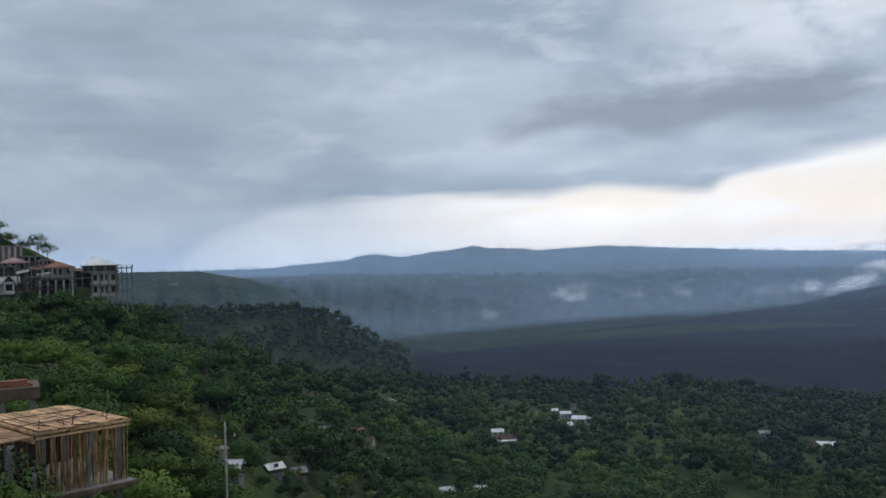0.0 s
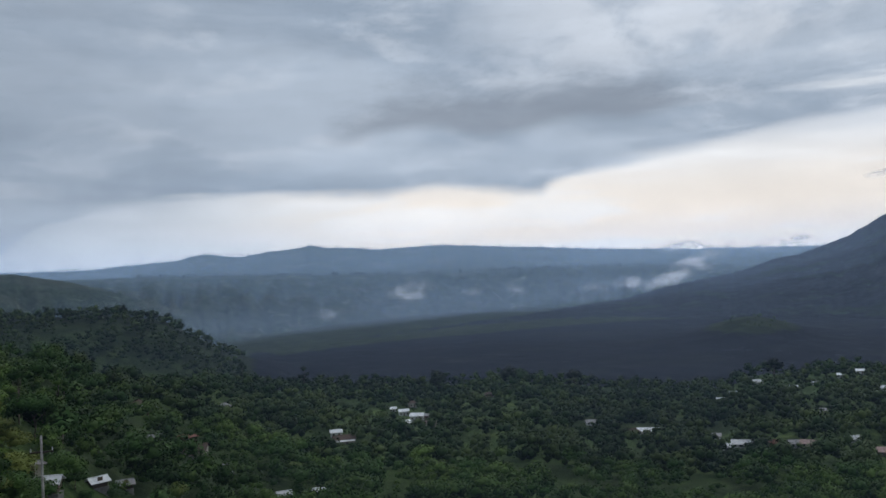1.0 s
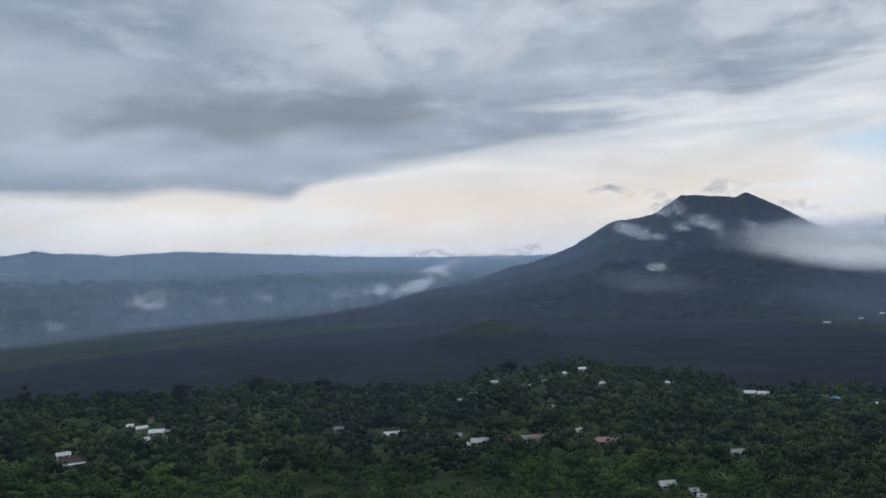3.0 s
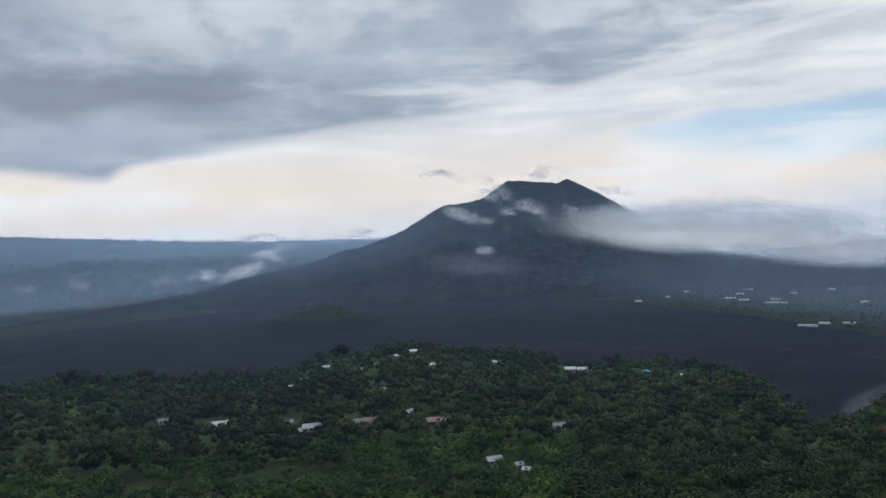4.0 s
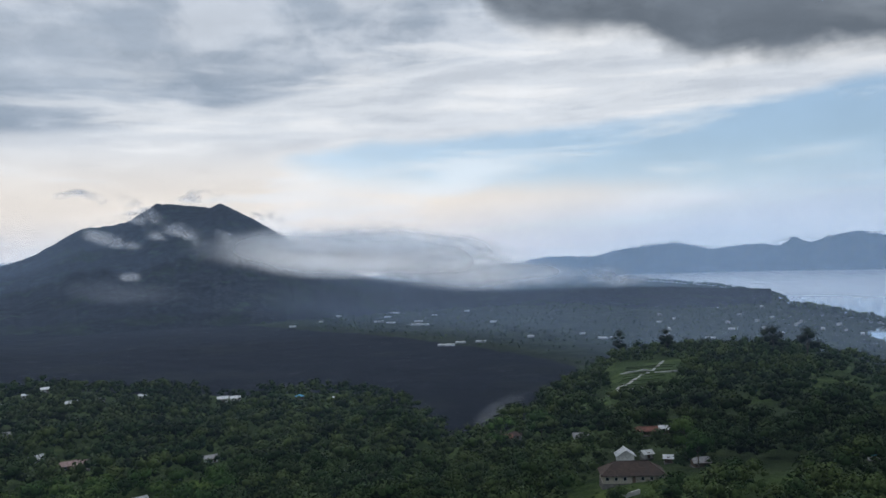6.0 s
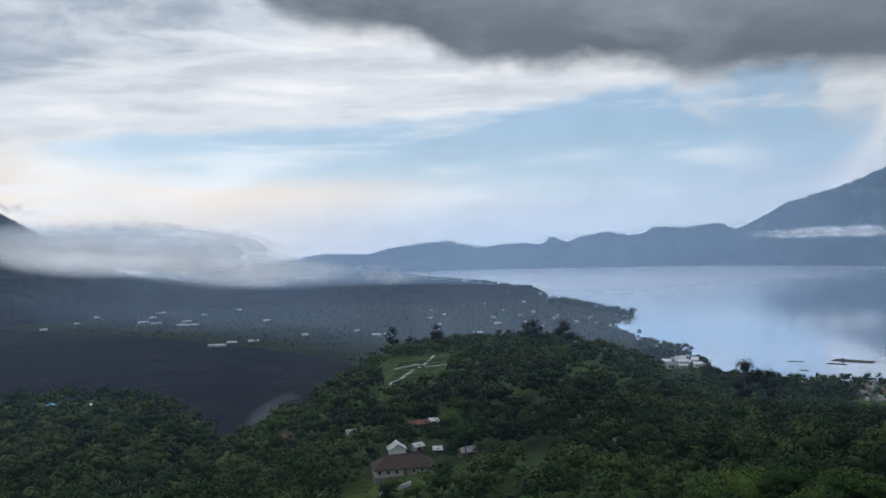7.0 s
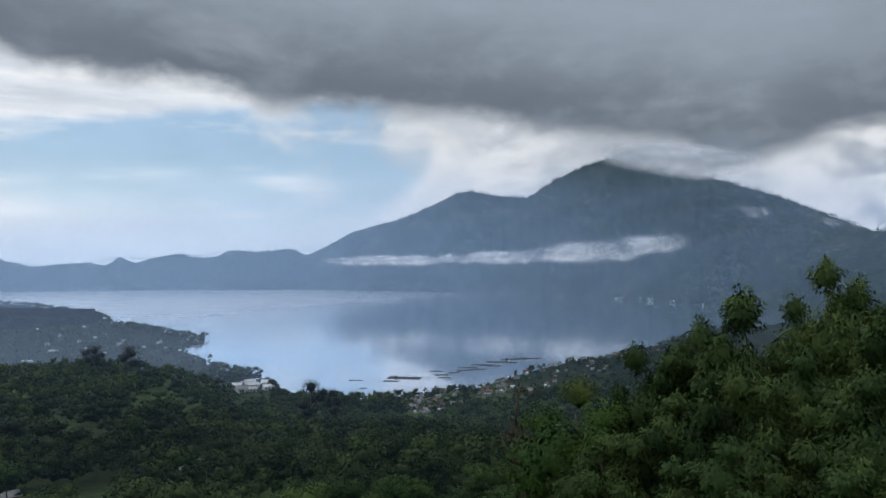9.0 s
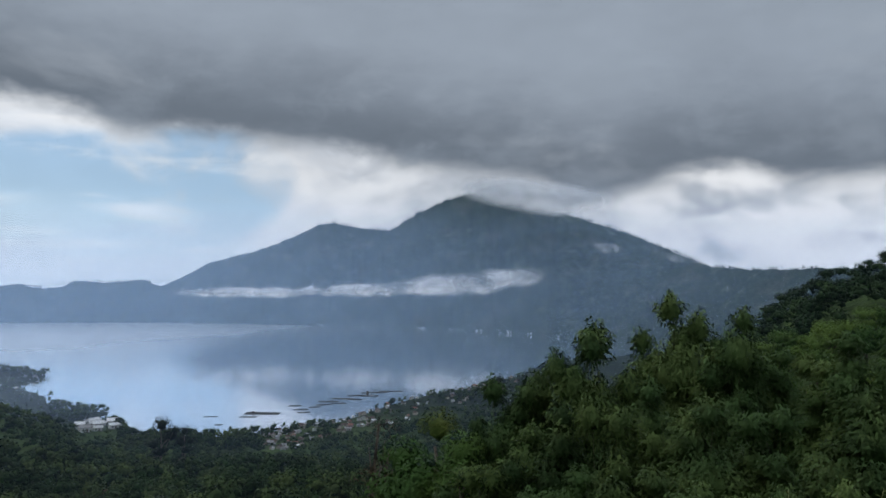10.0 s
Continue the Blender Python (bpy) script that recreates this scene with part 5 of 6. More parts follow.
for i in range(95):
    a = rng.uniform(104.0, 111.5)
    s = float(SHORE(a))
    r = rng.uniform(s - 235, s - 55)
    put_small(rng.choice(("white", "grey", "grey", "brown", "brown", "brown", "red")), a, r, rng.choice((0, 90)) + rng.uniform(-15, 15), rng.uniform(0.6, 1.05))
for i in range(50):
    a = rng.uniform(111.5, 121.5)
    s = float(SHORE(a))
    put_small(rng.choice(("white", "grey", "brown", "brown", "red")), a, rng.uniform(s - 330, s - 60), rng.uniform(-90, 90), rng.uniform(0.7, 1.15))
for i in range(26):
    put_small(rng.choice(("white", "white", "white", "white", "grey")), rng.uniform(92.6, 95.4), rng.uniform(1110, 1195), rng.uniform(-40, 40), rng.uniform(1.2, 2.2))
for i in range(24):
    a = rng.choice((rng.uniform(76, 92), rng.uniform(77, 86)))
    put_small(rng.choice(("white", "white", "grey")), a, rng.uniform(1350, min(2300, float(SHORE(a)) - 120)), rng.uniform(-60, 60), rng.uniform(0.8, 1.4))
for i in range(26):
    a = rng.uniform(107, 124)
    put_small(rng.choice(("white", "white", "grey")), a, float(FAR_SHORE(a)) + rng.uniform(5, 30), rng.uniform(-30, 30), rng.uniform(0.5, 0.95), 1.5 + rng.uniform(0, 8))

# long sheds and greenhouses on the plain
shed = thing("greenhouse", 0, 0, -60, 0, "long low greenhouse under white plastic sheet", "greenhouse", "greenhouses on the plain")
arch = Shape()
arch.slab([(-13, -4, 2.2), (13, -4, 2.2), (13, 0, 3.6), (-13, 0, 3.6)], 0.1)
arch.slab([(-13, 0, 3.6), (13, 0, 3.6), (13, 4, 2.2), (-13, 4, 2.2)], 0.1)
part("cover", arch, PLASTIC, shed)
for k in (-1, 1):
    part("side_sheet", Shape().box(-12.8, 12.8, k * 3.9 - 0.05, k * 3.9 + 0.05, -1.5, 2.15), PLASTIC, shed)
    part("end_wall", Shape().box(k * 12.7 - 0.05, k * 12.7 + 0.05, -3.8, 3.8, -1.5, 2.2), PLASTIC, shed)
rows = [(51.5, 2320, 1.1), (53.0, 2500, 0.8), (55.5, 2240, 0.7), (58.2, 2020, 1.2), (59.0, 2000, 1.1), (60.6, 1900, 1.3), (61.3, 1895, 1.0), (60.9, 1990, 1.0), (59.3, 2300, 1.2), (58.8, 2150, 0.8), (62.5, 1485, 0.9), (63.0, 1478, 0.8), (63.7, 1521, 0.9), (65.1, 1530, 1.0), (68.5, 1561, 0.6), (72.0, 1614, 0.6), (73.3, 1550, 0.9), (74.0, 1560, 0.6), (80.2, 1586, 0.9), (81.6, 1740, 0.9), (52.4, 2015, 0.8), (56.5, 2330, 0.8), (62.0, 2150, 0.7), (66.0, 1900, 0.7), (49.5, 2250, 0.7), (50.3, 2400, 0.6), (57.3, 2420, 0.6), (64.2, 2250, 0.7), (54.3, 2120, 0.6), (77.0, 1900, 0.6)]
for i, (a, r, k) in enumerate(rows):
    x, y, z = spot(a, r)
    g = shed if i == 0 else copy_thing(shed, pose(0, 0, 0))
    g.matrix_basis = pose(x, y, z + 0.8, 0, 0, -a + rng.uniform(-25, 25)) @ Matrix.Diagonal((k * 0.75, 0.7 + 0.3 * k, 0.8, 1))

# fish farm rafts on the water
for a, e, w, d in ((103.9, -8.30, 62, 26), (103.0, -8.5, 30, 8), (100.6, -8.42, 24, 5), (101.1, -8.95, 12, 6), (106.0, -7.85, 24, 10), (106.4, -8.1, 26, 10), (106.6, -8.28, 24, 9), (107.3, -7.95, 22, 9), (107.9, -7.8, 28, 10), (108.2, -7.6, 40, 12), (108.9, -7.72, 30, 9),
                   (109.2, -7.42, 44, 14), (109.9, -7.48, 30, 10), (110.2, -7.22, 46, 14), (111.0, -7.25, 34, 10), (111.3, -7.02, 60, 14), (112.4, -6.95, 50, 12)):
    r, w, d = EYE / math.tan(radians(-e)), w * 0.8, d * 0.75
    ob = thing("fish_raft", r * math.sin(radians(a)), r * math.cos(radians(a)), 0.0, -a + rng.uniform(-14, 14), "grid of dark timber fish rafts afloat on the lake", "raft", "fish farm rafts")
    n, m = max(2, int(w / 6)), max(2, int(d / 4))
    for i in range(n + 1):
        xx = -w / 2 + i * w / n
        part("cross_beam", Shape().box(xx - 0.6, xx + 0.6, -d / 2, d / 2, -0.2, 0.4), NET, ob)
    for j in range(m + 1):
        yy = -d / 2 + j * d / m
        part("long_beam", Shape().box(-w / 2, w / 2, yy - 0.6, yy + 0.6, -0.2, 0.44), NET, ob)
    part("net", Shape().box(-w / 2, w / 2, -d / 2, d / 2, 0.05, 0.12), DARK_WOOD, ob)
    if w > 40:
        part("hut", Shape().box(-w * 0.3, -w * 0.3 + 3, -2, 2, 0.7, 3.2), BROWN_WALL, ob)


# ------------------------------------------------------------------ paths on the terraced hill
def ribbon(name, points, width, mat, label, lift=0.35, height=0.0):
    """A path laid over the ground along bearings and distances."""
    pts = []
    for (a0, r0), (a1, r1) in zip(points, points[1:]):
        for k in range(8):
            pts.append((a0 + (a1 - a0) * k / 8, r0 + (r1 - r0) * k / 8))
    pts.append(points[-1])
    w = [Vector(spot(a, r)) for a, r in pts]
    s = Shape()
    for p, q in zip(w, w[1:]):
        d = (q - p).normalized()
        n = Vector((d.y, -d.x, 0)).normalized() * width / 2
        up = Vector((0, 0, lift + height))
        s.slab([p - n + up, p + n + up, q + n + up, q - n + up][::-1], 0.6 + height)
    return tagged(part(name, s, mat), label, name.replace("_", " "), kind="structure")


ribbon("path", [(73.6, 560), (75.0, 620), (76.2, 690), (77.2, 780)], 2.2, PATHWAY, "pale concrete path climbing the terraced hill")
ribbon("path", [(74.4, 690), (75.6, 700), (76.6, 705)], 2.0, PATHWAY, "pale concrete path along a terrace", height=0.6)
ribbon("path", [(76.6, 680), (78.0, 690), (78.8, 692)], 2.0, PATHWAY, "pale concrete path along a terrace", height=0.6)
ribbon("path", [(74.6, 575), (75.8, 580)], 1.8, PATHWAY, "pale concrete path along a terrace", height=0.6)
ribbon("low_wall", [(89.3, 312), (90.6, 325), (92.3, 345)], 0.8, PATHWAY, "pale low wall beside a track in the woods", height=1.2)
ribbon("low_wall", [(73.2, 245), (75.4, 247)], 0.5, WHITE, "white low wall before the wide house", height=0.9)
for a, r in ((75.7, 655), (77.6, 761), (74.7, 707), (76.2, 730), (75.3, 690), (74.0, 560)):
    CLEAR.append((a, r, 26))
CLEAR.extend([(73.6, 500, 14), (74.3, 545, 15), (75.0, 590, 34), (75.6, 640, 44), (76.0, 690, 56), (76.6, 742, 50)])
for k in range(9):
    r0 = 585 + k * 20
    ribbon("terrace_wall", [(74.3 + 0.06 * k, r0), (75.6 + 0.08 * k, r0 + 4), (76.8 + 0.14 * k, r0 + 9)], 0.7, GRASS, "grassy terrace step on the hill", height=0.5)


# ------------------------------------------------------------------ trees
def facing(tri, nrm):
    """Turns each triangle to the side that its given normals look to."""
    geo = np.cross(tri[:, 1] - tri[:, 0], tri[:, 2] - tri[:, 0])
    back = (geo * nrm.mean(1)).sum(1) < 0
    tri[back], nrm[back] = tri[back][:, ::-1], nrm[back][:, ::-1]
    return tri, nrm


def unit(v):
    return v / np.maximum(np.linalg.norm(v, axis=-1, keepdims=True), 1e-9)


def ball():
    """The twenty faces of an icosahedron."""
    bm = bmesh.new()
    bmesh.ops.create_icosphere(bm, subdivisions=1, radius=1.0)
    out = np.array([[v.co[:] for v in f.verts] for f in bm.faces])
    bm.free()
    return out


BALL = ball()


def leaf_tris(n, lobes, size, seed, up=0.35, slim=1.0, inner=0.70, core=0.72):
    """A crown: n leaf sprays over ellipsoid lobes (x, y, z, rx, ry, rz) and a dense uneven mass inside each lobe. Corners and shading normals."""
    g = np.random.default_rng(seed)
    lobes = np.array(lobes, dtype=float)
    w = (lobes[:, 3] * lobes[:, 5]) ** 1.0
    k = g.choice(len(lobes), n, p=w / w.sum())
    d = g.normal(size=(n, 3))
    d[:, 2] = np.where(d[:, 2] < -0.3, -d[:, 2] * 0.6, d[:, 2])
    d = unit(d)
    p = lobes[k, :3] + d * lobes[k, 3:] * (inner + (1.18 - inner) * np.sqrt(g.random((n, 1))))
    nrm = unit(d + 0.42 * g.normal(size=(n, 3)) + np.array([0, 0, up * 0.5]))
    t = unit(np.cross(nrm, g.normal(size=(n, 3))))
    b = np.cross(nrm, t)
    z = size * (0.6 + 0.8 * g.random((n, 1)))
    t, b = t * z, b * z * slim
    tri = np.stack([p - t * 0.8 - b * 0.45, p + b * 0.75 - t * 0.2, p + t], 1)
    mid = lobes[:, :3].mean(0)
    whole = unit(p - mid)
    soft = unit(d * 0.8 + whole * 0.45 + np.array([0, 0, 0.15]) + 0.30 * g.normal(size=(n, 3)))
    soft = np.repeat(soft[:, None], 3, 1)
    if core > 0:
        m = BALL[None] * lobes[:, None, None, 3:] * core * (0.85 + 0.3 * g.random((len(lobes), 20, 3, 1))) + lobes[:, None, None, :3]
        cn = unit(BALL[None] * 0.8 + unit(m - mid) * 0.45)
        tri = np.concatenate([tri, m.reshape(-1, 3, 3)])
        soft = np.concatenate([soft, cn.reshape(-1, 3, 3)])
    return facing(tri, soft)


def crown_lobes(seed, height, radius, base, n):
    g = np.random.default_rng(seed)
    out = [(0, 0, height - radius * 0.55, radius * 0.62, radius * 0.62, radius * 0.6)]
    for i in range(n):
        a = 2 * math.pi * (i + g.random() * 0.7) / n
        q = radius * (0.40 + 0.5 * g.random())
        f = 0.34 + 0.34 * g.random()
        out.append((q * math.cos(a), q * math.sin(a), base + (height - base) * (0.22 + 0.55 * g.random()), radius * f, radius * f, radius * f * 0.85))
    return out


def leaf_mesh(name, crown, mat, parent=None):
    tri, nrm = crown
    v = tri.reshape(-1, 3)
    return mesh_object(name, v, np.arange(len(v)).reshape(-1, 3), mat, True, parent, nrm.reshape(-1, 3))


def trunk_shape(height, radius, lobes, seed):
    g = random.Random(seed)
    s = Shape()
    p, r = Vector((0, 0, -1.5)), radius
    for k in range(4):
        q = Vector((g.uniform(-0.2, 0.2) * (k + 1), g.uniform(-0.2, 0.2) * (k + 1), height * (k + 1) / 4 * 0.85))
        s.bar(p, q, r, r * 0.74, 7)
        p, r = q, r * 0.74
    for lx, ly, lz, *_ in lobes[1:]:
        z0 = height * g.uniform(0.3, 0.55)
        mid = Vector((lx * 0.5, ly * 0.5, (z0 + lz) / 2 + 0.3))
        s.bar((0, 0, z0), mid, radius * 0.42, radius * 0.3, 5)
        s.bar(mid, (lx, ly, lz), radius * 0.3, radius * 0.1, 5)
    return s


def tree_proto(name, seed, height, radius, n, leaf, mat, label, group, sprays=720, bark=BARK, base=0.35, slim=0.75, body=True):
    ob = thing(name, 0, 0, -80, 0, label, "tree", group)
    lobes = crown_lobes(seed, height, radius, height * base, n)
    part("trunk", trunk_shape(height, 0.035 * height * 0.55, lobes, seed), bark, ob, smooth=True)
    leaf_mesh("crown", leaf_tris(int(sprays * (2.6 if body else 1.0)), lobes, leaf * 0.46, seed + 1, slim=1.0 if body else slim, inner=0.6, core=0.6 if body else 0.0), mat, ob)
    return ob


PROTOS = [
    tree_proto("broadleaf_tree", 1, 9.0, 3.8, 7, 0.50, LEAF, "broad leafy tree with a dark green crown", "trees on the near slope", 900),
    tree_proto("broadleaf_tree", 2, 8.0, 3.2, 6, 0.46, LEAF, "rounded dark green tree on the slope", "trees on the near slope", 820),
    tree_proto("broadleaf_tree", 3, 10.5, 3.4, 8, 0.50, LEAF, "tall leafy tree with several crown lobes", "trees on the near slope", 950),
    tree_proto("broadleaf_tree", 4, 6.5, 3.0, 6, 0.42, LEAF_FRESH, "low tree with fresh light green leaves", "trees on the near slope", 760),
    tree_proto("shrub", 5, 3.6, 2.2, 6, 0.34, LEAF, "dense green shrub on the slope", "trees on the near slope", 520, base=0.1),
]
BUSH = tree_proto("bush", 6, 8.0, 2.8, 10, 0.26, LEAF, "leafy dark bush before the unfinished house", "trees on the near slope", 1500, base=0.1)
used = set()


def plant(proto, x, y, z, turn, scale, wide=1.0):
    m = pose(x, y, z, 0, 0, turn) @ Matrix.Diagonal((scale * wide, scale * wide, scale, 1))
    if proto.name in used:
        proto = copy_thing(proto, pose(0, 0, 0))
    used.add(proto.name)
    proto.matrix_basis = m
    return proto


def scatter(r0, r1, gap, seed, a0=-31.0, a1=147.5):
    g = np.random.default_rng(seed)
    xs = []
    r = r0
    while r < r1:
        n = int(np.radians(a1 - a0) * r / gap)
        a = a0 + (np.arange(n) + g.random(n)) * (a1 - a0) / n
        xs.append(np.stack([a, r + gap * (g.random(n) - 0.5)], 1))
        r += gap * 0.9
    xs = np.concatenate(xs)
    return xs[:, 0], xs[:, 1], g


def cleared(a, r):
    """How much of its height a tree keeps near and before a building."""
    keep = np.ones_like(a)
    for ca, cr, w in CLEAR:
        side = np.abs(np.radians(a - ca)) * cr
        inside = (side < w / 2 + 1.5) & (r < cr + w * 0.35 + 3) & (r > cr - w * 0.3 - 4)
        front = (side < w / 2 + 2.0) & (r <= cr - w * 0.3 - 4) & (r > cr - 14 - 0.085 * cr)
        keep = np.where(inside, 0.0, np.where(front, np.minimum(keep, 0.55 if w < 16 else 0.22), keep))
    return keep


def ok_ground(a, r, far=False):
    x, y = r * np.sin(np.radians(a)), r * np.cos(np.radians(a))
    z = ground_height(x, y)
    good = (z > 1.2) & (lava_amount(x, y) < 0.3)
    return x, y, z, good


# single trees on the near slope
a, r, g = scatter(32, 360, 8.2, 21)
x, y, z, good = ok_ground(a, r)
keep = cleared(a, r)
good &= (keep > 0.05) & (r > START_R(a) * 0.72)
good &= ~((a < -19.5) & (r < 62)) & ~((a > 117) & (r < 75))
good &= ~((np.abs(a + 14.8) < 1.2) & (r < 80))
good &= ~((a < -20) & (r > 225))
dense = fbm(x / 26, y / 26, 3, 77)
good &= (dense > -0.14) | (g.random(len(a)) < 0.25)
a, r, x, y, z, keep, dense = (q[good] for q in (a, r, x, y, z, keep, dense))
order = np.argsort(r)
NEAR = 285
pick = random.Random(12)
for i in order[:NEAR]:
    k = pick.choices(range(5), (5, 5, 4, 1.3, 3))[0]
    sc = pick.uniform(0.7, 1.12) * (0.85 + 0.5 * max(dense[i], -0.2)) * (1 if keep[i] > 0.9 else 0.8 * keep[i])
    sc = min(sc, (7.2 if a[i] > 122 or a[i] < -15 else 10.5) / (9.0, 8.0, 10.5, 6.5, 3.6)[k])
    plant(PROTOS[k], x[i], y[i], z[i] - 0.2, pick.uniform(0, 360), sc, pick.uniform(0.95, 1.3))


def forest(name, x, y, z, size, protos, mat, label, seed):
    """Many trees as one mesh."""
    g = np.random.default_rng(seed)
    k = g.integers(0, len(protos), len(x))
    out, shade_n, tones = [], [], []
    for j, (q, qn) in enumerate(protos):
        m = k == j
        n = int(m.sum())
        if not n:
            continue
        t = g.random(n) * 2 * np.pi
        c, s = np.cos(t)[:, None, None], np.sin(t)[:, None, None]
        w = (size[m] * (0.85 + 0.4 * g.random(n)))[:, None, None]
        h = size[m][:, None, None]
        X = (q[None, :, :, 0] * c - q[None, :, :, 1] * s) * w + x[m][:, None, None]
        Y = (q[None, :, :, 0] * s + q[None, :, :, 1] * c) * w + y[m][:, None, None]
        Z = q[None, :, :, 2] * h + z[m][:, None, None]
        out.append(np.stack([X, Y, Z], -1).reshape(-1, 3, 3))
        shade_n.append(np.stack([qn[None, :, :, 0] * c - qn[None, :, :, 1] * s, qn[None, :, :, 0] * s + qn[None, :, :, 1] * c, np.broadcast_to(qn[None, :, :, 2], X.shape)], -1).reshape(-1, 3, 3))
        tones.append(np.repeat(g.random(n), q.shape[0] * 3))
    ob = leaf_mesh(name, (np.concatenate(out), np.concatenate(shade_n)), mat)
    at = ob.data.attributes.new("tone", "FLOAT", "POINT")
    at.data.foreach_set("value", np.concatenate(tones).astype(np.float32))
    return tagged(ob, label, "woods", kind="stuff")


def bulk(seed, n, leaf, height=8.5, radius=3.4, lobes=6, core=0.66):
    L = crown_lobes(seed, height, radius, height * 0.15, lobes)
    return leaf_tris(n, L, leaf, seed, slim=1.0, inner=0.62, core=core)


rest = order[NEAR:]
size = np.exp(np.random.default_rng(5).normal(-0.02, 0.42, len(rest))).clip(0.35, 1.9) * (0.95 + 0.8 * dense[rest])
size = np.minimum(size, np.where((a[rest] > 122) | (a[rest] < -15), 0.75, 1.2))
size = np.where(keep[rest] > 0.9, size, np.minimum(size, 0.85) * keep[rest])
kinds = [bulk(30 + i, 300, 0.44, 7.5 + i * 0.9, 3.1 + 0.2 * i, 4, 0.54) for i in range(6)]
way = a[rest]
for name, m, leaf in (("near_woods", way < 48, LEAF), ("slope_woods", (way >= 48) & (way <= 130), LEAF_MID), ("rim_woods", way > 130, LEAF_RIM)):
    forest(name, x[rest][m], y[rest][m], z[rest][m] - 0.4, size[m], kinds, leaf, "dense green trees and scrub covering the slope", 3)

# woods farther down the slope
a, r, g = scatter(362, 1420, 12.3, 33)
x, y, z, good = ok_ground(a, r)
keep = cleared(a, r)
good &= (keep > 0.05) & ((r < BROW_R(a) + 70) | ((a < 1) & (r > 900) & (r < 1330)) | ((a > 84) & (r < 1080)))
dense = fbm(x / 55, y / 55, 3, 78)
good &= (dense > -0.11) | (g.random(len(a)) < 0.22)
a, r, x, y, z, keep, dense = (q[good] for q in (a, r, x, y, z, keep, dense))
size = np.exp(g.normal(0.0, 0.40, len(a))).clip(0.4, 1.8) * (1.0 + 0.9 * dense)
size = np.minimum(size, 1.22)
size = np.where(keep > 0.9, size, np.minimum(size, 0.85) * keep)
far = r > 640
forest("woods", x[~far], y[~far], z[~far] - 0.4, size[~far], [bulk(50 + i, 110, 0.66, 8.0 + 1.0 * i, 4.2 + 0.2 * i, 4) for i in range(6)], LEAF_FAR, "dense green woods on the lower slope", 4)
forest("woods", x[far], y[far], z[far] - 0.4, size[far], [bulk(60 + i, 56, 0.90, 8.0 + 1.0 * i, 4.2 + 0.2 * i, 3) for i in range(6)], LEAF_FAR, "dense green woods towards the lake plain", 14)

# scattered trees over the plain, the spits and the green knoll
a, r, g = scatter(1085, 3300, 26, 44, -22, 124)
x, y, z, good = ok_ground(a, r)
good &= (a > 50) | ((np.abs(a - 31) < 4) & (np.abs(r - 1750) < 190)) | ((a < 0) & (r > 1330) & (r < 1500))
good &= (z < 60) | (a < 40)
dense = fbm(x / 120, y / 120, 3, 79)
shore_trees = (a > 74) & (a < 100) & (r > SHORE(a) - 190)
good &= (dense > -0.02) | (g.random(len(a)) < np.where(a > 74, 0.85, 0.35)) | shore_trees
a, r, x, y, z, dense, st = (q[good] for q in (a, r, x, y, z, dense, shore_trees))
size = (0.6 + 0.6 * g.random(len(a))) * np.where(st, 1.2, 0.7)
forest("plain_woods", x, y, z - 0.5, size, [bulk(70 + i, 20, 1.2, 7 + i, 4.4, 2) for i in range(4)], LEAF_FAR, "scattered trees and fields on the lake plain", 6)
a = np.random.default_rng(8).uniform(75, 97.5, 1900)
r = SHORE(a) - np.random.default_rng(9).uniform(0.03, 1.0, 1900) ** 2 * 260
x, y, z, good = ok_ground(a, r)
good = z > 0.4
forest("shore_woods", x[good], y[good], z[good] - 0.4, 0.7 + 0.7 * np.random.default_rng(10).random(int(good.sum())), [bulk(80 + i, 40, 1.0, 9 + i, 4.6, 3) for i in range(4)], LEAF_FAR, "dark trees along the lake shore", 7)

# trees between the houses above the lake
a = np.random.default_rng(18).uniform(95.5, 126, 2300)
r = SHORE(a) * np.random.default_rng(19).uniform(0.66, 0.985, 2300)
x, y, z, good = ok_ground(a, r)
good &= (cleared(a, r) > 0.3) & (z > 0.4)
good &= (fbm(x / 60, y / 60, 3, 81) > -0.06)
forest("town_trees", x[good], y[good], z[good] - 0.4, 0.5 + 0.6 * np.random.default_rng(20).random(int(good.sum())), [bulk(84 + i, 40, 0.9, 8 + i, 4.2, 3) for i in range(4)], LEAF_FAR, "dark trees between the lakeside houses", 8)

# tree line on the far crests
tops = []
crest = ((-21, 37, 4740, 420, ((-21, 0.5), (-11.6, 0.5), (-7, 0.8), (-4.7, 1.2), (-1.3, 1.0), (0.8, 1.2), (2.4, 1.5), (4, 1.25), (6.4, 1.1), (10.6, 1.15), (15.7, 0.85), (22.6, 0.4), (28, 0.2), (36, 0.0))),
         (-9, 30, 3390, 300, ((-9, -0.1), (-3, -0.25), (4.4, -0.55), (12, -0.75), (17.4, -0.65), (25, -0.8), (33, -1.2))),
         (108, 140, 4400, 330, ((106.1, 3.55), (107.3, 4.2), (108.4, 4.4), (110.3, 4.0), (112.2, 3.9), (113.0, 4.4), (114.1, 5.1), (115.8, 5.9), (117.6, 6.5), (119, 6.3), (120.3, 6.1), (124.1, 5.1), (127.9, 3.9), (131.5, 2.4), (133.6, 1.5), (136, 1.35), (139.4, 1.4))),
         (75, 98, 4850, 240, ((75.2, -0.5), (78.4, -0.25), (79.6, -0.5), (80.9, -0.78), (83.2, -0.6), (84.6, -0.4), (85.7, -0.1), (86.6, -0.3), (89, -0.02), (90.3, -0.1), (92.4, 0.25), (96.5, 0.3))))
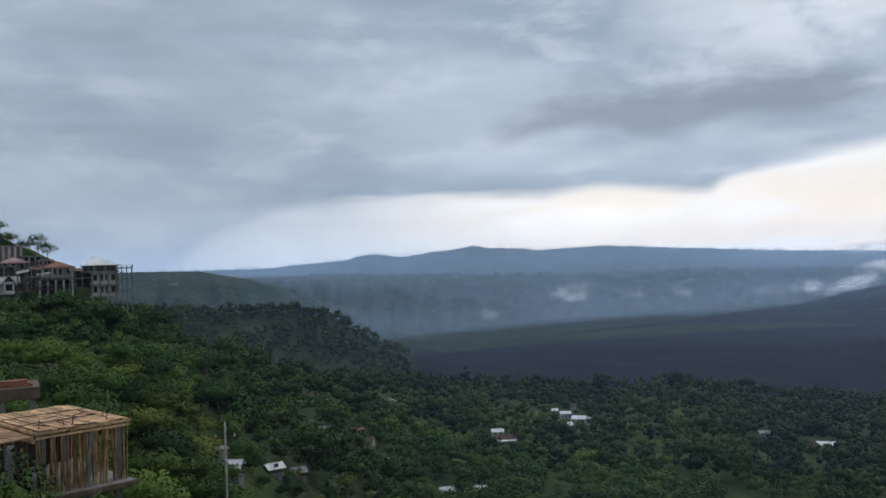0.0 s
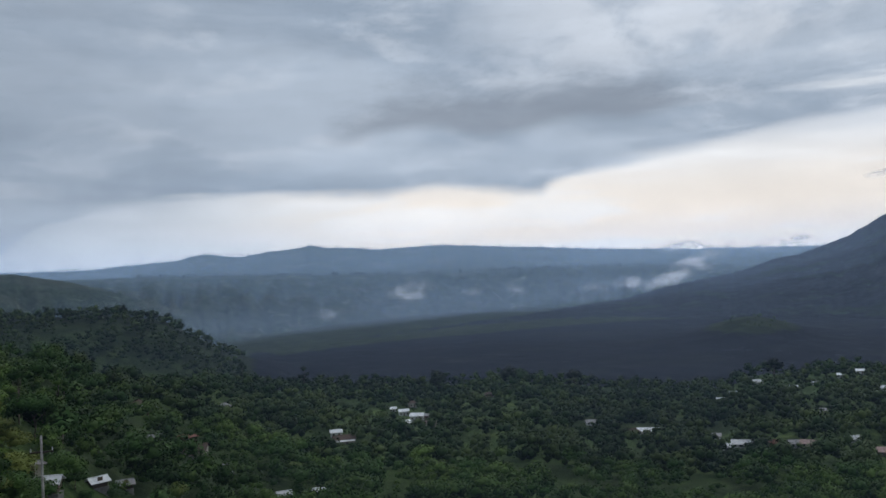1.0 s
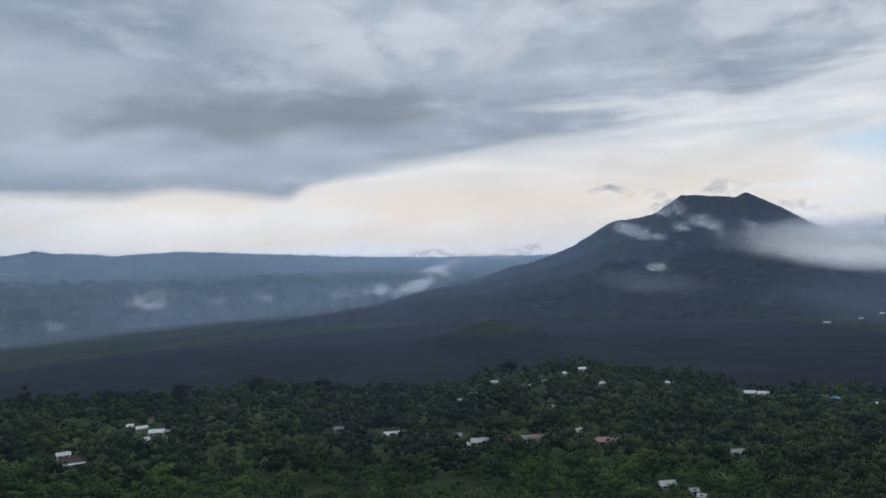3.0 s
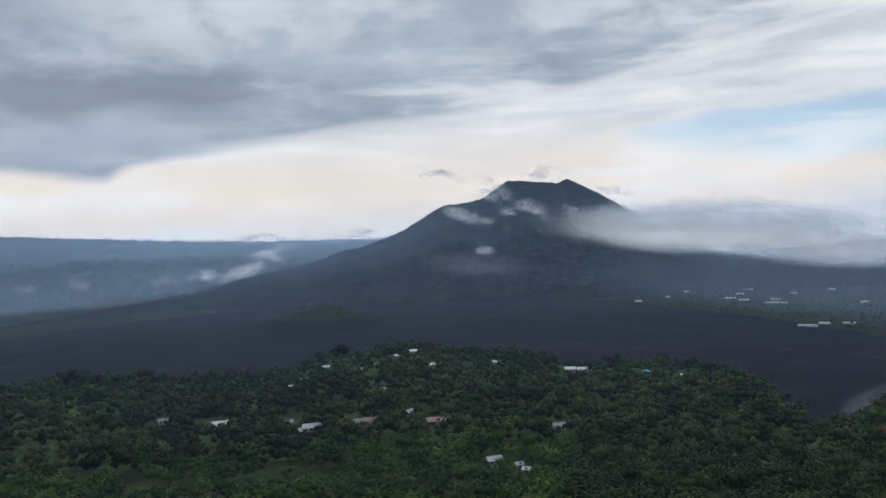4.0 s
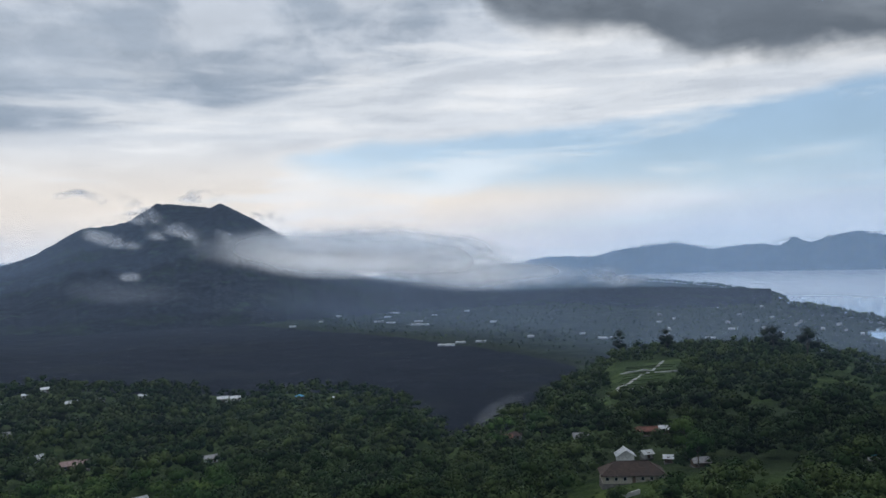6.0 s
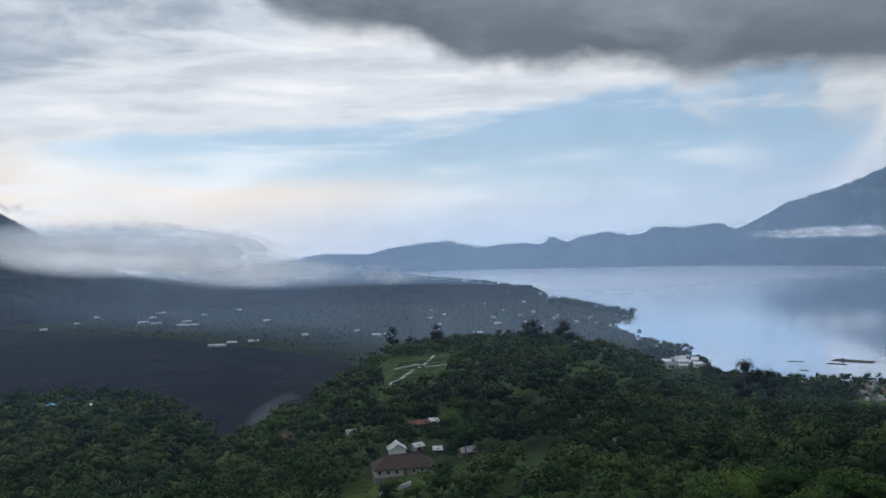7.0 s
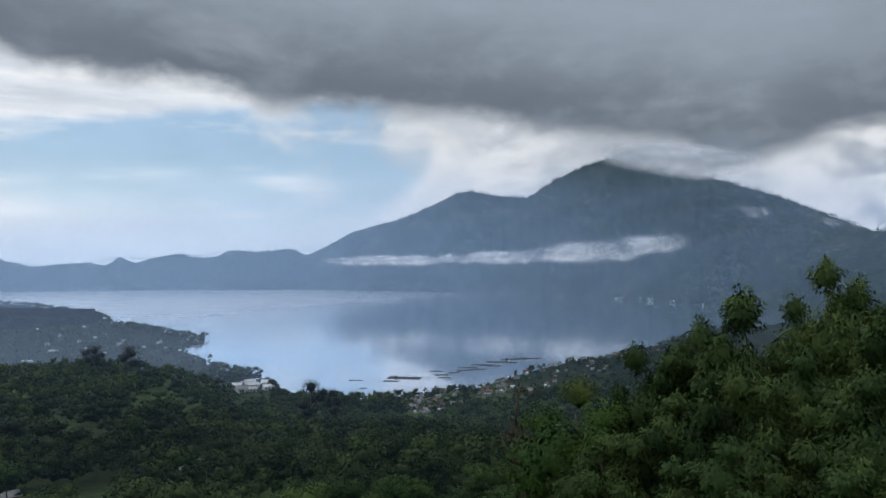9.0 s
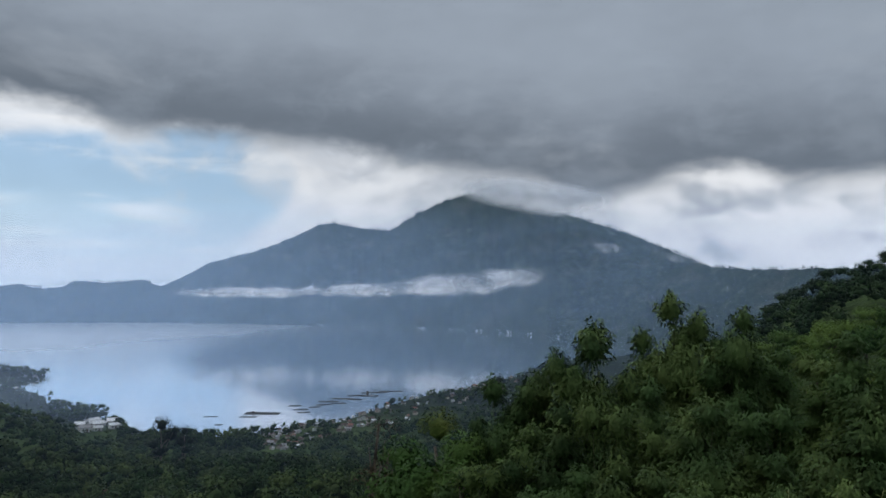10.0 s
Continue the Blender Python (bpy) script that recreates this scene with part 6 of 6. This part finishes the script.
for a0, a1, rr, n, pts in crest:
    a = np.random.default_rng(int(rr)).uniform(a0, a1, n)
    if rr == 4400:
        rr = table((94, 4750), (117, 4550), (128, 4200), (136, 3300), (160, 2400))(a)
    e = table(*pts)(a)
    h = EYE + rr * np.tan(np.radians(e))
    tops.append(np.stack([rr * np.sin(np.radians(a)), rr * np.cos(np.radians(a)), h - 5.0, np.full(n, 1.0) * (0.6 + 0.9 * np.random.default_rng(n).random(n))], 1))
tops = np.concatenate(tops)
forest("crest_trees", tops[:, 0], tops[:, 1], tops[:, 2], tops[:, 3], [bulk(90 + i, 20, 1.5, 10 + i, 3.6, 2) for i in range(4)], LEAF_DARK, "trees along the far mountain crests", 11)


for k, (a0, r0, e0) in enumerate(((-28.0, 39, -11.2), (-26.4, 38, -12.0), (-24.6, 37, -12.6), (-22.8, 37.5, -12.2), (-21.2, 38, -13.0), (-27.6, 41, -9.4), (-25.6, 33, -14.4), (-22.0, 33, -14.6), (-28.4, 34, -13.0))):
    x0, y0, z0 = spot(a0, r0)
    h = EYE + r0 * math.tan(radians(e0)) - z0
    plant(BUSH, x0, y0, z0 - 0.3, k * 71, max(h - 0.5, 1.5) / 8.0, 0.8)
g4 = random.Random(41)
for k in range(24):
    x0, y0, z0 = spot(g4.uniform(-22.5, -14.9) if k % 3 else g4.uniform(-14, -9), g4.uniform(52, 125))
    plant(PROTOS[4], x0, y0, z0 - 0.3, k * 47, g4.uniform(0.35, 0.75), 1.25)
for k in range(48):
    x0, y0, z0 = spot(g4.uniform(-21.2, -16.4), g4.uniform(108, 172))
    plant(PROTOS[(4, 4, 3)[k % 3]], x0, y0, z0 - 0.3, k * 53, g4.uniform(0.45, 0.9), 1.25)


# ------------------------------------------------------------------ trees that stand out
def single(name, a, r, top, mat, seed, radius, lobes, leaf, sprays, label, base=0.35, slim=0.75, sink=0.3, body=True):
    x, y, z = spot(a, r)
    h = EYE + r * math.tan(radians(top)) - z
    ob = tree_proto(name, seed, h, radius, lobes, leaf, mat, label, "", sprays, base=base, slim=slim, body=body)
    ob.matrix_basis = pose(x, y, z - sink, 0, 0, seed * 37)
    return ob


single("fresh_tree", 116.0, 62, -7.9, LEAF_FRESH, 101, 2.3, 9, 0.24, 2300, "tree with bright yellow-green young leaves")
single("fresh_tree", 117.6, 57, -9.3, LEAF, 102, 2.3, 8, 0.24, 2000, "leafy green tree before the lake")
single("broad_tree", 113.6, 72, -9.8, LEAF, 103, 3.2, 8, 0.40, 1300, "leafy green tree before the lake")
single("broad_tree", 114.8, 60, -11.0, LEAF, 107, 3.0, 8, 0.38, 1200, "leafy green tree before the lake")
single("rusty_tree", 112.3, 86, -8.4, LEAF_RUST, 104, 2.4, 16, 0.30, 1900, "thin tree with sparse reddish brown leaves", 0.1, body=False)
single("rusty_tree", 111.8, 88, -6.5, LEAF_RUST, 105, 1.5, 12, 0.22, 300, "tall bare tree with few rusty leaves", 0.25, body=False)
single("light_tree", -7.0, 168, -13.2, LEAF_FRESH, 106, 2.9, 7, 0.45, 900, "young tree with bright light green leaves", 0.15)
single("light_tree", -8.8, 160, -14.4, LEAF_FRESH, 108, 1.7, 6, 0.40, 600, "young tree with bright light green leaves", 0.15)
single("tall_tree", -15.2, 196, -6.9, LEAF, 109, 4.6, 8, 0.55, 1000, "tall pale-trunked tree with an open crown", 0.5)
single("tall_tree", -17.0, 215, -6.4, LEAF, 112, 3.4, 7, 0.55, 700, "tall pale-trunked tree with an open crown", 0.5)
for k in range(16):
    gk = random.Random(300 + k)
    single("slender_tree", gk.uniform(-20.5, -13.5), gk.uniform(190, 235), gk.uniform(-6.6, -4.6) - (0.9 if k % 3 == 0 else 0), LEAF, 300 + k, gk.uniform(1.6, 2.4), 6, 0.5, 170, "slender pale-trunked tree with a small crown", 0.62)
for k in range(26):
    gk = random.Random(700 + k)
    a0 = -29.0 + k * 0.33
    top = table((-29, -0.9), (-27.8, -0.7), (-26, -0.55), (-24.5, -0.2), (-23.4, -0.5), (-22, -0.9), (-20.4, -1.9))(a0) + gk.uniform(-0.75, 0.12)
    single("bank_tree", a0, gk.uniform(228, 246), float(top), LEAF, 700 + k, gk.uniform(2.6, 4.0), 7, 0.75, 260, "leafy dark green tree under the rim terraces", 0.1)
for k, (a0, e0) in enumerate(((-28.6, 3.9), (-28.0, 4.2), (-27.3, 3.0), (-25.7, 3.2), (-25.2, 2.6))):
    single("hilltop_tree", a0, 287, e0, LEAF, 740 + k, 2.4, 14, 0.7, 420, "thin tree on the hilltop above the houses", 0.3, body=False)
single("hilltop_tree", -27.7, 285, 3.1, LEAF, 110, 2.8, 15, 0.7, 460, "thin tree on the hilltop above the houses", 0.4, body=False)
single("hilltop_tree", -26.4, 285, 2.6, LEAF, 111, 2.8, 15, 0.7, 460, "thin tree on the hilltop above the houses", 0.4, body=False)
single("knoll_tree", -9.9, 1240, -1.75, LEAF_DARK, 113, 5.0, 7, 1.1, 260, "lone dark tree on the terraced spur", 0.1)
single("dark_tree", -2.7, 735, -6.0, LEAF_DARK, 114, 4.0, 7, 0.9, 300, "tall dark needle tree at the slope's edge", 0.1)
single("dark_tree", 1.3, 750, -6.5, LEAF_DARK, 115, 4.5, 7, 0.9, 300, "tall dark needle tree at the slope's edge", 0.2)
for k, (a0, r0, e0, w0) in enumerate(((74.4, 830, -5.9, 7), (77.4, 860, -5.8, 7), (84.0, 900, -5.6, 11), (86.0, 905, -5.7, 10), (97.6, 560, -8.3, 9), (99.0, 560, -8.9, 6), (79.2, 280, -12.3, 4.5), (78.4, 300, -11.4, 5), (66.2, 400, -11.3, 6), (69.0, 420, -11.0, 7), (10.2, 780, -7.2, 8), (15.2, 800, -7.1, 8), (19.5, 790, -7.5, 7), (32.2, 800, -6.9, 7))):
    single("crown_tree", a0, r0, e0, LEAF_DARK if r0 > 500 else LEAF, 120 + k, w0, 8, 0.14 * w0 + 0.2, 420, "large dark spreading tree on the ridge", 0.15)


# ------------------------------------------------------------------ bamboo
def fine_ball():
    bm = bmesh.new()
    bmesh.ops.create_icosphere(bm, subdivisions=2, radius=1.0)
    out = np.array([[v.co[:] for v in f.verts] for f in bm.faces])
    bm.free()
    return out


FINE_BALL = fine_ball()


def bamboo(seed, height=20.0, culms=11, leaves=4200):
    """A clump of arching canes, each ending in a nodding plume of fine drooping leaves."""
    cane = bpy.data.materials.get("green bamboo cane") or surface("green bamboo cane", (0.05, 0.06, 0.02), (0.12, 0.13, 0.05), 3.0, 0.5)
    g = np.random.default_rng(seed)
    ob = thing("bamboo_clump", 0, 0, -90, 0, "feathery drooping bamboo clump, dense dark green", "bamboo", "bamboo on the rim slope")
    tris, shades, tones = [], [], []
    for c in range(culms):
        t = 2 * math.pi * (c + 0.6 * g.random()) / culms * 2.3
        lean = height * (0.07 + 0.12 * g.random()) if c else height * 0.05
        h = height * (0.50 + 0.44 * g.random()) if c else height
        base = np.array([g.normal() * 0.6, g.normal() * 0.6, -1.0])
        way = np.array([math.cos(t), math.sin(t), 0])
        u = np.linspace(0, 1, 13)
        up = np.where(u < 0.75, u, 0.75 + (u - 0.75) * (1 - 2.8 * (u - 0.75)))
        P = base + way * (lean * u ** 2.4)[:, None] + np.array([0, 0, 1]) * (h * up / up.max())[:, None]
        s = Shape()
        ring = [[Vector(p) + Vector((math.cos(q * 1.2566), math.sin(q * 1.2566), 0)) * 0.06 * (1 - k / 14) for q in range(5)] for k, p in enumerate(P)]
        s.add([p for one in ring for p in one], [(5 * k + q, 5 * k + (q + 1) % 5, 5 * k + 5 + (q + 1) % 5, 5 * k + 5 + q) for k in range(12) for q in range(5)])
        part("cane", s, cane, ob, smooth=True)
        # three overlapping masses down the cane, widest below the nodding tip
        lu = np.array([0.90, 0.68, 0.46]) + 0.04 * g.normal(size=3)
        lw = np.array([1.25, 2.0, 1.95]) * (0.85 + 0.4 * g.random(3))
        C = np.stack([np.interp(lu, u, P[:, i]) for i in range(3)], 1) + g.normal(size=(3, 3)) * 0.3
        tall = np.array([1.0, 1.0, 1.0])[None] * lw[:, None] * np.array([[1, 1, 0.95], [1, 1, 1.15], [1, 1, 1.2]])
        n = leaves
        k = g.choice(3, n, p=lw ** 2 / (lw ** 2).sum())
        d = unit(g.normal(size=(n, 3)) + np.array([0, 0, 0.25]))
        lumpy = 0.86 + 0.26 * np.sin(d[:, 0] * 4.1 + k * 2 + c) * np.sin(d[:, 1] * 4.7 + c * 1.7) + 0.12 * np.sin(d[:, 2] * 7 + c)
        p = C[k] + d * tall[k] * (lumpy * (0.62 + 0.52 * g.random(n)))[:, None]
        fall = unit(d * np.array([0.8, 0.8, 0.2]) + np.array([0, 0, -0.6]) + 0.35 * g.normal(size=(n, 3)))
        b = unit(np.cross(fall, d + 0.35 * g.normal(size=(n, 3))))
        z = 0.11 + 0.13 * g.random((n, 1))
        tris.append(np.stack([p - fall * z - b * z * 0.38, p - fall * z * 0.7 + b * z * 0.38, p + fall * z], 1))
        shades.append(np.repeat(unit(d + np.array([0, 0, 0.25]) + 0.25 * g.normal(size=(n, 3)))[:, None], 3, 1))
        tones.append(np.repeat(0.12 * g.random(n), 3))
        B = FINE_BALL[None]
        dent = 0.60 * (0.86 + 0.26 * np.sin(B[..., 0] * 4.1 + np.arange(3)[:, None, None] * 2 + c) * np.sin(B[..., 1] * 4.7 + c * 1.7) + 0.12 * np.sin(B[..., 2] * 7 + c))
        m = B * tall[:, None, None] * dent[..., None] + C[:, None, None]
        tris.append(m.reshape(-1, 3, 3))
        shades.append(unit(np.broadcast_to(B, m.shape) + np.array([0, 0, 0.2])).reshape(-1, 3, 3).copy())
        tones.append(np.full(m.shape[0] * m.shape[1] * 3, 0.06))
    leafy = leaf_mesh("foliage", facing(np.concatenate(tris), np.concatenate(shades)), LEAF_BAMBOO, ob)
    at = leafy.data.attributes.new("tone", "FLOAT", "POINT")
    at.data.foreach_set("value", np.concatenate(tones).astype(np.float32))
    return ob


CLUMPS = [bamboo(201), bamboo(202, culms=13), bamboo(203, culms=9)]
for k, (a0, r0, e0) in enumerate(((118.3, 58, -8.4), (119.8, 60, -5.8), (121.3, 60, -5.4), (122.8, 62, -5.3), (125.6, 58, -2.6), (127.3, 60, -1.5), (129.6, 63, -2.5), (131.8, 62, -0.1), (133.5, 64, -2.4), (135.2, 60, -1.0), (137.4, 66, -3.4), (139.8, 60, -3.4), (142.2, 56, -2.4), (145.0, 55, -0.5),
                                  (119.0, 43, -11.0), (121.4, 46, -8.6), (123.6, 44, -7.2), (126.4, 43, -6.3), (130.6, 45, -5.6), (134.0, 41, -6.4), (138.2, 43, -6.6), (142.0, 38, -5.6), (145.5, 40, -4.0),
                                  (122.0, 33, -12.0), (126.0, 32, -11.0), (130.0, 33, -10.8), (134.0, 31, -11.4), (138.0, 30, -11.6), (142.0, 29, -11.0), (146.0, 28, -8.0), (116.6, 46, -12.6))):
    x0, y0, z0 = spot(a0, r0)
    h = EYE + r0 * math.tan(radians(e0)) - z0
    plant(CLUMPS[k % 3], x0, y0, z0 - 0.2, k * 67, h / 20.0, 0.85 if h > 15 else 1.1)


# ------------------------------------------------------------------ flowering weeds close below the camera
def weed(a, r, top, seed):
    x, y, z = spot(a, r)
    h = EYE + r * math.tan(radians(top)) - z
    g = random.Random(seed)
    ob = thing("weed", x, y, z - 0.1, g.uniform(0, 360), "tall weed with pale yellow-green leafy stems", "plant", "weeds on the bank")
    n = 7
    for k in range(n):
        t = 2 * math.pi * (k + g.random()) / n
        lean, hh = g.uniform(0.15, 0.6), h * g.uniform(0.75, 1.0)
        s = Shape()
        pts = [Vector((math.cos(t) * lean * u * u, math.sin(t) * lean * u * u, hh * u)) for u in np.linspace(0, 1, 7)]
        ring = [[p + Vector((math.cos(q * 1.5708), math.sin(q * 1.5708), 0)) * 0.018 * (1 - j / 8) for q in range(4)] for j, p in enumerate(pts)]
        s.add([p for one in ring for p in one], [(4 * j + q, 4 * j + (q + 1) % 4, 4 * j + 4 + (q + 1) % 4, 4 * j + 4 + q) for j in range(6) for q in range(4)])
        stem = part("stem", s, STEM, ob, smooth=True)
        leafs = Shape()
        for j in range(34):
            u = 0.45 + 0.55 * j / 34
            p = Vector((math.cos(t) * lean * u * u, math.sin(t) * lean * u * u, hh * u))
            b = g.uniform(0, 2 * math.pi)
            d = Vector((math.cos(b), math.sin(b), g.uniform(0.1, 0.9))).normalized()
            w = d.cross(Vector((0, 0, 1))).normalized()
            L = 0.16 * (1.25 - u) + 0.05
            leafs.add([p, p + d * L * 0.5 + w * L * 0.2, p + d * L, p + d * L * 0.5 - w * L * 0.2], [(0, 1, 2, 3)])
        part("leaves", leafs, LEAF_FRESH, stem)
    return ob


STEM = surface("pale plant stem", (0.20, 0.22, 0.08), (0.34, 0.34, 0.15), 4.0, 0.7)
for k, (a0, r0, e0) in enumerate(((138.8, 12.0, -10.9), (140.1, 11.5, -10.4), (141.6, 12.5, -10.2), (143.2, 11.0, -10.8))):
    weed(a0, r0, e0, 60 + k)


# ------------------------------------------------------------------ white posts below the wide house
x0, y0, z0 = spot(74.2, 197)
ob = thing("post_fence", x0, y0, z0, -74.2 + 12, "row of short white posts along a garden", "fence")
for k in range(15):
    xx = -7.7 + k * 1.1
    px, py = x0 + xx * math.cos(radians(-62.2)), y0 + xx * math.sin(radians(-62.2))
    gz = float(ground_height(np.array([px]), np.array([py]))[0]) - z0
    part("post", Shape().box(xx - 0.13, xx + 0.13, -0.13, 0.13, gz - 0.4, gz + 1.5 + 0.25 * (k % 3), 0.02), WHITE, ob)
# ------------------------------------------------------------------ banana plant beside the unfinished house
def banana(a, r, height, seed):
    x, y, z = spot(a, r)
    g = random.Random(seed)
    ob = thing("banana_plant", x, y, z - 0.2, g.uniform(0, 360), "banana plant with long drooping split leaves", "plant", "banana plants on the slope")
    part("stem", Shape().bar((0, 0, 0), (0.1, 0, height * 0.62), 0.16, 0.09, 8), STEM, ob, smooth=True)
    for k in range(9):
        t = 2 * math.pi * (k + 0.4 * g.random()) / 9
        d, w = Vector((math.cos(t), math.sin(t), 0)), Vector((-math.sin(t), math.cos(t), 0))
        L, rise = height * g.uniform(0.5, 0.7), g.uniform(0.3, 1.1)
        pts, faces = [], []
        for i in range(8):
            u = i / 7
            p = Vector((0.1, 0, height * 0.6)) + d * L * u * (1 - 0.2 * u) + Vector((0, 0, L * (rise * u - (rise + 0.45) * u * u)))
            h = 0.34 * math.sin(math.pi * min(0.98, 0.08 + 0.92 * u)) ** 0.7
            pts += [p - w * h + Vector((0, 0, 0.10 * h)), p, p + w * h + Vector((0, 0, 0.10 * h))]
        for i in range(7):
            faces += [(3 * i, 3 * i + 1, 3 * i + 4, 3 * i + 3), (3 * i + 1, 3 * i + 2, 3 * i + 5, 3 * i + 4)]
        part("leaf", Shape().add(pts, faces), LEAF_FRESH, ob, smooth=True)
    return ob


for k, (a0, r0, h0) in enumerate(((-19.2, 56, 4.2), (-17.6, 70, 3.6), (-12.5, 120, 4.0), (-5.5, 215, 4.5), (3.0, 300, 5.0), (-9.6, 150, 4.2))):
    banana(a0, r0, h0, 80 + k)
